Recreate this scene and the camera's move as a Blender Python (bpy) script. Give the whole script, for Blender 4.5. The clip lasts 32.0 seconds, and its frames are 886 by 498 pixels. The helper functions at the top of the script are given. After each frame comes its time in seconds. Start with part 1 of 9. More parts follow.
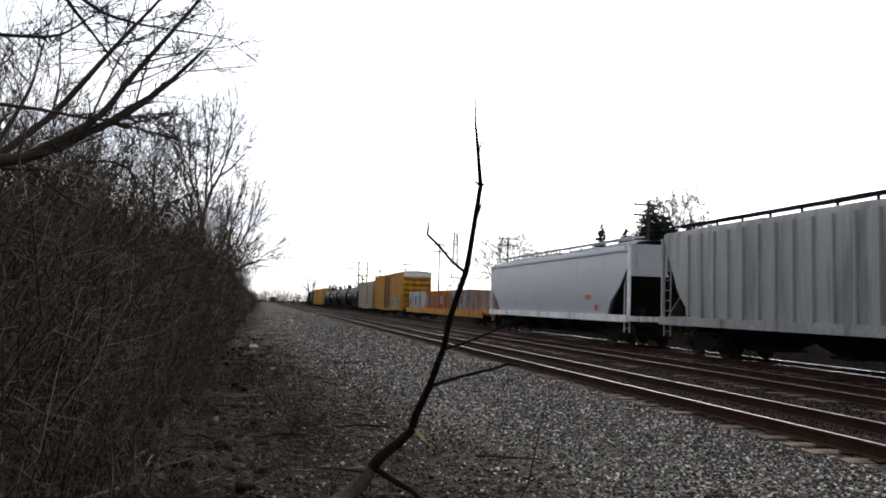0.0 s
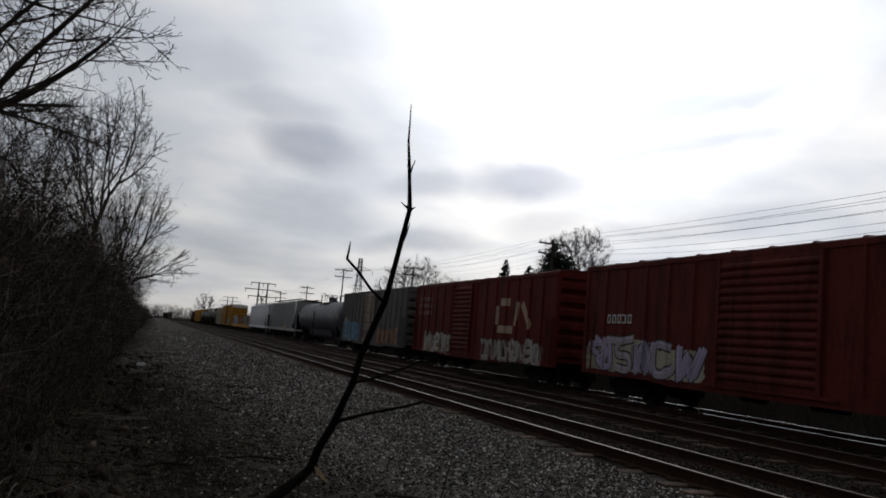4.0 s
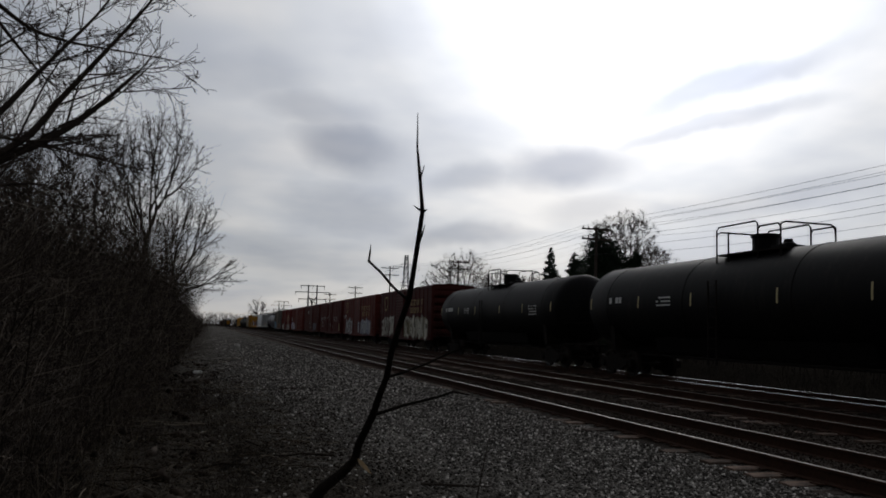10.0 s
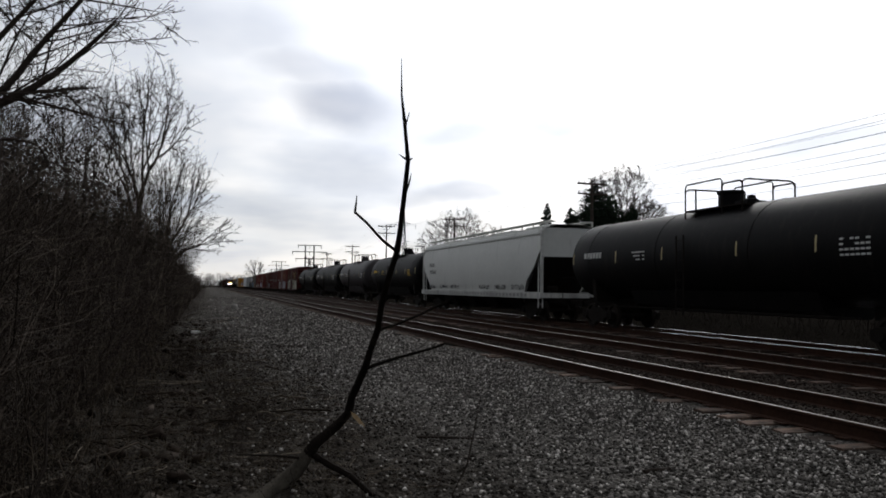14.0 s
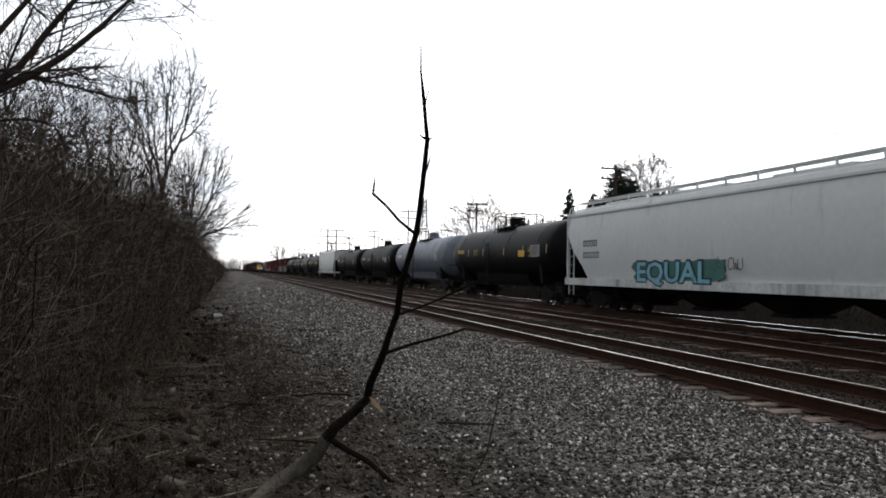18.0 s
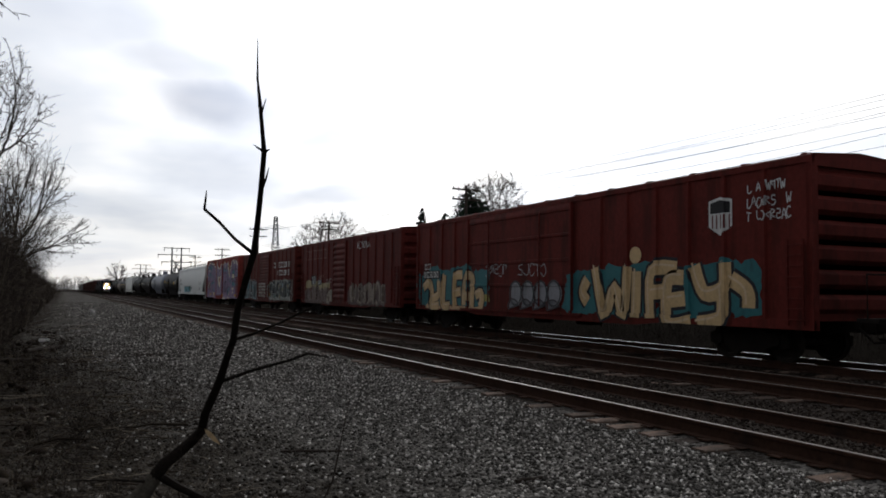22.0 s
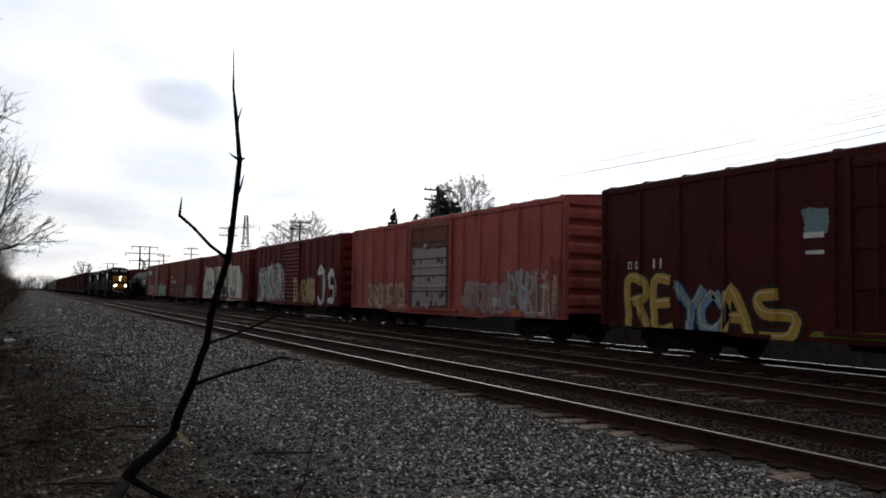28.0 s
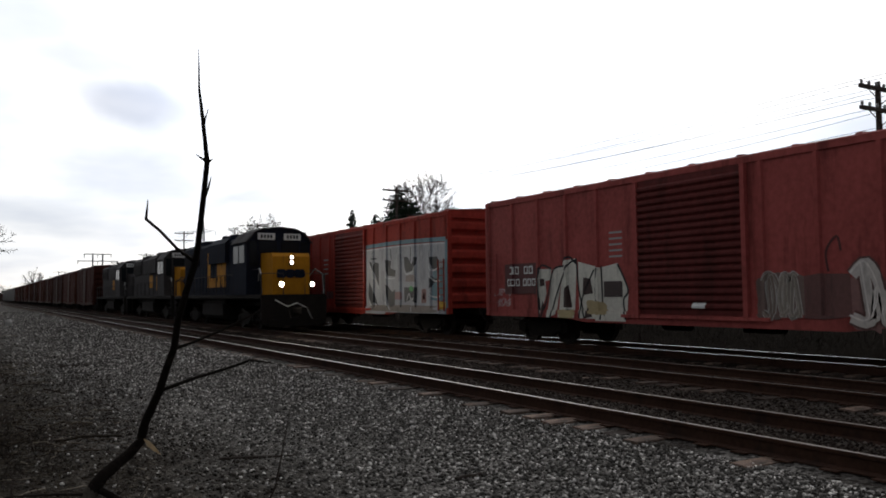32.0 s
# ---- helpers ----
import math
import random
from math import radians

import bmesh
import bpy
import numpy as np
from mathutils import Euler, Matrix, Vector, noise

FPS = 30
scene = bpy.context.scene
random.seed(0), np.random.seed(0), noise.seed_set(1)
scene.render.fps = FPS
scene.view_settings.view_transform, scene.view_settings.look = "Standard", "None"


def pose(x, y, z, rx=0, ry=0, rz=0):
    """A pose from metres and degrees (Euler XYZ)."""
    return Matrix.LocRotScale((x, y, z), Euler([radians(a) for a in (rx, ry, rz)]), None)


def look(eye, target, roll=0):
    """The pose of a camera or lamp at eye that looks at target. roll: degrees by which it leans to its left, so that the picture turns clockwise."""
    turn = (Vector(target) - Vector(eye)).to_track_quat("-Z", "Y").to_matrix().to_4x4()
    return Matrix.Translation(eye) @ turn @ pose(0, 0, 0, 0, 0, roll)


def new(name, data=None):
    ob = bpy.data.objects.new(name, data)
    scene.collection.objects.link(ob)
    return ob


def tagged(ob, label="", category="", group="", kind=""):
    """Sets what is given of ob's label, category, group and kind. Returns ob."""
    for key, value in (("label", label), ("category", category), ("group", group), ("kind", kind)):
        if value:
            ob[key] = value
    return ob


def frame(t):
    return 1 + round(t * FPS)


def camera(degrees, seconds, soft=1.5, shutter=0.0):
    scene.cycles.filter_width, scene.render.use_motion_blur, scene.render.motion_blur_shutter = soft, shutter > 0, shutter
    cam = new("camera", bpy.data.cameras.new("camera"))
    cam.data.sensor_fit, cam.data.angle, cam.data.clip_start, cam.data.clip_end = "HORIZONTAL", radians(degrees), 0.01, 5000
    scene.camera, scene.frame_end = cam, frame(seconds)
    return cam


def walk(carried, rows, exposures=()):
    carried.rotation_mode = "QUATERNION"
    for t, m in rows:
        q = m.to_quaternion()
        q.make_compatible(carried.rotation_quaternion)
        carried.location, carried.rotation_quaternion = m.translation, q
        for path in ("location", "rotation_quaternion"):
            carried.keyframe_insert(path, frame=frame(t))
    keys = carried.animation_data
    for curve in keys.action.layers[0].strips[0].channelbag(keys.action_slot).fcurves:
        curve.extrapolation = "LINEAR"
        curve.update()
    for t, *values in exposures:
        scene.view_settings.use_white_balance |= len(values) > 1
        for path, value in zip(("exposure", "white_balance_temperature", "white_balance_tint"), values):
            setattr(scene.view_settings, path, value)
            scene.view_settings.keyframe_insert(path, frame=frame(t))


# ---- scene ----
cam = camera(57.9, 32.0, soft=1.8)
PATH = [
    (0, (-8.133, -0.553, 1.508), (-7.697, 1.394, 1.648), 1.8),
    (0.5, (-8.142, -0.341, 1.515), (-7.686, 1.599, 1.686), 3.7),
    (1, (-8.151, -0.2, 1.532), (-7.689, 1.738, 1.711), 4.2),
    (1.5, (-8.141, -0.114, 1.548), (-7.613, 1.801, 1.785), 3.4),
    (2, (-8.146, -0.094, 1.531), (-7.599, 1.818, 1.742), 3.1),
    (2.5, (-8.15, -0.084, 1.535), (-7.575, 1.82, 1.742), 3.6),
    (3, (-8.153, -0.081, 1.537), (-7.573, 1.82, 1.762), 3.6),
    (3.5, (-8.146, -0.159, 1.532), (-7.487, 1.716, 1.754), 4.9),
    (5.5, (-8.161, -0.158, 1.542), (-7.545, 1.73, 1.779), 3.8),
    (6, (-8.189, -0.185, 1.546), (-7.614, 1.715, 1.787), 3.2),
    (6.5, (-8.199, -0.202, 1.546), (-7.62, 1.694, 1.811), 3.0),
    (7, (-8.206, -0.181, 1.561), (-7.6, 1.701, 1.866), 2.9),
    (7.5, (-8.18, -0.195, 1.558), (-7.562, 1.685, 1.845), 0.9),
    (8, (-8.124, -0.226, 1.562), (-7.516, 1.657, 1.854), 0.8),
    (8.5, (-8.071, -0.287, 1.567), (-7.521, 1.617, 1.838), 1.1),
    (9, (-8.051, -0.383, 1.555), (-7.499, 1.526, 1.779), 1.8),
    (9.5, (-8.062, -0.427, 1.551), (-7.509, 1.483, 1.762), 2.1),
    (10, (-8.061, -0.486, 1.54), (-7.509, 1.426, 1.741), 1.6),
    (10.5, (-8.039, -0.469, 1.541), (-7.484, 1.439, 1.769), 1.9),
    (11, (-8.026, -0.431, 1.544), (-7.508, 1.488, 1.765), 1.7),
    (11.5, (-8.01, -0.425, 1.544), (-7.504, 1.498, 1.761), 1.6),
    (12, (-8.005, -0.425, 1.541), (-7.503, 1.501, 1.731), 1.0),
    (12.5, (-8.012, -0.46, 1.524), (-7.491, 1.465, 1.67), 1.2),
    (13, (-8.015, -0.452, 1.513), (-7.459, 1.467, 1.618), 0.0),
    (13.5, (-7.995, -0.443, 1.509), (-7.408, 1.466, 1.617), 0.1),
    (14, (-7.985, -0.43, 1.499), (-7.421, 1.487, 1.595), 0.7),
    (14.5, (-7.984, -0.438, 1.492), (-7.397, 1.472, 1.577), 0.1),
    (16.5, (-7.987, -0.401, 1.483), (-7.411, 1.514, 1.511), 0.6),
    (17, (-7.968, -0.442, 1.486), (-7.35, 1.46, 1.54), 1.2),
    (17.5, (-7.945, -0.428, 1.495), (-7.369, 1.486, 1.564), 1.9),
    (18, (-7.937, -0.307, 1.491), (-7.425, 1.625, 1.549), 1.0),
    (18.5, (-7.916, -0.141, 1.497), (-7.319, 1.768, 1.538), 2.0),
    (19, (-7.89, -0.037, 1.503), (-7.151, 1.818, 1.614), 0.8),
    (19.5, (-7.824, 0.01, 1.513), (-6.986, 1.819, 1.68), 0.7),
    (20, (-7.799, -0.046, 1.498), (-7.064, 1.811, 1.594), -2.3),
    (20.5, (-7.806, -0.064, 1.505), (-7.102, 1.805, 1.604), 0.0),
    (21, (-7.788, -0.06, 1.496), (-6.963, 1.759, 1.599), -0.1),
    (21.5, (-7.78, -0.057, 1.506), (-6.905, 1.738, 1.619), -0.0),
    (22, (-7.807, -0.09, 1.507), (-6.953, 1.715, 1.618), 0.7),
    (22.5, (-7.814, -0.109, 1.507), (-6.939, 1.685, 1.625), 0.6),
    (23, (-7.824, -0.14, 1.523), (-6.932, 1.643, 1.686), 0.4),
    (23.5, (-7.832, -0.159, 1.522), (-6.94, 1.625, 1.673), 0.6),
    (24, (-7.846, -0.2, 1.517), (-6.938, 1.577, 1.649), 1.1),
    (24.5, (-7.865, -0.229, 1.525), (-6.964, 1.55, 1.678), 1.5),
    (25, (-7.878, -0.217, 1.535), (-6.956, 1.551, 1.683), 1.9),
    (25.5, (-7.87, -0.161, 1.536), (-6.95, 1.609, 1.684), 2.0),
    (27.5, (-7.85, -0.206, 1.531), (-6.927, 1.565, 1.63), 1.0),
    (28, (-7.857, -0.189, 1.541), (-6.939, 1.585, 1.653), 0.9),
    (28.5, (-7.871, -0.219, 1.535), (-6.922, 1.539, 1.639), 1.1),
    (29, (-7.89, -0.215, 1.534), (-6.932, 1.536, 1.654), 1.1),
    (29.5, (-7.895, -0.214, 1.532), (-6.92, 1.527, 1.67), 0.7),
    (30, (-7.899, -0.208, 1.535), (-6.933, 1.536, 1.686), 1.0),
    (30.5, (-7.901, -0.193, 1.541), (-6.919, 1.543, 1.688), 0.6),
    (31, (-7.904, -0.175, 1.528), (-6.926, 1.565, 1.655), -0.1),
    (31.5, (-7.917, -0.187, 1.53), (-6.924, 1.545, 1.656), 0.6),
    (32, (-7.924, -0.176, 1.526), (-6.917, 1.548, 1.638), -0.6),
]
CLIP = [(t, look(e, a, r)) for t, e, a, r in PATH]
walk(cam, CLIP, exposures=[
    (0, 0.85), (0.5, 0.5), (1, -0.08), (2, -0.74), (3, -0.90), (3.5, -0.92), (6, -0.98), (7, -1.2), (8, -1.5), (9, -1.45), (10, -1.12), (11, -1.02),
    (12, -0.98), (12.6, -0.62), (13, -0.50), (14, -0.36), (16.5, 0.36), (17, 0.45), (18, 0.6), (19, 0.65), (19.7, -0.1), (20.3, -0.4), (21, -0.25),
    (23, -0.25), (24, -0.42), (25, -0.32), (26, -0.15), (28, -0.1), (30, -0.1), (32, -0.1)])

# ---- sky and sun: bright overcast, the sun behind cloud ahead and to the right ----
SUN = Vector((0.441, 0.765, 0.469)).normalized()

CLOUDS = [((0.02, 0.954, 0.298), 0.085, 0.030, 0, 0.20), ((0.155, 0.964, 0.219), 0.070, 0.033, -8, 0.62), ((0.118, 0.958, 0.26), 0.085, 0.024, -12, 0.36),
          ((0.415, 0.887, 0.204), 0.075, 0.028, 4, 0.58), ((0.553, 0.782, 0.288), 0.13, 0.020, 16, 0.60), ((0.549, 0.798, 0.246), 0.12, 0.012, 10, 0.45),
          ((0.304, 0.933, 0.19), 0.055, 0.018, 10, 0.34), ((0.15, 0.978, 0.144), 0.080, 0.028, -6, 0.34), ((0.305, 0.945, 0.118), 0.080, 0.013, 4, 0.42),
          ((0.444, 0.883, 0.152), 0.055, 0.016, 6, 0.30), ((0.03, 0.978, 0.20), 0.11, 0.045, 6, 0.12), ((0.083, 0.992, 0.088), 0.16, 0.026, 0, 0.24),
          ((-0.12, 0.94, 0.33), 0.12, 0.06, 8, 0.12), ((0.62, 0.76, 0.16), 0.15, 0.016, 6, 0.28)]


def make_world():
    w = bpy.data.worlds.new("overcast")
    scene.world = w
    w.use_nodes = True
    nt = w.node_tree
    nt.nodes.clear()
    N, L = nt.nodes.new, nt.links.new
    out, bg = N("ShaderNodeOutputWorld"), N("ShaderNodeBackground")
    tc = N("ShaderNodeTexCoord")
    sky = N("ShaderNodeTexSky")
    sky.sky_type = "NISHITA"
    sky.sun_disc = False
    sky.sun_elevation = math.asin(SUN.z)
    sky.sun_rotation = math.atan2(SUN.x, SUN.y)
    skys = N("ShaderNodeVectorMath")
    skys.operation = "SCALE"
    skys.inputs["Scale"].default_value = 0.012
    L(sky.outputs[0], skys.inputs[0])
    # cloud sheets: the direction is flattened towards the horizon
    sep = N("ShaderNodeSeparateXYZ")
    L(tc.outputs["Generated"], sep.inputs[0])
    add = N("ShaderNodeMath")
    add.operation = "ADD"
    add.inputs[1].default_value = 0.16
    ab = N("ShaderNodeMath")
    ab.operation = "ABSOLUTE"
    L(sep.outputs[2], ab.inputs[0])
    L(ab.outputs[0], add.inputs[0])
    com = N("ShaderNodeCombineXYZ")
    for i in (0, 1):
        d = N("ShaderNodeMath")
        d.operation = "DIVIDE"
        L(sep.outputs[i], d.inputs[0])
        L(add.outputs[0], d.inputs[1])
        L(d.outputs[0], com.inputs[i])
    n1, n2 = N("ShaderNodeTexNoise"), N("ShaderNodeTexNoise")
    n1.inputs["Scale"].default_value, n1.inputs["Detail"].default_value, n1.inputs["Roughness"].default_value = 1.1, 4, 0.5
    n2.inputs["Scale"].default_value, n2.inputs["Detail"].default_value = 2.6, 4
    L(com.outputs[0], n1.inputs["Vector"])
    L(com.outputs[0], n2.inputs["Vector"])
    mixn = N("ShaderNodeMath")
    mixn.operation = "MULTIPLY_ADD"
    mixn.inputs[1].default_value = 0.26
    L(n2.outputs["Fac"], mixn.inputs[0])
    L(n1.outputs["Fac"], mixn.inputs[2])
    ramp = N("ShaderNodeValToRGB")
    cr = ramp.color_ramp
    cr.elements[0].position, cr.elements[0].color = 0.47, (0.66, 0.695, 0.775, 1)
    cr.elements[1].position, cr.elements[1].color = 0.77, (1.0, 0.99, 0.99, 1)
    e = cr.elements.new(0.605)
    e.color = (0.785, 0.81, 0.86, 1)
    L(mixn.outputs[0], ramp.inputs[0])
    # brightening of the cloud round the hidden sun
    dot = N("ShaderNodeVectorMath")
    dot.operation = "DOT_PRODUCT"
    dot.inputs[1].default_value = SUN
    nrm = N("ShaderNodeVectorMath")
    nrm.operation = "NORMALIZE"
    L(tc.outputs["Generated"], nrm.inputs[0])
    L(nrm.outputs[0], dot.inputs[0])
    glow = N("ShaderNodeValToRGB")
    g = glow.color_ramp
    g.interpolation = "EASE"
    half = N("ShaderNodeMath")
    half.operation = "MULTIPLY_ADD"
    half.inputs[1].default_value = half.inputs[2].default_value = 0.5
    L(dot.outputs["Value"], half.inputs[0])
    g.elements[0].position, g.elements[0].color = 0.30, (0.085, 0.085, 0.085, 1)
    g.elements[1].position, g.elements[1].color = 1.0, (1, 1, 1, 1)
    for p, c in ((0.67, 0.115), (0.80, 0.17), (0.854, 0.215), (0.91, 0.275), (0.9455, 0.34), (0.97, 0.43), (0.981, 0.56), (0.99, 0.9)):
        g.elements.new(p).color = (c, c, c, 1)
    L(half.outputs[0], glow.inputs[0])
    # small gray-blue clouds under the sheet, with frayed edges
    fray = N("ShaderNodeTexNoise")
    fray.inputs["Scale"].default_value, fray.inputs["Detail"].default_value, fray.inputs["Roughness"].default_value = 7, 4, 0.55
    L(tc.outputs["Generated"], fray.inputs["Vector"])
    mid = N("ShaderNodeVectorMath")
    mid.operation = "SUBTRACT"
    mid.inputs[1].default_value = (0.5, 0.5, 0.5)
    L(fray.outputs["Color"], mid.inputs[0])
    soft = N("ShaderNodeVectorMath")
    soft.operation = "SCALE"
    soft.inputs["Scale"].default_value = 0.05
    L(mid.outputs[0], soft.inputs[0])
    moved = N("ShaderNodeVectorMath")
    L(nrm.outputs[0], moved.inputs[0])
    L(soft.outputs[0], moved.inputs[1])
    cloud = None
    for d, a, b, tilt, depth in CLOUDS:
        d = Vector(d).normalized()
        right = d.cross(Vector((0, 0, 1))).normalized()
        high = right.cross(d)
        ct, st = math.cos(radians(tilt)), math.sin(radians(tilt))
        xy = N("ShaderNodeCombineXYZ")
        for i, axis in enumerate(((right * ct + high * st) / a, (high * ct - right * st) / b)):
            dp = N("ShaderNodeVectorMath")
            dp.operation = "DOT_PRODUCT"
            dp.inputs[1].default_value = axis
            L(moved.outputs[0], dp.inputs[0])
            L(dp.outputs["Value"], xy.inputs[i])
        ln = N("ShaderNodeVectorMath")
        ln.operation = "LENGTH"
        L(xy.outputs[0], ln.inputs[0])
        fall = N("ShaderNodeMapRange")
        fall.interpolation_type = "SMOOTHSTEP"
        fall.inputs["From Min"].default_value, fall.inputs["From Max"].default_value = 1.5, 0.35
        fall.inputs["To Min"].default_value, fall.inputs["To Max"].default_value = 0, depth
        L(ln.outputs["Value"], fall.inputs["Value"])
        if cloud is None:
            cloud = fall.outputs["Result"]
        else:
            mx = N("ShaderNodeMath")
            mx.operation = "MAXIMUM"
            L(cloud, mx.inputs[0])
            L(fall.outputs["Result"], mx.inputs[1])
            cloud = mx.outputs[0]
    veil = N("ShaderNodeMix")
    veil.data_type = "RGBA"
    veil.inputs["B"].default_value = (0.20, 0.24, 0.345, 1)
    L(cloud, veil.inputs["Factor"])
    L(ramp.outputs[0], veil.inputs["A"])
    mul = N("ShaderNodeVectorMath")
    mul.operation = "MULTIPLY"
    L(veil.outputs["Result"], mul.inputs[0])
    L(glow.outputs[0], mul.inputs[1])
    sc = N("ShaderNodeVectorMath")
    sc.operation = "SCALE"
    sc.inputs["Scale"].default_value = 4.2
    L(mul.outputs[0], sc.inputs[0])
    tot = N("ShaderNodeVectorMath")
    L(sc.outputs[0], tot.inputs[0])
    L(skys.outputs[0], tot.inputs[1])
    L(tot.outputs[0], bg.inputs["Color"])
    bg.inputs["Strength"].default_value = 1.0
    L(bg.outputs[0], out.inputs["Surface"])


make_world()
lamp = bpy.data.lights.new("sun", "SUN")
lamp.energy, lamp.angle, lamp.color = 0.5, radians(14), (1.0, 0.96, 0.9)
sun_lamp = new("sun", lamp)
sun_lamp.matrix_basis = look(SUN * 60, (0, 0, 0))


# ---- materials ----
def mat(name, base, rough=0.8, metal=0.0, spread=0.25, scale=3.0, second=None, amount=0.0, streak=0.0, bump=0.0, bump_scale=30.0, spec=0.3, vary=0.0):
    """Base colour with noise variation at two scales, patches of a second colour, vertical streaks and fine relief."""
    m = bpy.data.materials.new(name)
    m.use_nodes = True
    nt = m.node_tree
    N, L = nt.nodes.new, nt.links.new
    b = nt.nodes["Principled BSDF"]
    b.inputs["Roughness"].default_value, b.inputs["Metallic"].default_value = rough, metal
    b.inputs["Specular IOR Level"].default_value = spec
    tc = N("ShaderNodeTexCoord")
    n1, n2 = N("ShaderNodeTexNoise"), N("ShaderNodeTexNoise")
    n1.inputs["Scale"].default_value, n1.inputs["Detail"].default_value = scale, 6
    n2.inputs["Scale"].default_value, n2.inputs["Detail"].default_value = scale * 9, 3
    L(tc.outputs["Object"], n1.inputs["Vector"])
    L(tc.outputs["Object"], n2.inputs["Vector"])
    s = N("ShaderNodeMath")
    s.operation = "ADD"
    L(n1.outputs["Fac"], s.inputs[0])
    L(n2.outputs["Fac"], s.inputs[1])
    mr = N("ShaderNodeMapRange")
    mr.inputs["From Min"].default_value, mr.inputs["From Max"].default_value = 0.6, 1.4
    mr.inputs["To Min"].default_value, mr.inputs["To Max"].default_value = 1 - spread, 1 + spread
    L(s.outputs[0], mr.inputs["Value"])
    last = mr.outputs["Result"]
    if vary:
        oi = N("ShaderNodeObjectInfo")
        vr = N("ShaderNodeMapRange")
        vr.inputs["To Min"].default_value, vr.inputs["To Max"].default_value = 1 - vary, 1 + vary
        L(oi.outputs["Random"], vr.inputs["Value"])
        vm = N("ShaderNodeMath")
        vm.operation = "MULTIPLY"
        L(last, vm.inputs[0])
        L(vr.outputs["Result"], vm.inputs[1])
        last = vm.outputs[0]
    sc = N("ShaderNodeVectorMath")
    sc.operation = "SCALE"
    sc.inputs[0].default_value = base
    L(last, sc.inputs["Scale"])
    colour = sc.outputs[0]
    if second:
        n3 = N("ShaderNodeTexNoise")
        n3.inputs["Scale"].default_value, n3.inputs["Detail"].default_value, n3.inputs["Roughness"].default_value = scale * 0.7, 8, 0.65
        if streak:
            mp = N("ShaderNodeMapping")
            mp.inputs["Scale"].default_value = (1, 1, 1 / (1 + streak))
            L(tc.outputs["Object"], mp.inputs["Vector"])
            L(mp.outputs[0], n3.inputs["Vector"])
            n3.inputs["Scale"].default_value = scale * 2.5
        else:
            L(tc.outputs["Object"], n3.inputs["Vector"])
        r = N("ShaderNodeMapRange")
        r.inputs["From Min"].default_value, r.inputs["From Max"].default_value = 0.62 - amount * 0.3, 0.78 - amount * 0.3
        L(n3.outputs["Fac"], r.inputs["Value"])
        mx = N("ShaderNodeMix")
        mx.data_type = "RGBA"
        mx.inputs["B"].default_value = (*second, 1)
        L(r.outputs["Result"], mx.inputs["Factor"])
        L(colour, mx.inputs["A"])
        colour = mx.outputs["Result"]
    L(colour, b.inputs["Base Color"])
    if bump:
        n4 = N("ShaderNodeTexNoise")
        n4.inputs["Scale"].default_value, n4.inputs["Detail"].default_value = bump_scale, 4
        L(tc.outputs["Object"], n4.inputs["Vector"])
        bp = N("ShaderNodeBump")
        bp.inputs["Strength"].default_value, bp.inputs["Distance"].default_value = bump, 0.02
        L(n4.outputs["Fac"], bp.inputs["Height"])
        L(bp.outputs[0], b.inputs["Normal"])
    return m


def glow_mat(name, colour, strength):
    m = bpy.data.materials.new(name)
    m.use_nodes = True
    b = m.node_tree.nodes["Principled BSDF"]
    b.inputs["Base Color"].default_value = (0.8, 0.8, 0.75, 1)
    b.inputs["Emission Color"].default_value, b.inputs["Emission Strength"].default_value = (*colour, 1), strength
    return m


def paint(name, c, dirt=0.4, rough=0.65):
    """Weathered freight car paint with rust and road dirt in vertical streaks."""
    if c[0] > 2.2 * c[1]:
        c = (c[0], c[1] * 0.80, c[2] * 0.78)
    return mat(name, c, rough, 0, 0.30, 0.8, (c[0] * 0.48 + 0.008, c[1] * 0.48 + 0.004, c[2] * 0.48 + 0.003), dirt, 5.0, 0.12, 14, 0.08)


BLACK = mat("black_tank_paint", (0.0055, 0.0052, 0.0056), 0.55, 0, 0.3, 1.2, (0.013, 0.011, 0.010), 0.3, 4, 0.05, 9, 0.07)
UNDER = mat("grimy_and_shaded_steel", (0.013, 0.0105, 0.009), 0.9, 0, 0.4, 3, spec=0.1)
WHEEL = mat("wheel_steel", (0.022, 0.017, 0.014), 0.75, 0.2, 0.4, 4, spec=0.15)
RAILSIDE = mat("rusty_rail_side", (0.040, 0.020, 0.013), 0.9, 0, 0.4, 2, (0.018, 0.012, 0.010), 0.3, spec=0.1)
RAILTOP = mat("dull_rail_top", (0.15, 0.122, 0.105), 0.5, 0.35, 0.25, 1.5)
RAILTOPBRIGHT = mat("polished_rail_top", (0.75, 0.75, 0.76), 0.22, 0.95, 0.1, 1.5)
WOODTIE = mat("weathered_tie_wood", (0.105, 0.074, 0.058), 0.9, 0, 0.45, 6, (0.05, 0.04, 0.034), 0.45, 0, 0.4, 40, 0.05, 0.8)
BARK = mat("bare_bark", (0.036, 0.028, 0.023), 0.95, 0, 0.4, 3, None, 0, 0, 0.3, 30, 0.1)
STEMBASE = mat("pale_stem_bark", (0.075, 0.066, 0.054), 0.95, 0, 0.5, 8, (0.13, 0.115, 0.09), 0.3, 0, 0.3, 40, 0.05)
SAPLINGBARK = mat("dark_sapling_bark", (0.016, 0.0125, 0.0105), 0.95, 0, 0.5, 8, (0.045, 0.037, 0.03), 0.15, 0, 0.3, 40, 0.05)
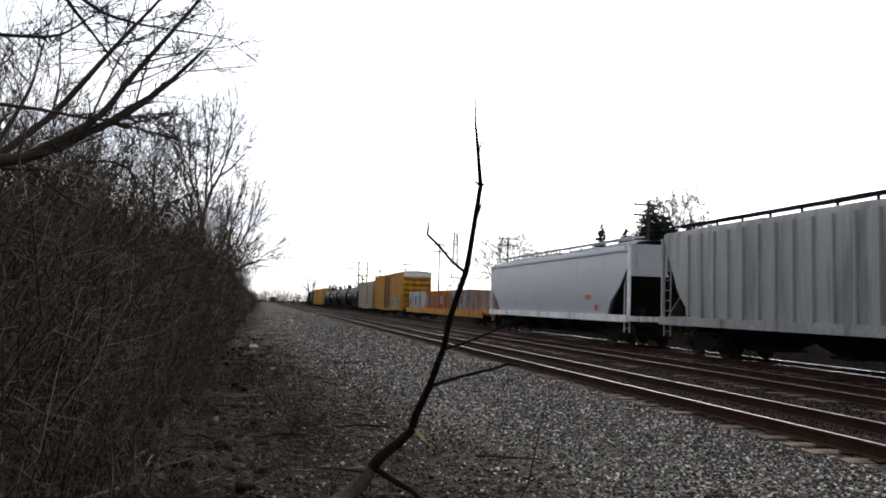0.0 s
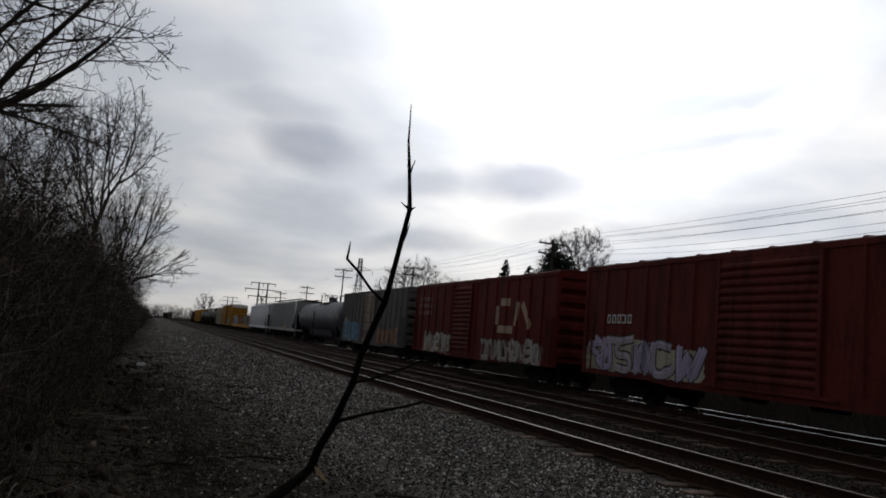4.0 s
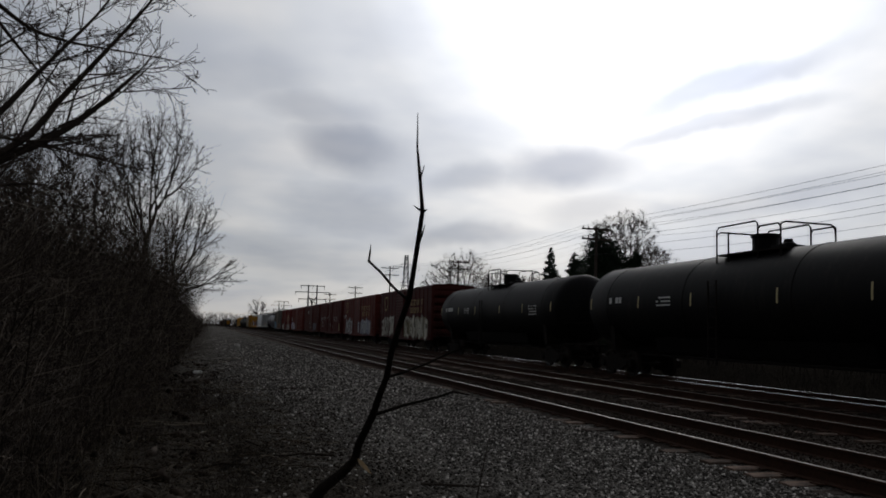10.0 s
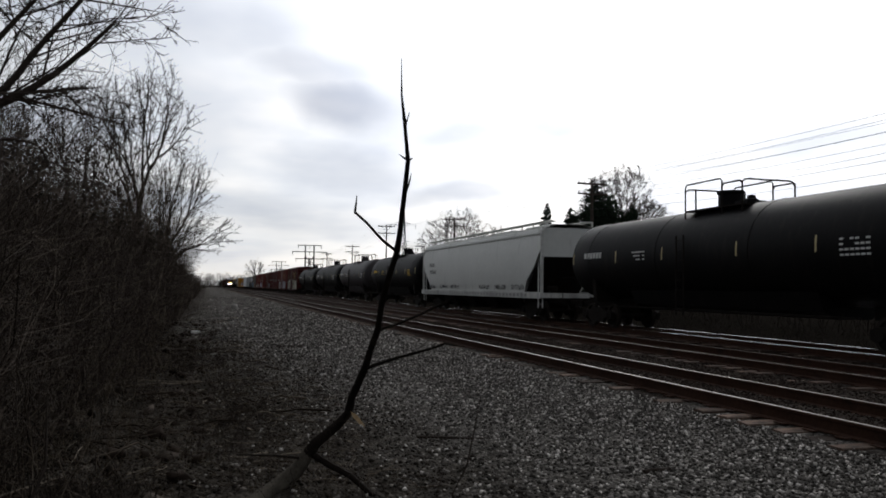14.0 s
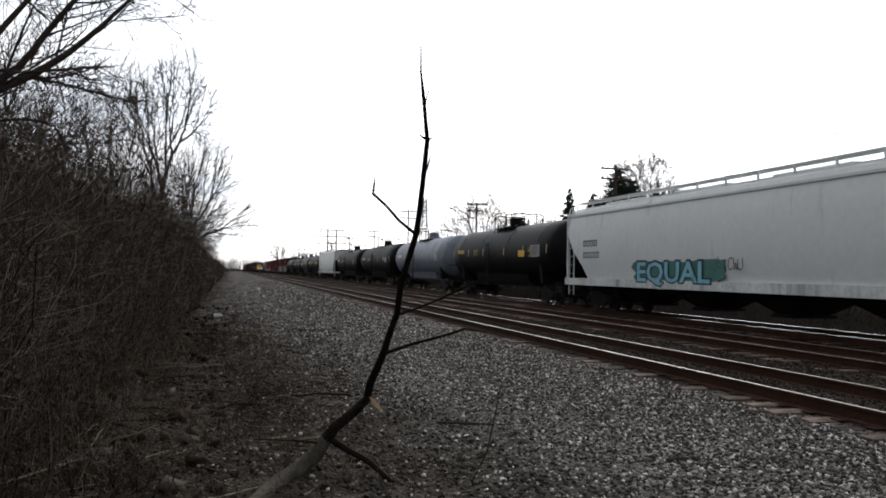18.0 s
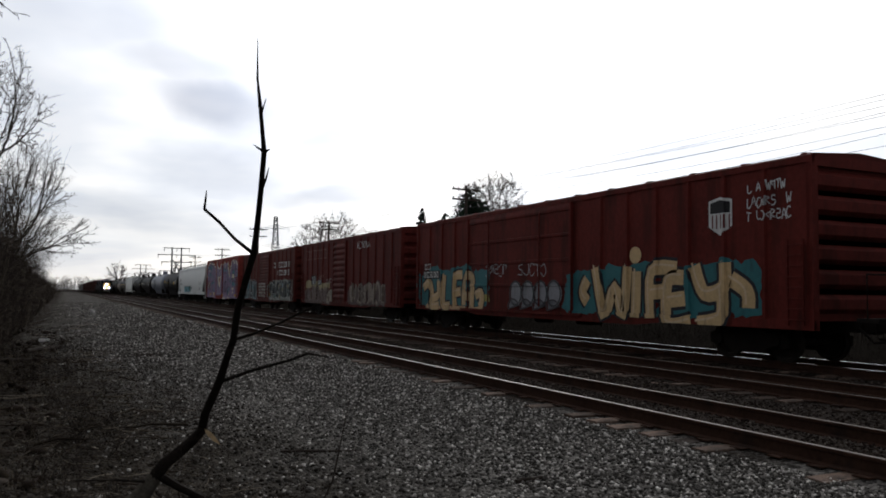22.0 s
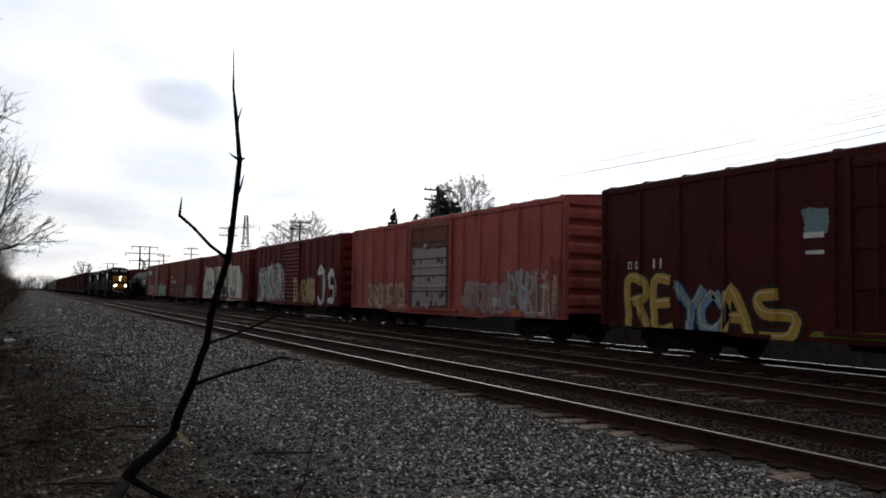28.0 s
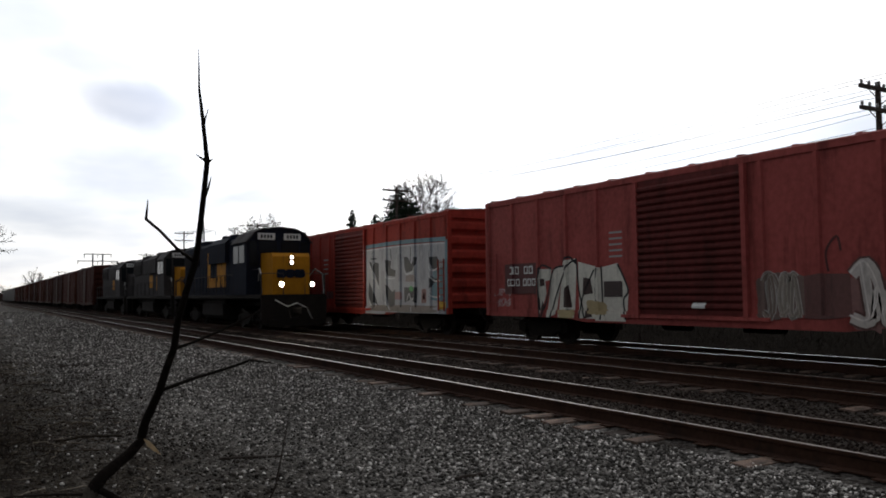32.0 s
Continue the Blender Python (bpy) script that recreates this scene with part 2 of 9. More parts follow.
GRAYTWIG = mat("gray_twig_bark", (0.125, 0.108, 0.10), 0.95, 0, 0.35, 1.0, None, 0, 0, 0, 30, 0.1)
TWIG = mat("twig_bark", (0.040, 0.031, 0.026), 0.95, 0, 0.35, 1.0, None, 0, 0, 0, 30, 0.1)
PALETWIG = mat("pale_dead_stalk", (0.16, 0.13, 0.10), 0.95, 0, 0.4, 2, None, 0, 0, 0, 30, 0.1)
NEEDLE = mat("spruce_needles", (0.018, 0.030, 0.018), 0.9, 0, 0.4, 1.5, None, 0, 0, 0, 30, 0.1)
POLEWOOD = mat("pole_wood", (0.06, 0.048, 0.04), 0.95, 0, 0.3, 2, None, 0, 0, 0.2, 30, 0.1)
WIRE = mat("wire", (0.05, 0.05, 0.052), 0.6, 0.3, 0.1, 1)
LATTICE = mat("galvanised_lattice", (0.16, 0.17, 0.18), 0.6, 0.5, 0.2, 1)
WHITE = mat("white_lettering", (0.62, 0.62, 0.60), 0.7, 0, 0.2, 5, (0.3, 0.28, 0.26), 0.2)
STRIPM = mat("faded_reflective_strip", (0.50, 0.42, 0.22), 0.6, 0, 0.3, 4, (0.3, 0.24, 0.12), 0.3)
YELLOWM = mat("yellow_marking", (0.62, 0.38, 0.03), 0.6, 0, 0.2, 4, (0.3, 0.2, 0.06), 0.2)
DARKM = mat("black_lettering", (0.02, 0.02, 0.022), 0.7, 0, 0.2, 4)
GRAYM = mat("gray_stencil", (0.28, 0.28, 0.27), 0.7, 0, 0.2, 4)


def stone_mat(name, a, b1, c, d):
    m = bpy.data.materials.new(name)
    m.use_nodes = True
    nt = m.node_tree
    b = nt.nodes["Principled BSDF"]
    b.inputs["Roughness"].default_value, b.inputs["Specular IOR Level"].default_value = 0.95, 0.03
    g, r = nt.nodes.new("ShaderNodeNewGeometry"), nt.nodes.new("ShaderNodeValToRGB")
    cr = r.color_ramp
    cr.elements[0].color, cr.elements[1].color = (*a, 1), (*d, 1)
    cr.elements.new(0.5).color = (*b1, 1)
    cr.elements.new(0.8).color = (*c, 1)
    nt.links.new(g.outputs["Random Per Island"], r.inputs[0])
    nt.links.new(r.outputs[0], b.inputs["Base Color"])
    return m


# ---- mesh helpers ----
class Mesh:
    """Collects vertices and faces of one part."""

    def __init__(self):
        self.v, self.f, self.m = [], [], []

    def add(self, vs, fs, mi=0):
        k = len(self.v)
        self.v += [tuple(p) for p in vs]
        self.f += [tuple(i + k for i in f) for f in fs]
        self.m += [mi] * len(fs)
        return self

    def box(self, x0, x1, y0, y1, z0, z1, mi=0, c=0.0):
        """A block; c chamfers its four long edges along y."""
        if c:
            prof = [(x0 + c, z0), (x1 - c, z0), (x1, z0 + c), (x1, z1 - c), (x1 - c, z1), (x0 + c, z1), (x0, z1 - c), (x0, z0 + c)]
            return self.prism(prof, y0, y1, mi)
        vs = [(x, y, z) for z in (z0, z1) for x, y in ((x0, y0), (x1, y0), (x1, y1), (x0, y1))]
        return self.add(vs, [(0, 3, 2, 1), (4, 5, 6, 7), (0, 1, 5, 4), (1, 2, 6, 5), (2, 3, 7, 6), (3, 0, 4, 7)], mi)

    def prism(self, prof, a0, a1, mi=0, axis="y"):
        """A closed profile drawn out along an axis: y takes (x, z), x takes (y, z), z takes (x, y)."""
        n = len(prof)
        put = {"y": lambda p, a: (p[0], a, p[1]), "x": lambda p, a: (a, p[0], p[1]), "z": lambda p, a: (p[0], p[1], a)}[axis]
        vs = [put(p, a) for a in (a0, a1) for p in prof]
        fs = [(i, (i + 1) % n, n + (i + 1) % n, n + i) for i in range(n)]
        return self.add(vs, fs + [tuple(range(n - 1, -1, -1)), tuple(range(n, 2 * n))], mi)

    def lathe(self, prof, centre, axis="x", n=16, mi=0):
        """A profile of (along, radius) turned round an axis through centre."""
        vs, fs = [], []
        for a, r in prof:
            for i in range(n):
                c, s = r * math.cos(2 * math.pi * i / n), r * math.sin(2 * math.pi * i / n)
                d = {"x": (a, c, s), "y": (c, a, s), "z": (c, s, a)}[axis]
                vs.append((centre[0] + d[0], centre[1] + d[1], centre[2] + d[2]))
        for j in range(len(prof) - 1):
            for i in range(n):
                fs.append((j * n + i, j * n + (i + 1) % n, (j + 1) * n + (i + 1) % n, (j + 1) * n + i))
        fs += [tuple(range(n - 1, -1, -1)), tuple(range((len(prof) - 1) * n, len(prof) * n))]
        return self.add(vs, fs, mi)

    def tube(self, pts, r, n=5, mi=0):
        """A round bar along points; r is one radius or one for each point."""
        rs = r if isinstance(r, (list, tuple)) else [r] * len(pts)
        vs, fs = [], []
        P = [Vector(p) for p in pts]
        for i, p in enumerate(P):
            d = (P[min(i + 1, len(P) - 1)] - P[max(i - 1, 0)]).normalized()
            u = d.cross(Vector((0, 0, 1)) if abs(d.z) < 0.9 else Vector((1, 0, 0))).normalized()
            w = d.cross(u)
            for k in range(n):
                a = 2 * math.pi * k / n
                vs.append(p + rs[i] * (math.cos(a) * u + math.sin(a) * w))
        for i in range(len(P) - 1):
            for k in range(n):
                fs.append((i * n + k, i * n + (k + 1) % n, (i + 1) * n + (k + 1) % n, (i + 1) * n + k))
        fs += [tuple(range(n - 1, -1, -1)), tuple(range((len(P) - 1) * n, len(P) * n))]
        return self.add(vs, fs, mi)

    def done(self, name, smooth=False, weld=False):
        me = bpy.data.meshes.new(name)
        me.from_pydata(self.v, [], self.f)
        if any(self.m):
            me.polygons.foreach_set("material_index", self.m)
        me.update()
        b = bmesh.new()
        b.from_mesh(me)
        if weld:
            bmesh.ops.remove_doubles(b, verts=b.verts, dist=0.0015)
        bmesh.ops.recalc_face_normals(b, faces=b.faces)
        b.to_mesh(me)
        b.free()
        return smooth_by_angle(me) if smooth else me


def smooth_by_angle(me, deg=35):
    me.polygons.foreach_set("use_smooth", [True] * len(me.polygons))
    me.set_sharp_from_angle(angle=radians(deg))
    return me


def part(name, me, material, parent, at=(0, 0, 0), label=""):
    """One mesh object under a thing or a part. me: a Mesh or a mesh that is shared."""
    if isinstance(me, Mesh):
        me = me.done(name)
    for m in (material if isinstance(material, (list, tuple)) else [material]):
        if len(me.materials) < (len(material) if isinstance(material, (list, tuple)) else 1):
            me.materials.append(m)
    ob = new(name, me)
    ob.parent = parent
    ob.location = at
    if label:
        ob["label"] = label
    return ob


def thing(name, at, label, category, group="", kind=""):
    e = new(name)
    e.location = at
    e.empty_display_size = 0.3
    return tagged(e, label, category, group, kind)


def solid(name, me, material, at, label, category, group="", kind=""):
    if isinstance(me, Mesh):
        me = me.done(name)
    for m in (material if isinstance(material, (list, tuple)) else [material]):
        me.materials.append(m)
    ob = new(name, me)
    ob.location = at
    return tagged(ob, label, category, group, kind)


# ---- ground ----
TRACKS = (0.0, 4.2, 8.4)          # centre lines of the three tracks; rail tops lie at z = 0
GAUGE = 0.755                     # half the distance between the rail heads


def profile(x):
    """Height of the ground across the line: verge, ballast bed with filled cribs, far verge."""
    z = float(np.interp(x, (-400, -60, -16, -12.5, -10.6, -9.4, -8.4, -7.2, -4.5, -2.0, -1.45, 9.9, 10.6, 12.5, 16, 40, 400),
                        (-1.2, -1.3, -1.25, -1.15, -0.95, -0.62, -0.42, -0.33, -0.31, -0.25, -0.215, -0.215, -0.3, -0.62, -0.6, -0.7, -0.9)))
    for c in TRACKS:
        if abs(x - c) < 1.0:
            z = float(np.interp(abs(x - c), (0, 0.55, 0.7, 0.8, 1.0), (-0.168, -0.168, -0.182, -0.20, -0.215)))
    return z


def bump_at(x, y):
    a = noise.noise(Vector((x * 0.35, y * 0.35, 0))) * 0.07 + noise.noise(Vector((x * 1.3, y * 1.3, 4))) * 0.03
    if x < -5.0:
        k = min(1.0, (-5.0 - x) / 3.0)
        a += k * (noise.noise(Vector((x * 0.7, y * 0.5, 9))) * 0.16 + noise.noise(Vector((x * 3.1, y * 3.1, 2))) * 0.035)
    if x < -7.9:                                # heaped dirt and roots at the foot of the brush
        k = min(1.0, (-7.9 - x) / 1.2)
        a += k * (max(0.0, noise.noise(Vector((x * 1.1, y * 0.8, 17)))) * 0.26 + noise.noise(Vector((x * 4.0, y * 4.0, 21))) * 0.04)
    k = 0.1 if -1.5 < x < 10 else min(1.0, 0.25 + abs(x + 1.5) * 0.12)
    return a * k * (1.4 if x < -9 else 1)


def ground_z(x, y):
    return profile(x) + bump_at(x, y)


def make_ground():
    xs = np.concatenate([[-2500, -1200, -500, -200, -90, -50, -30], np.arange(-22, -12, 0.8), np.arange(-12, -1.3, 0.25), np.arange(-1.2, 10.2, 0.15),
                         np.arange(10.4, 20, 0.8), [24, 30, 45, 70, 120, 250, 600, 1200, 2500]])
    ys = np.concatenate([[-2500, -1000, -400, -150, -60, -25, -12, -6], np.arange(-3, 45, 0.3), np.arange(45, 120, 1.5), np.arange(120, 500, 12), [700, 1100, 1800, 3000]])
    v = [(x, y, ground_z(x, y)) for y in ys for x in xs]
    n = len(xs)
    f = [(j * n + i, j * n + i + 1, (j + 1) * n + i + 1, (j + 1) * n + i) for j in range(len(ys) - 1) for i in range(n - 1)]
    me = bpy.data.meshes.new("ground")
    me.from_pydata([(float(a), float(b), c) for a, b, c in v], [], f)
    me.polygons.foreach_set("use_smooth", [True] * len(f))
    m = bpy.data.materials.new("ballast_and_verge")
    m.use_nodes = True
    nt = m.node_tree
    N, L = nt.nodes.new, nt.links.new
    b = nt.nodes["Principled BSDF"]
    b.inputs["Roughness"].default_value, b.inputs["Specular IOR Level"].default_value = 1.0, 0.0
    tc = N("ShaderNodeTexCoord")
    vo = N("ShaderNodeTexVoronoi")
    vo.inputs["Scale"].default_value = 21
    L(tc.outputs["Object"], vo.inputs["Vector"])
    st = N("ShaderNodeValToRGB")
    st.color_ramp.elements[0].color, st.color_ramp.elements[1].color = (0.015, 0.0138, 0.0125, 1), (0.20, 0.187, 0.171, 1)
    sp = N("ShaderNodeSeparateColor")
    L(vo.outputs["Color"], sp.inputs[0])
    L(sp.outputs[0], st.inputs[0])
    big = N("ShaderNodeTexNoise")
    big.inputs["Scale"].default_value, big.inputs["Detail"].default_value = 0.5, 5
    L(tc.outputs["Object"], big.inputs["Vector"])
    bm = N("ShaderNodeMapRange")
    bm.inputs["From Min"].default_value, bm.inputs["From Max"].default_value, bm.inputs["To Min"].default_value, bm.inputs["To Max"].default_value = 0.3, 0.7, 0.65, 1.25
    L(big.outputs["Fac"], bm.inputs["Value"])
    sm = N("ShaderNodeVectorMath")
    sm.operation = "SCALE"
    L(st.outputs[0], sm.inputs[0])
    L(bm.outputs["Result"], sm.inputs["Scale"])
    # dirt and leaf litter on the verge
    dn = N("ShaderNodeTexNoise")
    dn.inputs["Scale"].default_value, dn.inputs["Detail"].default_value, dn.inputs["Roughness"].default_value = 5, 9, 0.7
    L(tc.outputs["Object"], dn.inputs["Vector"])
    dr = N("ShaderNodeValToRGB")
    dr.color_ramp.elements[0].position, dr.color_ramp.elements[0].color = 0.36, (0.015, 0.0128, 0.0108, 1)
    dr.color_ramp.elements[1].position, dr.color_ramp.elements[1].color = 0.74, (0.100, 0.088, 0.074, 1)
    L(dn.outputs["Fac"], dr.inputs[0])
    # dry grass beyond the tracks, in near-black colours
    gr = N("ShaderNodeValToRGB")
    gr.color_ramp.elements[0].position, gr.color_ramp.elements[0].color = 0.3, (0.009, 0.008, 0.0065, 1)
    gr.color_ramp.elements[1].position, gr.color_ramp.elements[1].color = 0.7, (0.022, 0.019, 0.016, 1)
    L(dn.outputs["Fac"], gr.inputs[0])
    sx = N("ShaderNodeSeparateXYZ")
    L(tc.outputs["Object"], sx.inputs[0])
    wob = N("ShaderNodeMath")
    wob.operation = "MULTIPLY_ADD"
    wob.inputs[1].default_value = 5.0
    wn = N("ShaderNodeTexNoise")
    wn.inputs["Scale"].default_value, wn.inputs["Detail"].default_value = 0.6, 8
    L(tc.outputs["Object"], wn.inputs["Vector"])
    L(wn.outputs["Fac"], wob.inputs[0])
    L(sx.outputs[0], wob.inputs[2])
    far = N("ShaderNodeMapRange")
    far.inputs["From Min"].default_value, far.inputs["From Max"].default_value, far.inputs["To Max"].default_value = 9, 24, 2.6
    L(sx.outputs[1], far.inputs["Value"])
    wide = N("ShaderNodeMath")
    L(wob.outputs[0], wide.inputs[0])
    L(far.outputs["Result"], wide.inputs[1])
    left = N("ShaderNodeMapRange")
    left.inputs["From Min"].default_value, left.inputs["From Max"].default_value, left.inputs["To Min"].default_value, left.inputs["To Max"].default_value = -4.4, -1.9, 1, 0
    L(wide.outputs[0], left.inputs["Value"])
    right = N("ShaderNodeMapRange")
    right.inputs["From Min"].default_value, right.inputs["From Max"].default_value = 13.0, 15.0
    L(wob.outputs[0], right.inputs["Value"])
    m1, m2, m3 = N("ShaderNodeMix"), N("ShaderNodeMix"), N("ShaderNodeMix")
    m1.data_type = m2.data_type = m3.data_type = "RGBA"
    bed = N("ShaderNodeMapRange")          # iron dust on the stones along the rails
    bed.inputs["From Min"].default_value, bed.inputs["From Max"].default_value, bed.inputs["To Max"].default_value = 1.0, 2.4, 0.75
    L(wob.outputs[0], bed.inputs["Value"])
    m3.inputs["B"].default_value = (0.019, 0.013, 0.010, 1)
    L(bed.outputs["Result"], m3.inputs["Factor"])
    L(sm.outputs[0], m3.inputs["A"])
    L(left.outputs["Result"], m1.inputs["Factor"])
    L(m3.outputs["Result"], m1.inputs["A"])
    L(dr.outputs[0], m1.inputs["B"])
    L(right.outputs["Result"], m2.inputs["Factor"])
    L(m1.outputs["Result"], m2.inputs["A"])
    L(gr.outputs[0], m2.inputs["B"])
    L(m2.outputs["Result"], b.inputs["Base Color"])
    bp = N("ShaderNodeBump")
    bp.inputs["Strength"].default_value, bp.inputs["Distance"].default_value = 0.9, 0.05
    L(vo.outputs["Distance"], bp.inputs["Height"])
    bp.invert = True
    L(bp.outputs[0], b.inputs["Normal"])
    me.materials.append(m)
    tagged(new("ground", me), "gray ballast bed with a dirt and leaf-litter verge", "ground", kind="structure")


make_ground()


# ---- tracks ----
def rail_mesh():
    m = Mesh()
    prof = [(-0.075, -0.185), (0.075, -0.185), (0.075, -0.172), (0.012, -0.155), (0.010, -0.045), (0.036, -0.035), (0.036, -0.008), (0.030, 0.0),
            (-0.030, 0.0), (-0.036, -0.008), (-0.036, -0.035), (-0.010, -0.045), (-0.012, -0.155), (-0.075, -0.172)]
    ys = [-900, -300, -100, -30] + list(range(-20, 121, 10)) + [160, 250, 400, 700, 1200, 2000]
    for a, b in zip(ys, ys[1:]):
        n = len(prof)
        vs = [(x, y, z) for y in (a, b) for x, z in prof]
        for i in range(n):
            m.add([vs[i], vs[(i + 1) % n], vs[n + (i + 1) % n], vs[n + i]], [(0, 1, 2, 3)], 1 if i == 7 else 0)
    return m.done("rail")


TRACK_THINGS = []
for i, x in enumerate(TRACKS):
    tr = thing(f"track_{i + 1}", (x, 0, 0), ("rusty dull railway track on gray ballast", "railway track with worn dark rails", "busy railway track with polished rails")[i],
               "railway track", "parallel tracks", "structure")
    me = rail_mesh()
    for s in (-1, 1):
        part("rail", me, [RAILSIDE, (RAILTOP, RAILTOP, RAILTOPBRIGHT)[i]], tr, (s * GAUGE, 0, 0))
    TRACK_THINGS.append(tr)


# ---- rolling stock ----
def wheel_mesh(r):
    m = Mesh()
    m.lathe([(-0.07, r * 0.30), (-0.065, r * 0.62), (-0.05, r * 0.80), (-0.07, r * 0.84), (-0.07, r), (0.05, r), (0.055, r + 0.025), (0.075, r + 0.025), (0.075, r * 0.84),
             (0.02, r * 0.80), (0.03, r * 0.45), (0.09, r * 0.28)], (0, 0, 0), "x", 18)
    return m.done("wheel")


def truck_meshes():
    d = {"wheel": wheel_mesh(0.46)}
    m = Mesh()
    m.tube([(-0.9, 0, 0), (0.9, 0, 0)], 0.085, 10)
    d["axle"] = m.done("axle")
    m = Mesh()
    prof = [(-1.22, 0.36), (-1.22, 0.60), (-1.0, 0.68), (-0.62, 0.66), (-0.36, 0.80), (0.36, 0.80), (0.62, 0.66), (1.0, 0.68), (1.22, 0.60), (1.22, 0.36), (1.0, 0.30),
            (0.80, 0.40), (0.45, 0.20), (-0.45, 0.20), (-0.80, 0.40), (-1.0, 0.30)]
    m.prism(prof, -0.07, 0.07, axis="x")
    for y in (-0.18, 0, 0.18):
        m.lathe([(0.30, 0.07), (0.62, 0.07)], (0.09, y, 0), "z", 8)
    for y in (-0.89, 0.89):
        m.lathe([(-0.12, 0.12), (0.12, 0.12)], (0, y, 0.47), "x", 10)
    d["side_frame"] = m.done("side_frame")
    d["bolster"] = Mesh().box(-1.05, 1.05, -0.2, 0.2, 0.50, 0.78, c=0.05).done("bolster")
    return d


TRUCK = truck_meshes()


def truck(parent, y, axles=(-0.89, 0.89)):
    b = part("truck", TRUCK["bolster"], UNDER, parent, (0, y, 0), "cast steel truck with spoked side frames")
    for s in (-1, 1):
        f = part("side_frame", TRUCK["side_frame"], UNDER, b, (s * 1.02, 0, 0))
    for a in axles:
        part("axle", TRUCK["axle"], UNDER, b, (0, a, 0.46))
        for s in (-1, 1):
            w = part("wheel", TRUCK["wheel"], WHEEL, b, (s * GAUGE, a, 0.46))
            w.rotation_euler = (0, 0, math.pi if s < 0 else 0)
    return b


def coupler_mesh():
    m = Mesh()
    m.box(-0.09, 0.09, 0.0, 0.85, 0.76, 0.98, c=0.03)
    m.box(-0.16, 0.10, 0.80, 1.08, 0.72, 1.02, c=0.04)
    m.tube([(0.3, 0.1, 0.85), (0.35, 0.5, 0.55), (0.2, 1.0, 0.62)], 0.03)
    return m.done("coupler")


COUPLER = coupler_mesh()


def couplers(parent, L):
    for s in (-1, 1):
        c = part("coupler", COUPLER, UNDER, parent, (0, s * L / 2, 0))
        c.rotation_euler = (0, 0, 0 if s > 0 else math.pi)


def ladder_mesh(h, w=0.42, n=8):
    m = Mesh()
    for y in (-w / 2, w / 2):
        m.box(-0.02, 0.02, y - 0.025, y + 0.025, 0, h)
    for i in range(n):
        z = h * (i + 0.5) / n
        m.tube([(-0.03, -w / 2, z), (-0.03, w / 2, z)], 0.014, 5)
    return m.done("ladder")


RELIEF = {}


def cut(poly, k, v, above):
    """The part of a polygon on one side of a line."""
    out = []
    for p, q in zip(poly, poly[1:] + poly[:1]):
        a, b = (p[k] - v, q[k] - v) if above else (v - p[k], v - q[k])
        if a >= 0:
            out.append(p)
        if a * b < 0:
            f = a / (a - b)
            out.append((p[0] + (q[0] - p[0]) * f, p[1] + (q[1] - p[1]) * f))
    return out


def strips_of(R):
    """Runs along a car side: start, end, proud at start, proud at end, whether it is the door."""
    fs = [(0.0, 0.165, 0.055, 0.055, False), (R["L"] - 0.165, R["L"], 0.055, 0.055, False)]
    for u in R["us"]:
        if 0.3 < u < R["L"] - 0.3:
            fs += [(u - 0.075, u - 0.045, 0, 0.055, False), (u - 0.045, u + 0.045, 0.055, 0.055, False), (u + 0.045, u + 0.075, 0.055, 0, False)]
    fs += [(R["d0"] - 0.06, R["d0"] + 0.06, 0.11, 0.11, False), (R["d1"] - 0.06, R["d1"] + 0.06, 0.11, 0.11, False), (R["d0"] + 0.06, R["d1"] - 0.06, 0, 0, True)]
    fs.sort()
    out, u = [], 0.0
    for f in fs:
        if f[0] > u + 1e-4:
            out.append((u, f[0], 0, 0, False))
        out.append(f)
        u = f[1]
    return out


def on_side(m, parent, L, half, polys, lift):
    """Paint laid on the near side; on a boxcar it follows posts, sill and door pressings."""
    R = RELIEF.get(parent.name)
    if not R:
        for p in polys:
            m.prism([(L / 2 - u, z) for u, z in p], -half - 0.004 - lift, -half - lift + 0.001, axis="x")
        return
    x = half - HALF
    lift += x - 0.045 if x > 0.044 else x
    w, lo, hi = R["w"], R["sill"] + 0.22, R["eave"] - 0.13
    for p in polys:
        us = [q[0] for q in p]
        for u0, u1, h0, h1, door in R["strips"]:
            if u1 < min(us) or u0 > max(us):
                continue
            q = cut(cut(p, 0, u0, True), 0, u1, False)
            if len(q) < 3:
                continue
            bottom = R["sill"] - (0.10 if 0.28 * L < u0 < 0.70 * L else 0)
            rows = [(bottom, lo, 0.042, 0.042), (hi, R["eave"], 0.035, 0.035)]
            if door:
                zz = R["zz"]
                rows += [(max(z0, lo), min(z1, hi), x0, x1) for (x0, z0), (x1, z1) in zip(zz, zz[1:]) if z1 > lo and z0 < hi]
            else:
                rows.append((lo, hi, None, None))
            zs = [k[1] for k in q]
            for z0, z1, g0, g1 in rows:
                if z1 < min(zs) or z0 > max(zs):
                    continue
                r = cut(cut(q, 1, z0, True), 1, z1, False)
                if len(r) < 3:
                    continue
                vs = []
                for u, z in r:
                    h = h0 + (h1 - h0) * (u - u0) / (u1 - u0) if g0 is None else g0 + (g1 - g0) * (z - z0) / max(z1 - z0, 1e-6)
                    vs.append((-w - h - 0.004 - lift, L / 2 - u, z))
                m.add(vs, [tuple(range(len(vs)))])


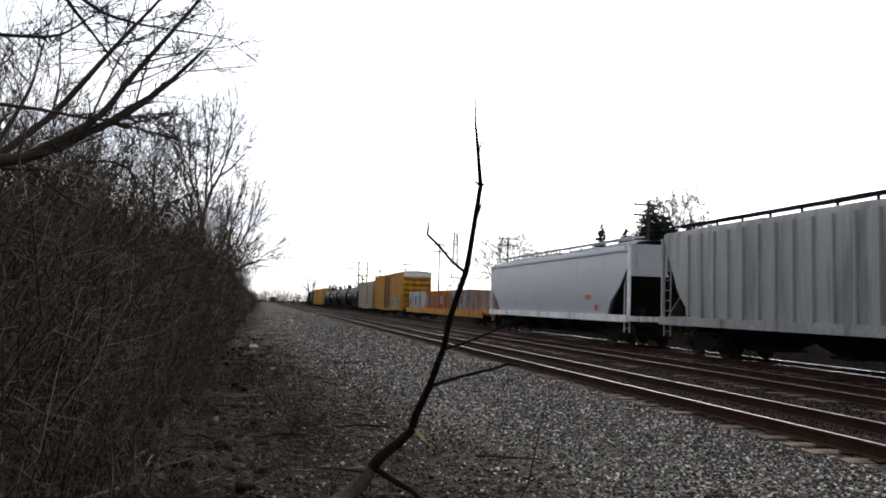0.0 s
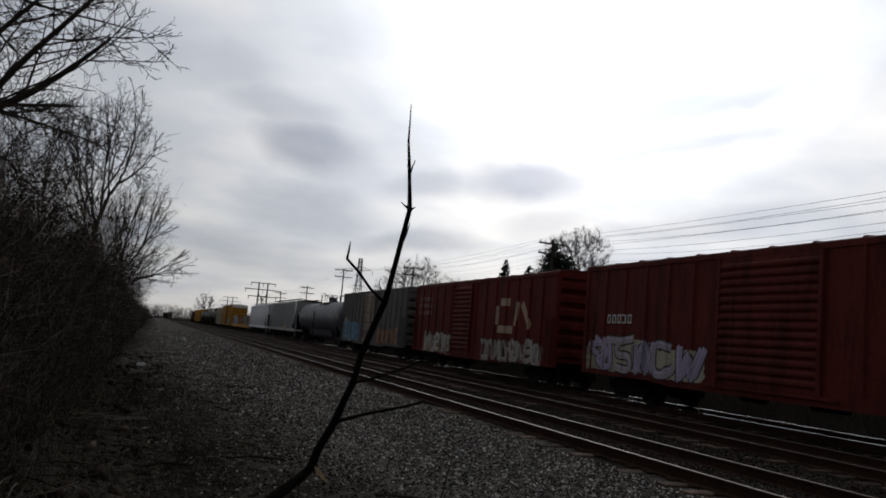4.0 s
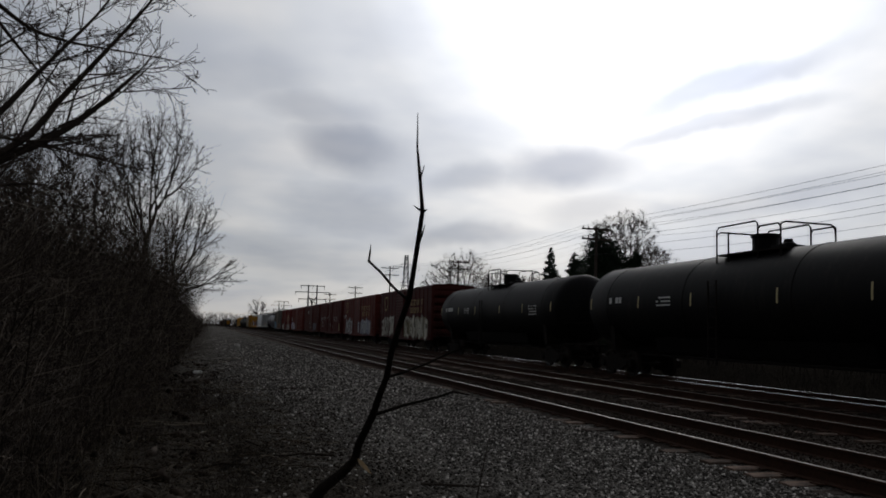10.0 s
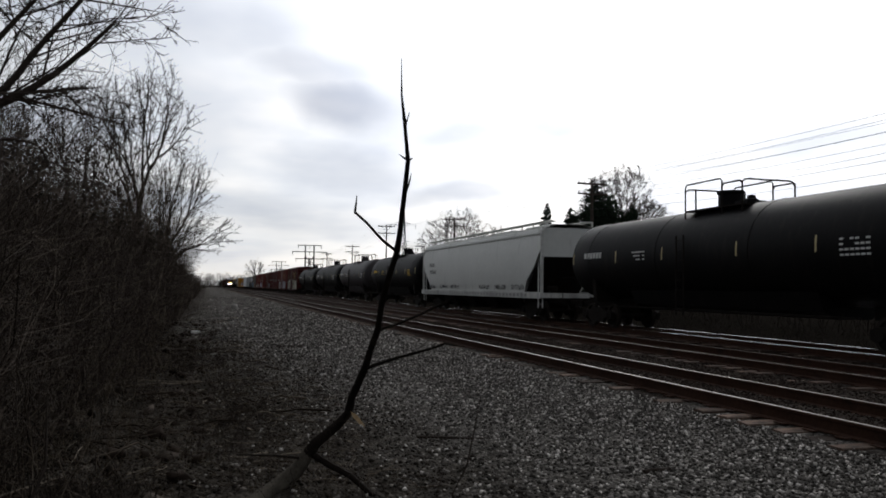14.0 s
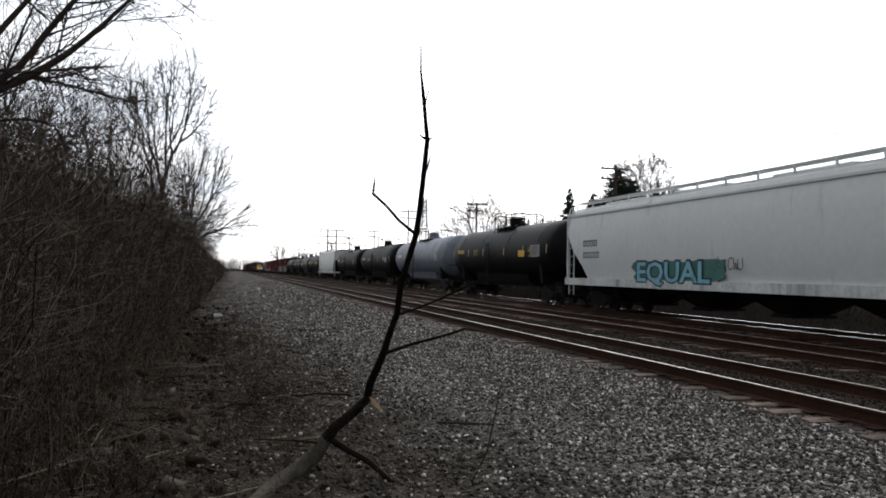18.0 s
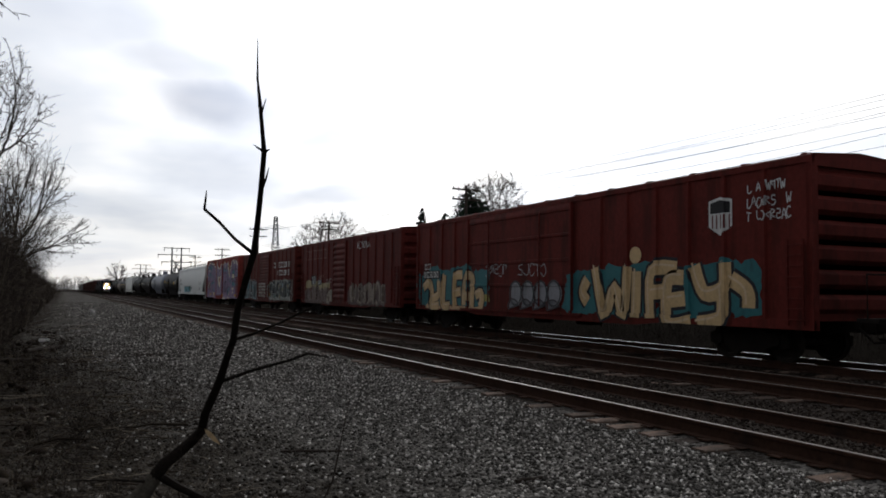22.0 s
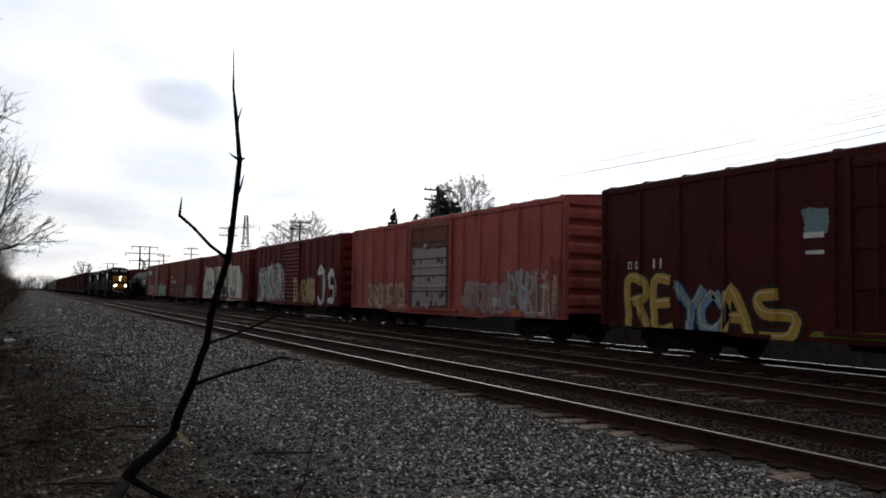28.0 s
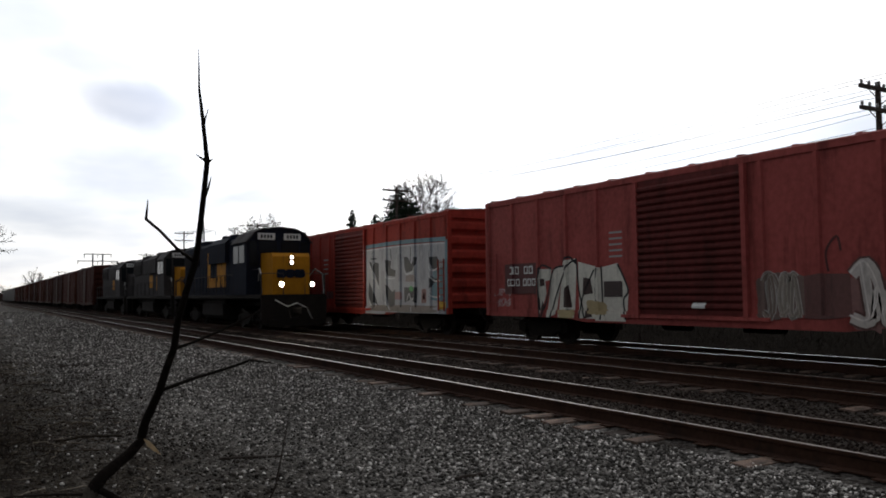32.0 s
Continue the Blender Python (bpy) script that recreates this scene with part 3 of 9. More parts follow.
def frame_polys(u, z, w, h, k):
    """Four thin bars round an upright box: a letter's place kept as a plain mark."""
    return [[(u, z), (u + k, z), (u + k, z + h), (u, z + h)], [(u + w - k, z), (u + w, z), (u + w, z + h), (u + w - k, z + h)],
            [(u + k, z), (u + w - k, z), (u + w - k, z + k), (u + k, z + k)], [(u + k, z + h - k), (u + w - k, z + h - k), (u + w - k, z + h), (u + k, z + h)]]


def bars(parent, name, material, L, half, items, label=""):
    """Flat painted marks on the near side: items of u from the leading end, z, width, height. Lettering is kept as hollow or solid bars, one part each."""
    single = {"reporting_marks": "reporting_mark", "lettering_bars": "lettering_bar", "stencil_marks": "stencil_mark", "emblem_bars": "emblem_bar", "roof_lettering": "roof_mark"}.get(name, name)
    if len(items) < 30:
        for i, (u, z, w, h) in enumerate(items):
            m = Mesh()
            polys = [[(u, z), (u + w, z), (u + w, z + h), (u, z + h)]]
            if name in ("reporting_marks", "lettering_bars"):
                polys = frame_polys(u, z, w, h, min(0.06, h * 0.17)) if w > 0.15 else [[(u, z), (u + 0.07, z), (u + 0.07, z + h), (u, z + h)]]
            on_side(m, parent, L, half, polys, 0.0)
            part(single, m.done(single, weld=True), material, parent, label=label)
        return None
    m = Mesh()
    on_side(m, parent, L, half, [[(u, z), (u + w, z), (u + w, z + h), (u, z + h)] for u, z, w, h in items], 0.0)
    return part(name, m.done(name, weld=True), material, parent, label=label)


def shape(parent, name, material, L, half, polys, lift=0.0, label=""):
    """Painted shapes on the near side; each a polygon of (u, z)."""
    m = Mesh()
    on_side(m, parent, L, half, [list(p) for p in polys], lift)
    return part(name, m.done(name, weld=True), material, parent, label=label)


def patches(parent, name, material, L, half, polys, lift=0.0):
    """Several painted patches, each a part of its own."""
    for i, p in enumerate(polys):
        shape(parent, name, material, L, half, [p], lift + 0.0006 * i)


def word(parent, text, material, L, half, u, z, w, h, lift=0.0, fat=0.0, name="graffiti_lettering", slant=0.0):
    """Lettering on the near side, in the built-in font, stretched to w by h."""
    c = bpy.data.curves.new("lettering", "FONT")
    c.body, c.offset, c.resolution_u = text, fat, 2
    o = bpy.data.objects.new("lettering", c)
    me0 = o.to_mesh()
    co = np.array([v.co for v in me0.vertices])
    fs = [tuple(p.vertices) for p in me0.polygons]
    o.to_mesh_clear()
    bpy.data.objects.remove(o)
    lo, hi = co.min(0), co.max(0)
    q = (co - lo) / np.maximum(hi - lo, 1e-6)
    pt = [(float(u + a * w + b * slant), float(z + b * h)) for a, b, _ in q]
    m = Mesh()
    on_side(m, parent, L, half, [[pt[i] for i in f] for f in fs], lift)
    return part(name, m, material, parent)


def blob(u, z, w, h, rng, n=22, rough=0.16):
    """An uneven patch with a ragged edge."""
    n = max(n, 44)
    waves = [(f, rng.uniform(0.3, 1.0) * rough * 1.6 / f ** 0.4, rng.uniform(0, 6.28)) for f in (2, 3, 7, 11, 15, 19)]
    out = []
    for i in range(n):
        a = 2 * math.pi * i / n
        k = 1 + sum(g * math.sin(f * a + p) for f, g, p in waves) * 0.55
        ca, sa = math.cos(a), math.sin(a)
        q = (abs(ca) ** 9 + abs(sa) ** 9) ** (-1 / 9)
        out.append((u + w / 2 + ca * q * k * w / 2 * 0.9, z + h / 2 + sa * q * k * h / 2 * 0.9))
    return out


def stroke(pts, w):
    """A painted line of width w along points, rounded and mitred at the bends, as quads."""
    if len(pts) > 2 and pts[0] != pts[-1]:
        P = [pts[0]] + list(pts) + [pts[-1]]
        out = []
        for p0, p1, p2, p3 in zip(P, P[1:], P[2:], P[3:]):
            for i in range(4):
                t = i / 4
                out.append(tuple(0.5 * (2 * p1[k] + (p2[k] - p0[k]) * t + (2 * p0[k] - 5 * p1[k] + 4 * p2[k] - p3[k]) * t * t + (3 * p1[k] - p0[k] - 3 * p2[k] + p3[k]) * t ** 3) for k in (0, 1)))
        pts = out + [pts[-1]]
    side = []
    for i, (a, b) in enumerate(pts):
        p, q = pts[max(i - 1, 0)], pts[min(i + 1, len(pts) - 1)]
        l = math.hypot(q[0] - p[0], q[1] - p[1]) or 1
        nx, nz = -(q[1] - p[1]) / l * w / 2, (q[0] - p[0]) / l * w / 2
        side.append(((a + nx, b + nz), (a - nx, b - nz)))
    return [[s0[0], s1[0], s1[1], s0[1]] for s0, s1 in zip(side, side[1:])]


GRAF = {}


def gpaint(c):
    if c not in GRAF:
        GRAF[c] = mat("spray_paint", c, 0.6, 0, 0.2, 1.2, tuple(v * 0.45 + 0.01 for v in c), 0.25, 3)
    return GRAF[c]


# bent strokes on a unit cell, as sprayed pieces are built from; none of them spells anything
STROKES = [[[(0.15, 0.0), (0.18, 1.0)], [(0.18, 0.92), (0.85, 0.72), (0.45, 0.42)]], [[(0.1, 0.95), (0.3, 0.05), (0.52, 0.7), (0.75, 0.05), (0.95, 1.0)]],
           [[(0.9, 0.85), (0.4, 1.0), (0.1, 0.5), (0.4, 0.02), (0.9, 0.18)]], [[(0.08, 0.05), (0.5, 1.0), (0.92, 0.0)], [(0.3, 0.38), (0.85, 0.45)]],
           [[(0.85, 0.92), (0.25, 0.85), (0.25, 0.55), (0.8, 0.45), (0.75, 0.1), (0.08, 0.06)]], [[(0.2, 1.0), (0.2, 0.2), (0.6, 0.02), (0.95, 0.3)]],
           [[(0.05, 0.95), (0.95, 0.9)], [(0.5, 0.9), (0.42, 0.0)]], [[(0.15, 0.05), (0.15, 0.9), (0.8, 0.7), (0.2, 0.45), (0.9, 0.0)]]]


def arc(u, z, ru, rz, a0, a1, n=16):
    return [(u + ru * math.cos(radians(a0 + (a1 - a0) * i / n)), z + rz * math.sin(radians(a0 + (a1 - a0) * i / n))) for i in range(n + 1)]


def piece(parent, L, half, letters, w, fill, line, edge=0.07, shine=None, lift=0.006):
    """A sprayed piece: each letter is a set of strokes of width w, filled, with a dark outline and a bright line along its middle."""
    for k, strokes in enumerate(letters):
        f = fill[k % len(fill)] if isinstance(fill[0], (tuple, list)) else fill
        a, b, c = Mesh(), Mesh(), Mesh()
        for i, p in enumerate(strokes):
            d = 0.0008 * i
            on_side(a, parent, L, half, stroke(p, w + 2 * edge), lift + d + 0.0004 * (k % 2))
            on_side(b, parent, L, half, stroke(p, w), lift + 0.004 + d)
            if shine:
                on_side(c, parent, L, half, stroke([(u - w * 0.22, z + w * 0.2) for u, z in p], w * 0.16), lift + 0.008 + d)
        o = part("graffiti_letter", b.done("graffiti_letter", weld=True), gpaint(f), parent)
        if line:
            part("letter_outline", a.done("letter_outline", weld=True), gpaint(line), o)
        if shine:
            part("letter_highlight", c.done("letter_highlight", weld=True), gpaint(shine), o)


def graffiti(parent, L, half, u, z, w, h, fill, line, cloud, seed, n=5):
    """A sprayed piece of bent strokes over a patchy cloud."""
    rng = random.Random(seed)
    if cloud:
        patches(parent, "graffiti_cloud", gpaint(cloud), L, half, [blob(u - 0.2 + i * (w / 3), z - 0.1 + rng.uniform(-0.1, 0.1), w / 3 + 0.4, h * rng.uniform(0.9, 1.15), rng, 30, 0.09) for i in range(3)])
    cw = w / n
    letters = []
    for i in range(n):
        sl, x0, hh = rng.uniform(-0.12, 0.2) * cw, u + i * cw + rng.uniform(-0.05, 0.05) * cw, h * rng.uniform(0.85, 1.08)
        z0 = z + h * rng.uniform(-0.06, 0.05)
        set_ = []
        for p in rng.choice(STROKES) + rng.choice(STROKES)[:1]:
            mx, mz, ox = rng.random() < 0.6, rng.random() < 0.5, rng.uniform(-0.2, 0.3)
            set_.append([(x0 + cw * ((1 - a if mx else a) + ox) + sl * b + cw * rng.uniform(-0.08, 0.08), z0 + hh * min(1.05, max(-0.03, (1 - b if mz else b) + rng.uniform(-0.08, 0.08)))) for a, b in p])
        letters.append(set_)
    other = cloud or tuple(v * 0.6 for v in fill)
    fills = [fill, tuple(0.7 * a + 0.3 * b for a, b in zip(fill, other)), tuple(min(0.7, a * 1.15) for a in fill), tuple(0.5 * a + 0.5 * b for a, b in zip(fill, other))]
    rng.shuffle(fills)
    piece(parent, L, half, letters, min(0.24, cw * 0.30), [tuple(round(v, 3) for v in f) for f in fills], line, min(0.05, cw * 0.065), tuple(min(0.75, v * 1.3 + 0.1) for v in fill), 0.005)


def scribble(parent, L, half, u, z, w, h, colour, seed, n=9):
    """A thin sprayed tag: a row of small crooked signs that spell nothing."""
    rng = random.Random(seed)
    m = Mesh()
    cw = w / n
    hh = min(h, max(cw * 2.0, 0.25))
    rows = max(1, int(h / hh))
    for r in range(rows):
        for i in range(n):
            if rows > 1 and rng.random() < 0.3:
                continue
            x0, z0 = u + cw * i + rng.uniform(-0.1, 0.1) * cw, z + r * h / rows + rng.uniform(-0.08, 0.12) * hh
            g = rng.choice(STROKES)
            mx = rng.random() < 0.5
            for k, p in enumerate(g):
                on_side(m, parent, L, half, stroke([(x0 + cw * 1.05 * (1 - a if mx else a), z0 + hh * 0.8 * (b + rng.uniform(-0.1, 0.1))) for a, b in p], 0.028), 0.002 + 0.0006 * k)
    part("graffiti_tag", m.done("graffiti_tag", weld=True), gpaint(colour), parent)


def outlined(parent, L, half, p, fill, line, w=0.09, halo=None, hw=0.2, lift=0.004):
    """A filled shape with a painted outline and, round that, a pale halo."""
    o = shape(parent, "graffiti_letter", gpaint(fill), L, half, [p], lift)
    q = list(p) + [p[0]]
    if halo:
        shape(o, "letter_halo", gpaint(halo), L, half, stroke(q, hw), lift - 0.002)
    if line:
        shape(o, "letter_outline", gpaint(line), L, half, stroke(q, w), lift + 0.004)
    return o


CARS = []
HALF = 1.60          # the posts' outer face on a boxcar side


def boxcar(front, rear, colour, label, door=(0.40, 0.60), door_colour=None, rods=True, slats=14, posts=15, eave=4.62, sill=0.80, roof=None, group="freight cars of the departing train", dirt=0.45, track=8.4, beads=0):
    L = front - rear
    t = thing("boxcar", (track, (front + rear) / 2, 0), label, "boxcar", group)
    p = paint("car_paint", colour, dirt)
    pd = paint("door_paint", door_colour, dirt) if door_colour else p
    w = 1.545
    part("body", Mesh().box(-w, w, -L / 2 + 0.12, L / 2 - 0.12, sill + 0.2, eave), p, t)
    for s in (-1, 1):
        part("top_chord", Mesh().box(s * w - 0.04, s * w + 0.035, -L / 2, L / 2, eave - 0.13, eave + 0.02), p, t)
        q = Mesh()                                                                  # the side sill is deeper between the trucks
        q.prism([(-L / 2, sill + 0.22), (L / 2, sill + 0.22), (L / 2, sill), (L * 0.27, sill), (L * 0.22, sill - 0.10), (-L * 0.22, sill - 0.10), (-L * 0.27, sill), (-L / 2, sill)], s * w - 0.03, s * w + 0.042, axis="x")
        part("side_sill", q, p, t)
    # roof sheet with raised seams
    n, vs, fs = 13, [], []
    st = [(-L / 2 + 0.03, 0)]
    for i in range(n):
        y = -L / 2 + 0.3 + (L - 0.6) * i / (n - 1)
        st += [(y - 0.09, 0), (y - 0.05, 0.036), (y + 0.05, 0.036), (y + 0.09, 0)]
    st.append((L / 2 - 0.03, 0))
    for y, r in st:
        vs += [(-1.57 - r * 0.3, y, eave + 0.02), (-1.51, y, eave + 0.06 + r), (0, y, eave + 0.17 + r), (1.51, y, eave + 0.06 + r), (1.57 + r * 0.3, y, eave + 0.02)]
    for k in range(len(st) - 1):
        fs += [(k * 5 + q, k * 5 + (q + 1) % 5, k * 5 + 5 + (q + 1) % 5, k * 5 + 5 + q) for q in range(5)]
    fs += [(4, 3, 2, 1, 0), tuple(range(len(vs) - 5, len(vs)))]
    part("roof", Mesh().add(vs, fs), paint("roof_paint", roof or tuple(c * 0.75 for c in colour), 0.4), t)
    # ends with horizontal corrugations
    k = 6
    dz = (eave - 0.25 - sill - 0.3) / k
    zig = [(-0.03, sill + 0.3)]
    for i in range(k):
        z = sill + 0.3 + dz * i
        zig += [(0.0, z + 0.06), (0.10, z + dz * 0.3), (0.10, z + dz * 0.7), (0.0, z + dz - 0.06)]
    zig.append((-0.03, eave - 0.25))
    em = Mesh().prism(zig, -1.42, 1.42, axis="x").done("end")
    pm2 = Mesh().box(-0.09, 0.09, -0.03, 0.12, sill, eave).done("corner_post")
    tm = Mesh().box(-1.41, 1.41, -0.03, 0.11, eave - 0.22, eave + 0.03).done("end_plate")
    for s in (-1, 1):
        for me, nm, xs in ((em, "end", (0,)), (pm2, "corner_post", (-1.51, 1.51)), (tm, "end_plate", (0,))):
            for x in xs:
                o = part(nm, me, p, t, (x, s * (L / 2 - 0.12), 0))
                o.rotation_euler = (0, 0, 0 if s > 0 else math.pi)
    # side posts, on both sides
    pm = Mesh()
    pm.prism([(-0.075, 0.0), (0.075, 0.0), (0.045, 0.055), (-0.045, 0.055)], sill + 0.22, eave - 0.13, axis="z")
    pm = pm.done("side_post")
    d0, d1 = door[0] * L, door[1] * L
    us = [0.12 + (L - 0.24) * (i + 0.0) / (posts - 1) for i in range(posts)]
    for u in us:
        if d0 - 0.3 < u < d1 + 0.3:
            continue
        for s in (-1, 1):
            o = part("side_post", pm, p, t, (s * w, L / 2 - u, 0))
            o.rotation_euler = (0, 0, math.pi / 2 if s < 0 else -math.pi / 2)
    # doors, pressed in one sheet, with upright frames and a bottom rail
    dw = d1 - d0
    zz = [(0.0, sill + 0.16), (0.045, sill + 0.16)]
    n = slats or 4
    step = (eave - sill - 0.55) / n
    for i in range(n):
        z = sill + 0.28 + step * i
        if slats:
            zz += [(0.045, z), (0.10, z + step * 0.3), (0.10, z + step * 0.6), (0.045, z + step * 0.9)]
        else:
            zz += [(0.045, z), (0.045, z + step * 0.86), (0.075, z + step * 0.88), (0.075, z + step * 0.98)]
    zz += [(0.045, eave - 0.14), (0.0, eave - 0.14)]
    dmm = Mesh().prism(zz, -dw / 2 + 0.06, dw / 2 - 0.06).done("door")
    fmm = Mesh().box(0, 0.11, -0.06, 0.06, sill + 0.05, eave - 0.14).done("door_frame")
    rmm = Mesh().box(0.045, 0.10, -dw / 2 - 0.6, dw / 2 + 0.6, sill + 0.06, sill + 0.14).done("door_rail")
    bmm = Mesh().tube([(0.12, 0, sill + 0.3), (0.12, 0, eave - 0.3)], 0.03).done("lock_rod")
    for s in (-1, 1):
        yc = L / 2 - (d0 + d1) / 2
        put = [("door", dmm, pd, 0), ("door_frame", fmm, p, -dw / 2), ("door_frame", fmm, p, dw / 2), ("door_rail", rmm, p, 0)]
        put += [] if slats or not rods else [("lock_rod", bmm, pd, -dw * 0.25), ("lock_rod", bmm, pd, dw * 0.25)]
        for nm, me, mt, dy in put:
            o = part(nm, me, mt, t, (s * w, yc + dy, 0))
            o.rotation_euler = (0, 0, 0 if s > 0 else math.pi)
    R = {"w": w, "L": L, "us": [u for u in us if not d0 - 0.3 < u < d1 + 0.3], "d0": d0, "d1": d1, "zz": zz[1:-1], "sill": sill, "eave": eave}
    R["strips"] = strips_of(R)
    RELIEF[t.name] = R
    if beads:                                                     # shallow pressed beads across the panels between the posts
        run = sorted(R["us"])
        for a, b in zip(run, run[1:]):
            if b - a < 2.0:
                for i in range(beads):
                    q = Mesh()
                    z = sill + 0.55 + (eave - sill - 0.9) * i / (beads - 1)
                    q.prism([(-w - 0.03, z), (-w + 0.002, z + 0.05), (-w + 0.002, z - 0.05)], L / 2 - b + 0.08, L / 2 - a - 0.08)
                    part("pressed_bead", q, p, t)
    lm = ladder_mesh(1.9)
    for s in (-1, 1):
        for u in (0.45, L - 0.45):
            o = part("ladder", lm, p, t, (s * (w + 0.09), L / 2 - u, sill + 0.1))
            o.rotation_euler = (0, 0, 0 if s < 0 else math.pi)
    # underframe
    part("centre_sill", Mesh().box(-0.28, 0.28, -L / 2, L / 2, sill - 0.05, sill + 0.2), UNDER, t)
    bm_ = Mesh().box(-1.4, 1.4, -0.06, 0.06, sill + 0.02, sill + 0.2).done("cross_bearer")
    for y in np.linspace(-L / 2 + 1.2, L / 2 - 1.2, 6):
        part("cross_bearer", bm_, UNDER, t, (0, float(y), 0))
    part("brake_cylinder", Mesh().lathe([(-0.4, 0.16), (0.4, 0.16)], (-0.8, 1.2, sill - 0.12), "y", 10), UNDER, t)
    part("air_reservoir", Mesh().box(-0.9, -0.5, -1.8, -0.9, sill - 0.25, sill + 0.05, c=0.05), UNDER, t)
    for s in (-1, 1):
        truck(t, s * (L / 2 - 2.35))
    couplers(t, L)
    CARS.append((t, 1))
    return t, L


def tank_car(front, rear, colour, label, marks="white", rad=1.56, zc=2.68, group="freight cars of the departing train", gloss=0.5):
    L = front - rear
    t = thing("tank_car", (8.4, (front + rear) / 2, 0), label, "tank car", group)
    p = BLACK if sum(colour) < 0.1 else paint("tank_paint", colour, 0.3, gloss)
    H = L / 2 - 0.35
    m = Mesh()
    prof = [(-H, 0.02), (-H + 0.03, 0.45), (-H + 0.12, 0.85), (-H + 0.28, 1.2), (-H + 0.5, 1.42), (-H + 0.75, rad)]
    prof = [(a, r / 1.53 * rad if r != rad else r) for a, r in prof]
    mid = [(y, rad) for y in np.linspace(-H + 2.5, H - 2.5, 5)]
    m.lathe(prof + mid + [(-a, r) for a, r in reversed(prof)], (0, 0, zc), "y", 40)
    part("tank", smooth_by_angle(m.done("tank"), 40), p, t)
    wb = smooth_by_angle(Mesh().lathe([(-0.03, rad + 0.012), (0.03, rad + 0.012)], (0, 0, 0), "y", 40).done("weld_band"), 40)
    for y in np.linspace(-H + 2.2, H - 2.2, 4):
        part("weld_band", wb, p, t, (0, float(y), zc))
    # manway, platform and railing on top
    top = zc + rad
    part("platform", Mesh().box(-0.95, 0.95, -1.5, 1.5, top - 0.12, top - 0.07), UNDER, t)
    a = Mesh()
    a.lathe([(top - 0.1, 0.40), (top + 0.40, 0.40), (top + 0.44, 0.45), (top + 0.52, 0.43), (top + 0.55, 0.1)], (0, 0.35, 0), "z", 18)
    part("manway_housing", a, p, t)
    a = Mesh()
    a.lathe([(top - 0.1, 0.22), (top + 0.16, 0.22), (top + 0.20, 0.15), (top + 0.30, 0.12)], (0.1, -0.55, 0), "z", 12)
    a.box(-0.35, 0.35, -0.95, -0.3, top - 0.08, top + 0.10)
    part("valve_cover", a, p, t)
    pm = Mesh().tube([(0, 0, -0.45), (0, 0, 0.60)], 0.03).done("railing_post")
    for s in (-1, 1):
        for y in (-1.5, -0.5, 0.9, 1.5):
            part("railing_post", pm, UNDER, t, (s * 0.95, y, top))
        for y0, y1, h in ((-1.5, -0.5, 0.62), (-0.5, 1.5, 0.80)):
            part("railing_bar", Mesh().tube([(s * 0.95, y0, top + 0.45), (s * 0.95, y0, top + h - 0.1), (s * 0.95, y0 + 0.1, top + h), (s * 0.95, y1 - 0.1, top + h), (s * 0.95, y1, top + h - 0.1), (s * 0.95, y1, top + 0.45)], 0.03), UNDER, t)
        part("railing_bar", Mesh().tube([(-0.95, s * 1.5, top + 0.45), (-0.95, s * 1.5, top + 0.58), (-0.8, s * 1.5, top + 0.66), (0.8, s * 1.5, top + 0.66), (0.95, s * 1.5, top + 0.58), (0.95, s * 1.5, top + 0.45)], 0.03), UNDER, t)
    lm = ladder_mesh(zc - 0.1, 0.42, 8)
    for s in (-1, 1):
        o = part("ladder", lm, UNDER, t, (s * (rad + 0.1), 0.75, 0.7))
        o.rotation_euler = (0, 0, 0 if s < 0 else math.pi)
    # stub sills, saddles, walkways and piping
    for s in (-1, 1):
        part("stub_sill", Mesh().box(-0.3, 0.3, s * (L / 2 - 2.2) - 2.0, s * (L / 2 - 2.2) + 2.0, 0.80, 1.15), UNDER, t)
        part("saddle", Mesh().prism([(-1.25, 1.0), (1.25, 1.0), (1.35, zc - 0.75), (0.9, zc - 1.2), (0, zc - 1.5), (-0.9, zc - 1.2), (-1.35, zc - 0.75)], s * (L / 2 - 2.6) - 0.15, s * (L / 2 - 2.6) + 0.15), UNDER, t)
        part("end_platform", Mesh().box(-1.5, 1.5, s * (L / 2) - 0.25, s * (L / 2) + 0.25, 1.02, 1.10), UNDER, t)
        part("end_handrail", Mesh().tube([(-1.5, s * L / 2, 1.1), (-1.5, s * L / 2, 2.0), (1.5, s * L / 2, 2.0), (1.5, s * L / 2, 1.1)], 0.022), UNDER, t)
        part("brake_pipe", Mesh().tube([(s * 0.9, -L * 0.3, 0.85), (s * 0.9, L * 0.3, 0.85)], 0.03), UNDER, t)
    part("belly_jacket", Mesh().prism([(-0.55, 0.78), (0.55, 0.78), (0.95, 0.98), (1.15, 1.5), (-1.15, 1.5), (-0.95, 0.98)], -L * 0.24, L * 0.24), p, t)
    part("bottom_outlet", Mesh().lathe([(zc - rad - 0.35, 0.12), (zc - rad - 0.1, 0.16), (zc - rad + 0.05, 0.3)], (0, 0.2, 0), "z", 12), UNDER, t)
    part("brake_cylinder", Mesh().lathe([(-0.4, 0.16), (0.4, 0.16)], (-0.7, 2.6, 0.95), "y", 10), UNDER, t)
    for s in (-1, 1):
        truck(t, s * (L / 2 - 2.35))
    couplers(t, L)
    # vertical reflective strips and stencils
    d = Mesh().prism([(-rad - 0.006, -0.16), (-rad - 0.006, 0.1), (-rad * 0.985 - 0.006, 0.27), (-rad * 0.97, 0.27), (-rad + 0.03, 0.0)], -0.03, 0.03).done("reflective_strip")
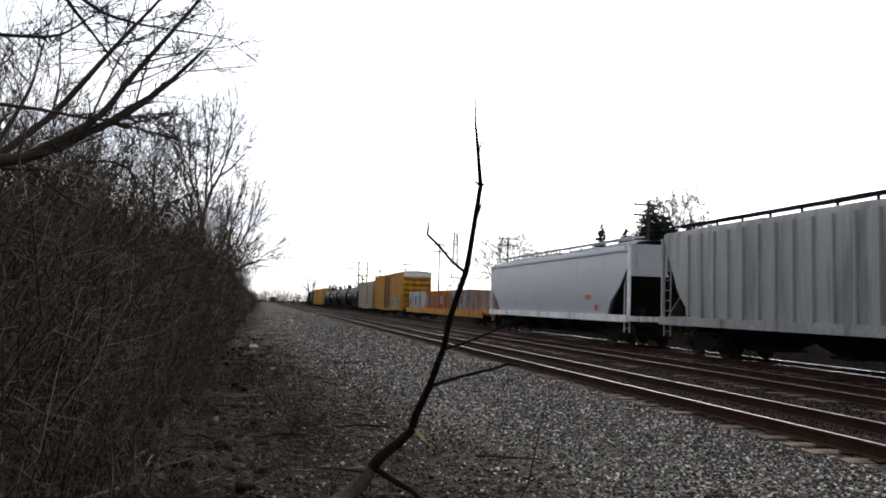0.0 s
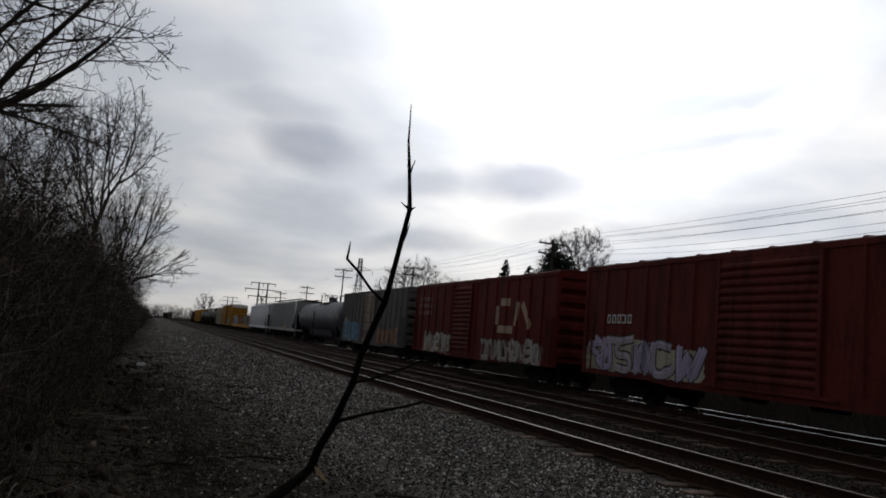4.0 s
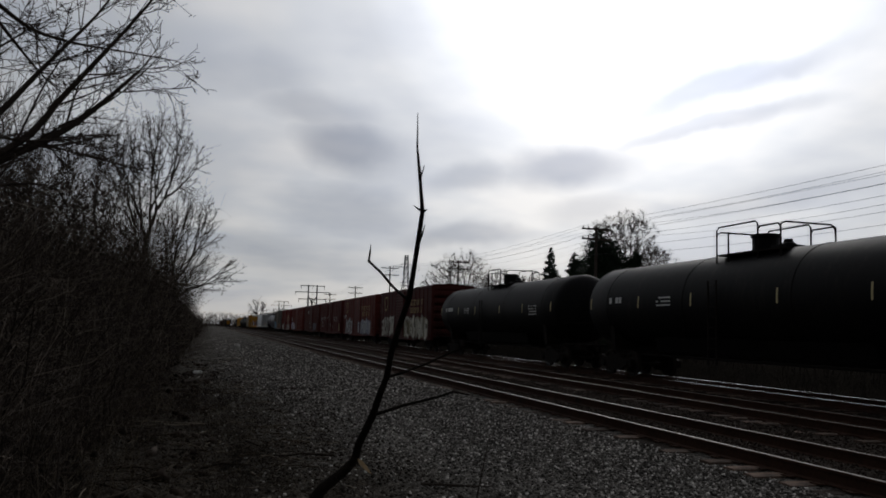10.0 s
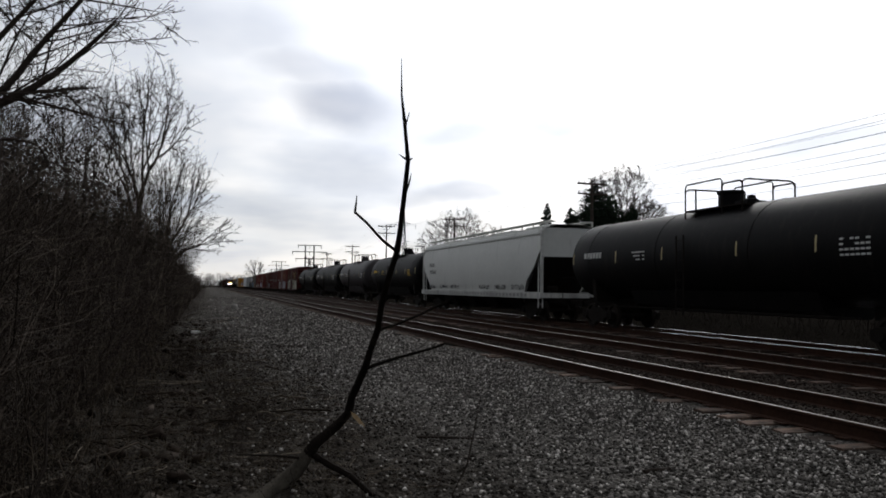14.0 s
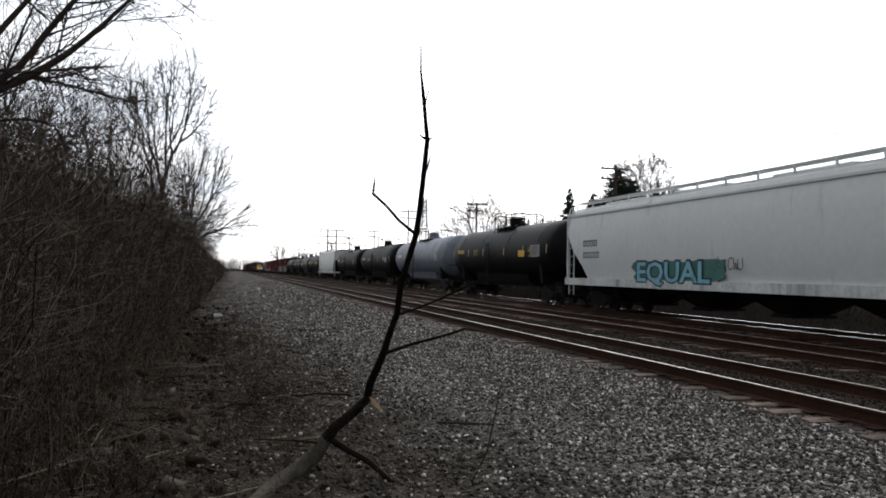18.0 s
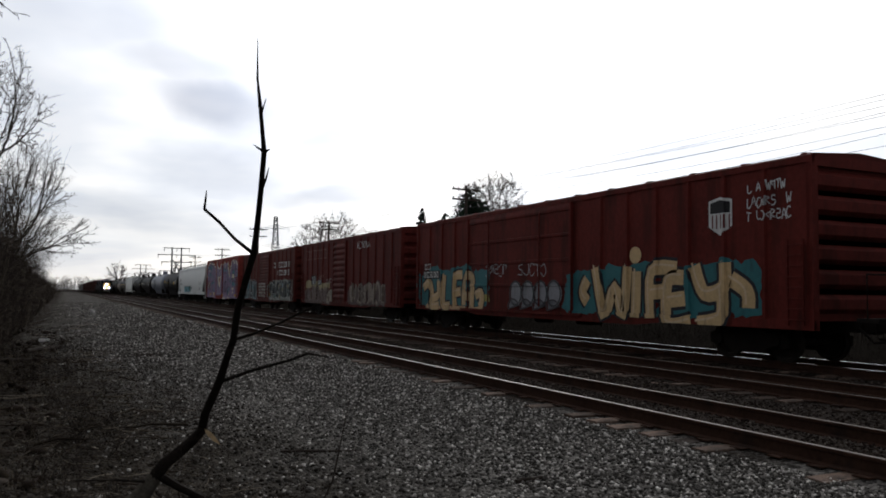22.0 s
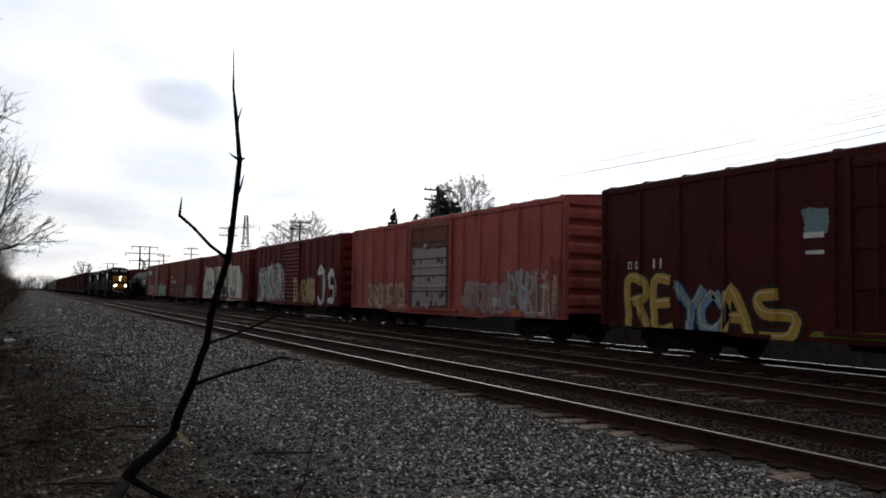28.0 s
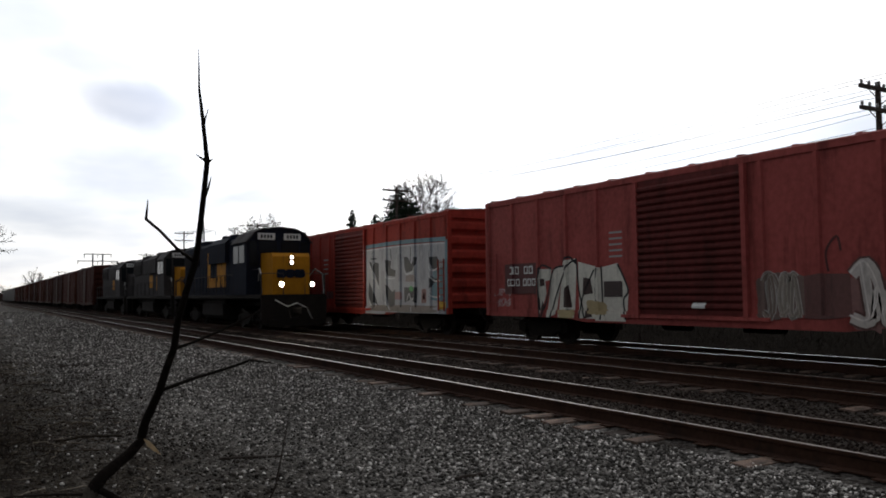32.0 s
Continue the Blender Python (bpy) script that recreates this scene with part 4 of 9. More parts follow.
    for u in (0.06, 0.24, 0.40, 0.60, 0.76, 0.93):
        part("reflective_strip", d, STRIPM, t, (0, L / 2 - u * L, zc))
    stencil = {"white": WHITE, "gray": GRAYM, "yellow": YELLOWM}[marks]
    rng = random.Random(int(-front * 10))
    d = Mesh()
    for u0, z0, wd, rows in ((0.11, zc + 0.05, 1.5, 1), (0.30, zc + 0.15, 0.9, 3), (0.80, zc + 0.1, 1.0, 4)):
        for r_ in range(rows):
            n = max(3, int(wd / (0.22 if rows == 1 else 0.15)))
            for i in range(n):
                if rng.random() < 0.85:
                    y = L / 2 - u0 * L - i * wd / n
                    hh = 0.22 if rows == 1 else 0.05
                    z = z0 - r_ * 0.13
                    x = -math.sqrt(max(0.01, (rad + 0.008) ** 2 - (z - zc + hh / 2) ** 2))
                    d.box(x - 0.004, x + 0.03, y - wd / n * 0.7, y, z, z + hh)
    part("stencil_marks", d, stencil, t)
    CARS.append((t, 1))
    return t, L


def hopper(front, rear, colour, label, ribs=0, band=None, top=4.52, group="freight cars of the departing train"):
    """Covered hopper: curved or ribbed sides, open sloped ends, roof walk and discharge gates."""
    L = front - rear
    t = thing("covered_hopper", (8.4, (front + rear) / 2, 0), label, "hopper car", group)
    p = mat("hopper_paint", colour, 0.5, 0, 0.07, 0.5, tuple(v * 0.55 for v in colour), 0.5 if ribs else 0.12, 9.0 if ribs else 5.0, 0.03, 6, 0.2)
    H, cut = L / 2 - 0.15, 2.1
    zb = 1.28
    if ribs:
        half = [(1.50, zb), (1.52, 2.2), (1.52, top - 0.35), (1.45, top - 0.1), (0.9, top), (0, top + 0.04)]
    else:
        half = [(1.50, zb), (1.585, 1.9), (1.60, 2.5), (1.57, 3.3), (1.47, 4.0), (1.36, top - 0.22), (1.05, top - 0.06), (0.7, top), (0, top + 0.03)]
    prof = half + [(-x, z) for x, z in reversed(half[:-1])]
    part("body", smooth_by_angle(Mesh().prism(prof, -H + cut, H - cut).done("body"), 30), p, t)
    # side sheets reach the ends above the sloped floor
    for s in (-1, 1):
        k = [(x, z) for x, z in half]
        ins = [(max(0.0, x - 0.05), z) for x, z in half]
        vs, fs = [], []
        for e in (0, 1):
            for (x, z), (xi, _) in zip(k, ins):
                lim = H - cut + (cut if z > 3.0 else cut * max(0.0, (z - zb - 0.25)) / (3.0 - zb - 0.25))
                yy = s * (H - cut) if e == 0 else s * lim
                vs += [(x, yy, z), (xi, yy, z), (-x, yy, z), (-xi, yy, z)]
        n = len(k)
        for i in range(n - 1):
            a, b_ = i * 4, (i + 1) * 4
            c, d = n * 4 + i * 4, n * 4 + (i + 1) * 4
            fs += [(a, b_, d, c), (a + 1, c + 1, d + 1, b_ + 1), (c, d, d + 1, c + 1), (a + 2, c + 2, d + 2, b_ + 2), (a + 3, b_ + 3, d + 3, c + 3), (c + 2, c + 3, d + 3, d + 2)]
        part("end_side_sheet", smooth_by_angle(Mesh().add(vs, fs).done("end_side_sheet"), 30), p, t)
        # sloped end sheet and the upright end sheet above it
        # underframe colour here: the open end's shade, with rust, put into the colour
        part("slope_sheet", Mesh().prism([(s * (H - cut), zb), (s * (H - cut) + s * 0.05, zb), (s * (H - 0.1), 3.0), (s * (H - 0.17), 3.05)], -1.42, 1.42, axis="x"), UNDER, t)
        part("end_sheet", Mesh().box(-1.42, 1.42, min(s * (H - 0.1), s * (H - 0.15)), max(s * (H - 0.1), s * (H - 0.15)), 3.0, top - 0.15), p, t)
    if ribs:
        rm = Mesh()
        rm.prism([(-0.05, 0.0), (0.05, 0.0), (0.035, 0.07), (-0.035, 0.07)], zb, top - 0.3, axis="z")
        rm = rm.done("side_rib")
        for i in range(ribs):
            y = -H + cut * 0.9 + (2 * H - cut * 1.8) * i / (ribs - 1)
            for s in (-1, 1):
                o = part("side_rib", rm, p, t, (s * 1.52, y, 0))
                o.rotation_euler = (0, 0, math.pi / 2 if s < 0 else -math.pi / 2)
    f = Mesh()
    for s in (-1, 1):
        f.box(s * 1.56 - 0.06, s * 1.56 + 0.06, -L / 2, L / 2, zb - 0.24, zb + 0.06)
        for y in (-L / 2 + 0.1, L / 2 - 0.1):
            f.box(s * 1.5 - 0.06, s * 1.5 + 0.06, y - 0.06, y + 0.06, zb, top - 0.3)
    for y in (-L / 2, L / 2):
        f.box(-1.56, 1.56, y - 0.08, y + 0.08, zb - 0.2, zb + 0.02)
    part("side_sill", f, paint("sill_paint", band or colour, 0.35, 0.5), t)
    for s in (-1, 1):
        part("eave_rail", Mesh().box(s * 1.46 - 0.05, s * 1.46 + 0.05, -H, H, top - 0.46, top - 0.38), p, t)
    # roof walk
    r = Mesh()
    for x in (-0.95, 0.95):
        r.box(x - 0.25, x + 0.25, -H + 0.1, H - 0.1, top + 0.14, top + 0.18)
    for y in np.linspace(-H + 0.2, H - 0.2, 15):
        for s in (-1, 1):
            r.box(s * 1.2 - 0.02, s * 1.2 + 0.02, y - 0.04, y + 0.04, top - 0.1, top + 0.16)
    part("roof_walk", r, UNDER if ribs else p, t)
    hm = Mesh()
    hm.box(-0.4, 0.4, -1.6, 1.6, top, top + 0.14, c=0.04)
    hm = hm.done("roof_hatch")
    for y in np.linspace(-H + 3, H - 3, 4):
        part("roof_hatch", hm, p, t, (0, float(y), 0))
    # end ladders
    lm = ladder_mesh(top - 0.75, 0.5, 10)
    for s in (-1, 1):
        for x in (-1.45, 1.45):
            part("ladder", lm, p, t, (x, s * (L / 2 - 0.35), 0.6))
    # discharge hoppers below
    n = 4
    for i in range(n):
        g = Mesh()
        y = (-1.5 + i) * (L - 6.2) / n
        q = (L - 6.2) / n * 0.46
        vs = [(-1.45, y - q, zb), (1.45, y - q, zb), (1.45, y + q, zb), (-1.45, y + q, zb), (-0.55, y - 0.4, 0.42), (0.55, y - 0.4, 0.42), (0.55, y + 0.4, 0.42), (-0.55, y + 0.4, 0.42)]
        g.add(vs, [(0, 1, 2, 3), (4, 7, 6, 5), (0, 4, 5, 1), (1, 5, 6, 2), (2, 6, 7, 3), (3, 7, 4, 0)])
        h = part("discharge_hopper", g, UNDER, t)
        part("outlet_gate", Mesh().box(-0.75, 0.75, y - 0.45, y + 0.45, 0.34, 0.43), UNDER, h)
    u = Mesh()
    for s in (-1, 1):
        u.box(-0.3, 0.3, s * (L / 2 - 2.0) - 1.95, s * (L / 2 - 2.0) + 1.95, 0.80, 1.08)
        u.box(-1.45, 1.45, s * (L / 2 - 2.35) - 0.15, s * (L / 2 - 2.35) + 0.15, 0.82, 1.1)
        u.lathe([(-0.35, 0.15), (0.35, 0.15)], (-0.6, s * (L / 2 - 0.9), 1.5), "y", 10)
    part("underframe", u, UNDER, t)
    for s in (-1, 1):
        truck(t, s * (L / 2 - 2.35))
    couplers(t, L)
    CARS.append((t, 1))
    return t, L


def flat_car(front, rear):
    L = front - rear
    t = thing("flat_car", (8.4, (front + rear) / 2, 0), "long yellow flat car carrying white and orange crated loads", "flat car", "freight cars of the departing train")
    p = paint("flat_paint", (0.42, 0.20, 0.03), 0.3)
    m = Mesh()
    m.box(-1.5, 1.5, -L / 2, L / 2, 0.95, 1.12)
    for s in (-1, 1):
        m.box(s * 1.45 - 0.06, s * 1.45 + 0.06, -L / 2, L / 2, 0.72, 1.2)
    part("deck", m, p, t)
    for i, (u, w, c) in enumerate(((1.0, 4.6, (0.5, 0.5, 0.5)), (5.9, 2.4, (0.5, 0.5, 0.5)), (9.5, 4.5, (0.42, 0.17, 0.04)), (14.3, 4.5, (0.42, 0.17, 0.04)), (19.5, 6.0, (0.30, 0.24, 0.22)))):
        b = Mesh().box(-1.35, 1.35, -w / 2, w / 2, 1.13, 2.75, c=0.08)
        for y in np.linspace(-w / 2 + 0.4, w / 2 - 0.4, 5):
            b.box(-1.40, 1.40, y - 0.06, y + 0.06, 1.13, 2.78)
        load = part("crate_load", b, paint("crate_paint", c, 0.6), t, (0, L / 2 - u - w / 2, 0))
        for k, y in enumerate(np.linspace(-w / 2 + 0.9, w / 2 - 0.9, max(2, int(w / 1.2)))):
            part("crate_opening", Mesh().box(-1.41, -1.36, y - 0.32, y + 0.32, 1.45 + 0.2 * (k % 2), 2.3), gpaint(((0.05, 0.04, 0.035), (0.20, 0.24, 0.27), (0.16, 0.06, 0.03))[(i + k) % 3]), load)
    for s in (-1, 1):
        truck(t, s * (L / 2 - 2.8))
    couplers(t, L)
    CARS.append((t, 1))


BLUE = paint("loco_blue", (0.009, 0.0115, 0.020), 0.4, 0.85)
LOCOGRAY = paint("loco_gray", (0.05, 0.046, 0.046), 0.5, 0.9)
LOCOYELLOW = mat("loco_yellow", (0.40, 0.17, 0.010), 0.7, 0, 0.2, 1.5, (0.2, 0.09, 0.02), 0.2, 3, 0.05, 14, 0.1)
GLASS = mat("cab_window_glass", (0.01, 0.012, 0.014), 0.2, 0, 0.1, 2, spec=0.12)
LAMPGLOW = glow_mat("headlight", (1.0, 0.90, 0.74), 260.0)
BOARD = mat("white_number_board", (0.6, 0.6, 0.58), 0.5, 0, 0.1, 3)


def locomotive(y, hood, nose, label, direction, lights=True, track=4.2):
    """Four-axle road switcher, front towards -y."""
    t = thing("locomotive", (track, y, 0), label, "locomotive", "engines of the arriving train" if direction < 0 else "engines of the departing train")
    H = 9.0
    m = Mesh()
    m.box(-1.5, 1.5, -H + 0.35, H - 0.35, 1.38, 1.58, c=0.04)
    m.box(-0.6, 0.6, -H + 0.4, H - 0.4, 1.05, 1.4)
    part("frame", m, UNDER, t)
    for s in (-1, 1):
        q = Mesh()
        q.prism([(-1.45, 0.28), (1.45, 0.28), (1.5, 0.55), (1.5, 1.5), (-1.5, 1.5), (-1.5, 0.55)], s * (H - 0.35) - 0.06, s * (H - 0.35) + 0.06)
        q.box(-1.2, 1.2, s * (H - 0.25) - 0.06, s * (H - 0.25) + 0.06, 0.2, 0.5)
        part("pilot", q, UNDER, t)
    # low nose
    m = Mesh()
    m.prism([(-8.25, 1.58), (-8.28, 3.26), (-8.15, 3.42), (-6.5, 3.47), (-6.5, 1.58)], -0.86, 0.86, axis="x")
    part("nose", m, nose, t, label="yellow nose with headlight and emblem" if nose is LOCOYELLOW else "")
    # cab
    m = Mesh()
    prof = [(-1.53, 1.58), (1.53, 1.58), (1.53, 4.02), (1.15, 4.42), (0.75, 4.60), (0, 4.66), (-0.75, 4.60), (-1.15, 4.42), (-1.53, 4.02)]
    m.prism(prof, -6.6, -4.3)
    cab = part("cab", m, BLUE if hood is BLUE else hood, t)
    m = Mesh()
    r = [(-1.6, 3.98), (-1.2, 4.46), (-0.77, 4.65), (0, 4.71), (0.77, 4.65), (1.2, 4.46), (1.6, 3.98), (1.53, 3.98), (1.15, 4.42), (0.75, 4.60), (0, 4.66), (-0.75, 4.60), (-1.15, 4.42), (-1.53, 3.98)]
    m.prism(r, -6.75, -4.2)
    part("cab_roof", m, LOCOGRAY, t)
    for x0, x1 in ((-1.40, -1.06), (-0.95, -0.12), (0.12, 0.95), (1.06, 1.40)):
        g = Mesh().box(x0, x1, -6.64, -6.6, 3.56 if abs(x0 + x1) < 2 else 2.9, 4.02)
        part("windshield", g, GLASS, cab)
    for s in (-1, 1):
        for y0 in (-6.3, -5.35):
            part("side_window", Mesh().box(s * 1.53 - 0.02, s * 1.53 + 0.02, y0, y0 + 0.8, 3.05, 3.85), GLASS, cab)
    for x in (-0.62, 0.62):
        part("number_board", Mesh().box(x - 0.40, x + 0.40, -6.70, -6.62, 4.10, 4.40), BOARD, cab, label="lit white number board")
        b = Mesh()
        for i in range(4):
            b.box(x - 0.28 + i * 0.15, x - 0.18 + i * 0.15, -6.71, -6.70, 4.17, 4.33)
        part("number_bars", b, DARKM, cab)
    # long hood, with doors, air intakes, fans and blister
    m = Mesh()
    m.prism([(-0.95, 1.58), (0.95, 1.58), (0.95, 4.25), (0.80, 4.42), (-0.80, 4.42), (-0.95, 4.25)], -4.3, 8.3)
    m.prism([(-1.15, 3.25), (1.15, 3.25), (1.15, 4.25), (0.85, 4.55), (-0.85, 4.55), (-1.15, 4.25)], -1.6, 1.8)
    m.prism([(-1.05, 3.3), (1.05, 3.3), (1.05, 4.3), (0.8, 4.52), (-0.8, 4.52), (-1.05, 4.3)], 4.6, 8.0)
    part("long_hood", m, hood, t)
    dm = Mesh()
    dm.box(-0.03, 0.0, -0.34, 0.34, 1.75, 3.15)
    dm.box(-0.05, -0.03, 0.24, 0.28, 2.3, 2.6)
    dm = dm.done("hood_door")
    for i in range(14):
        for s in (-1, 1):
            o = part("hood_door", dm, hood, t, (s * 0.95, -3.6 + i * 0.76, 0))
            o.rotation_euler = (0, 0, 0 if s < 0 else math.pi)
    fm = Mesh()
    fm.lathe([(4.48, 0.62), (4.72, 0.62), (4.75, 0.5), (4.70, 0.1)], (0, 0, 0), "z", 20)
    fm = fm.done("fan")
    for y0 in (-0.6, 0.9, 5.2, 6.5):
        part("roof_fan", fm, hood, t, (0, y0, 0))
    m = Mesh()
    m.lathe([(4.35, 0.2), (4.9, 0.16)], (0, 2.6, 0), "z", 10)
    part("exhaust_stack", m, UNDER, t)
    part("silencer", Mesh().box(-0.3, 0.3, 3.2, 4.2, 4.4, 4.62, c=0.04), UNDER, t)
    part("horn", Mesh().box(-0.1, 0.1, -4.1, -3.6, 4.4, 4.8, c=0.03), UNDER, t)
    for s in (-1, 1):
        g = Mesh()
        for i in range(6):
            g.box(s * 1.05 - 0.02, s * 1.05 + 0.02, 4.8, 7.8, 3.38 + i * 0.11, 3.45 + i * 0.11)
        part("radiator_grille", g, UNDER, t)
    # handrails and steps
    h = Mesh()
    for s in (-1, 1):
        ys = np.linspace(-4.2, H - 0.6, 9)
        for y0 in ys:
            h.tube([(s * 1.45, y0, 1.5), (s * 1.45, y0, 2.55)], 0.02, 5)
        h.tube([(s * 1.45, -4.2, 2.55), (s * 1.45, H - 0.6, 2.55)], 0.02, 5)
        for e in (-1, 1):
            h.tube([(s * 1.45, e * (H - 0.5), 0.6), (s * 1.45, e * (H - 0.5), 2.4), (s * 1.3, e * (H - 1.3), 2.7), (s * 1.3, e * (H - 2.2), 2.7)], 0.022, 5)
            h.tube([(s * 0.5, e * (H - 0.35), 1.55), (s * 0.5, e * (H - 0.35), 2.5), (s * 1.45, e * (H - 0.4), 2.5), (s * 1.45, e * (H - 0.4), 1.55)], 0.022, 5)
    part("handrail", h, LOCOGRAY, t)
    for s in (-1, 1):
        part("grab_iron", Mesh().tube([(s * 1.42, -H + 0.45, 1.62), (s * 1.42, -H + 0.6, 2.5), (s * 1.30, -H + 1.2, 2.75), (s * 1.12, -H + 1.9, 2.2)], 0.024, 6), GRAYM, t)
    for s in (-1, 1):
        for e in (-1, 1):
            st = Mesh()
            for z in (0.45, 0.80, 1.15):
                st.box(s * 1.3 - 0.2, s * 1.3 + 0.2, e * (H - 0.85) - 0.35, e * (H - 0.85) + 0.35, z, z + 0.05)
            st.box(s * 1.08 - 0.02, s * 1.08 + 0.02, e * (H - 0.85) - 0.38, e * (H - 0.85) + 0.38, 0.4, 1.4)
            part("steps", st, UNDER, t)
    m = Mesh()
    m.prism([(-1.35, 0.55), (-1.1, 0.38), (1.1, 0.38), (1.35, 0.55), (1.35, 1.15), (-1.35, 1.15)], -2.0, 2.2)
    m.lathe([(-2.2, 0.16), (2.0, 0.16)], (-1.15, 0, 1.25), "y", 10)
    part("fuel_tank", m, UNDER, t, label="fuel tank and air reservoir")
    for s in (-1, 1):
        truck(t, s * 5.0, (-1.35, 1.35))
    couplers(t, 2 * H - 0.5)
    # air hoses, headlights and ditch lights
    m = Mesh()
    m.tube([(-0.9, -H + 0.25, 1.35), (-0.4, -H + 0.05, 1.05), (0.0, -H + 0.0, 1.2), (0.45, -H + 0.05, 1.0), (0.8, -H + 0.25, 0.5)], 0.03, 6)
    part("air_hose", m, GRAYM, t)
    if lights:
        for x in (-0.7, 0.7):
            a = Mesh().lathe([(0.0, 0.11), (0.05, 0.11)], (x, -H - 0.02, 2.02), "y", 14)
            a.lathe([(0.05, 0.14), (0.25, 0.10)], (x, -H - 0.02, 2.02), "y", 14)
            b = part("ditch_light", a, UNDER, t)
            part("lens", Mesh().lathe([(-0.03, 0.04), (-0.012, 0.095)], (x, -H - 0.02, 2.02), "y", 14), LAMPGLOW, b)
        for z in (2.98, 3.22):
            a = Mesh().lathe([(0.0, 0.13), (0.06, 0.13)], (0.0, -8.34, z), "y", 12)
            b = part("headlight", a, UNDER, t)
            part("lens", Mesh().lathe([(-0.02, 0.02), (0.0, 0.06)], (0.0, -8.34, z), "y", 12), LAMPGLOW, b)
    # emblem on the nose and large emblem on the hood, as plain blocks
    e = Mesh()
    for x0, x1 in ((-0.62, -0.24), (-0.18, 0.14), (0.20, 0.62)):
        e.prism([(x0, 2.32), (x1 - 0.08, 2.32), (x1, 2.40), (x1, 2.62), (x1 - 0.08, 2.70), (x0, 2.70), (x0 - 0.05, 2.62), (x0 - 0.05, 2.40)], -8.31, -8.25)
    part("nose_emblem", e, BLUE, t)
    if hood is BLUE:
        shape(t, "hood_emblem", LOCOYELLOW, 0, 0.985, [[(-0.6, 3.9), (0.1, 3.9), (0.35, 2.9), (0.55, 3.9), (1.1, 3.9), (1.1, 2.0), (0.5, 2.0), (0.5, 2.8), (0.3, 2.0), (0.0, 2.8), (0.0, 2.0), (-0.6, 2.0)],
                                                       [(-2.6, 3.9), (-0.9, 3.9), (-0.9, 3.4), (-2.0, 3.4), (-2.0, 2.5), (-0.9, 2.5), (-0.9, 2.0), (-2.6, 2.0)]])
    else:
        shape(t, "hood_patch", LOCOYELLOW, 0, 0.985, [[(-1.4, 3.1), (-0.2, 3.1), (-0.2, 2.2), (-1.4, 2.2)], [(1.2, 3.0), (1.9, 3.0), (1.9, 2.0), (1.2, 2.0)]])
    CARS.append((t, direction))
    return t


# ---- the departing train, leading engine first ----
for yy in (272.0, 252.0):
    locomotive(yy, BLUE, LOCOYELLOW, "dark blue road locomotive, far down the line", 1, False, 8.4)
boxcar(239, 221.5, (0.45, 0.22, 0.03), "orange-yellow steel boxcar far down the line", eave=4.7)
boxcar(219.5, 202, (0.45, 0.24, 0.05), "yellow steel boxcar far down the line", eave=4.7)
for a, b in ((200, 183), (181.5, 164.5), (163, 146), (144.5, 127.5)):
    tank_car(a, b, (0.014, 0.014, 0.016), "black tank car with glossy shell")
boxcar(126, 109.8, (0.33, 0.28, 0.20), "tan steel boxcar with ribbed sides", eave=4.5)
c, L = boxcar(108.0, 85.7, (0.44, 0.215, 0.03), "tall yellow boxcar with a white-topped end", eave=5.0, door=(0.42, 0.60), door_colour=(0.16, 0.075, 0.025), slats=0, dirt=0.6, roof=(0.6, 0.58, 0.5))
part("end_top_panel", Mesh().box(-1.5, 1.5, -L / 2 - 0.012, -L / 2, 4.5, 5.0), WHITE, c)
graffiti(c, L, HALF, 14.5, 1.0, 5.5, 1.2, (0.15, 0.32, 0.16), (0.02, 0.02, 0.02), (0.3, 0.1, 0.12), 3)
flat_car(83.6, 53.6)

c, L = hopper(51.3, 30.5, (0.45, 0.47, 0.50), "light gray covered hopper with smooth curved sides", band=(0.8, 0.8, 0.8))
patches(c, "placard", gpaint((0.5, 0.12, 0.04)), L, 1.60, [[(16.3, 2.2), (16.9, 2.2), (16.9, 2.0), (16.3, 2.0)], [(17.4, 1.75), (17.7, 1.75), (17.7, 1.5), (17.4, 1.5)]])
c, L = hopper(27.75, 6.1, (0.33, 0.335, 0.335), "gray covered hopper with upright side ribs", ribs=22, top=4.62)
shape(c, "placard", YELLOWM, L, 1.60, [[(14.0, 1.75), (15.2, 1.75), (15.2, 1.45), (14.0, 1.45)]])
shape(c, "placard", DARKM, L, 1.60, [[(19.5, 1.9), (20.1, 1.9), (20.1, 1.5), (19.5, 1.5)]])
tank_car(5.3, -16.9, (0.10, 0.10, 0.12), "dull gray tank car with railed platform", "gray", gloss=0.45)

c, L = boxcar(-17.4, -35.5, (0.125, 0.115, 0.105), "weathered gray-brown boxcar with a paler door and blue graffiti", door=(0.40, 0.58), door_colour=(0.27, 0.22, 0.17), slats=0, posts=17)
graffiti(c, L, HALF, 0.9, 1.0, 5.0, 1.3, (0.11, 0.24, 0.36), (0.11, 0.14, 0.18), (0.13, 0.20, 0.27), 11)
shape(c, "rust_panel", gpaint((0.13, 0.065, 0.035)), L, HALF, [[(7.4, 1.15), (10.3, 1.15), (10.3, 1.75), (9.2, 1.9), (8.6, 1.72), (7.4, 1.82)]])
shape(c, "rust_streak", gpaint((0.20, 0.085, 0.025)), L, HALF, [[(7.8, 0.95), (9.9, 0.95), (9.7, 1.1), (7.9, 1.08)]])
bars(c, "door_seam", gpaint((0.05, 0.035, 0.028)), L, HALF, [(7.35, 2.3, 3.0, 0.07), (7.35, 3.05, 3.0, 0.06), (7.35, 3.75, 3.0, 0.05)])
scribble(c, L, HALF, 7.8, 1.0, 3.0, 1.5, (0.5, 0.45, 0.4), 12)
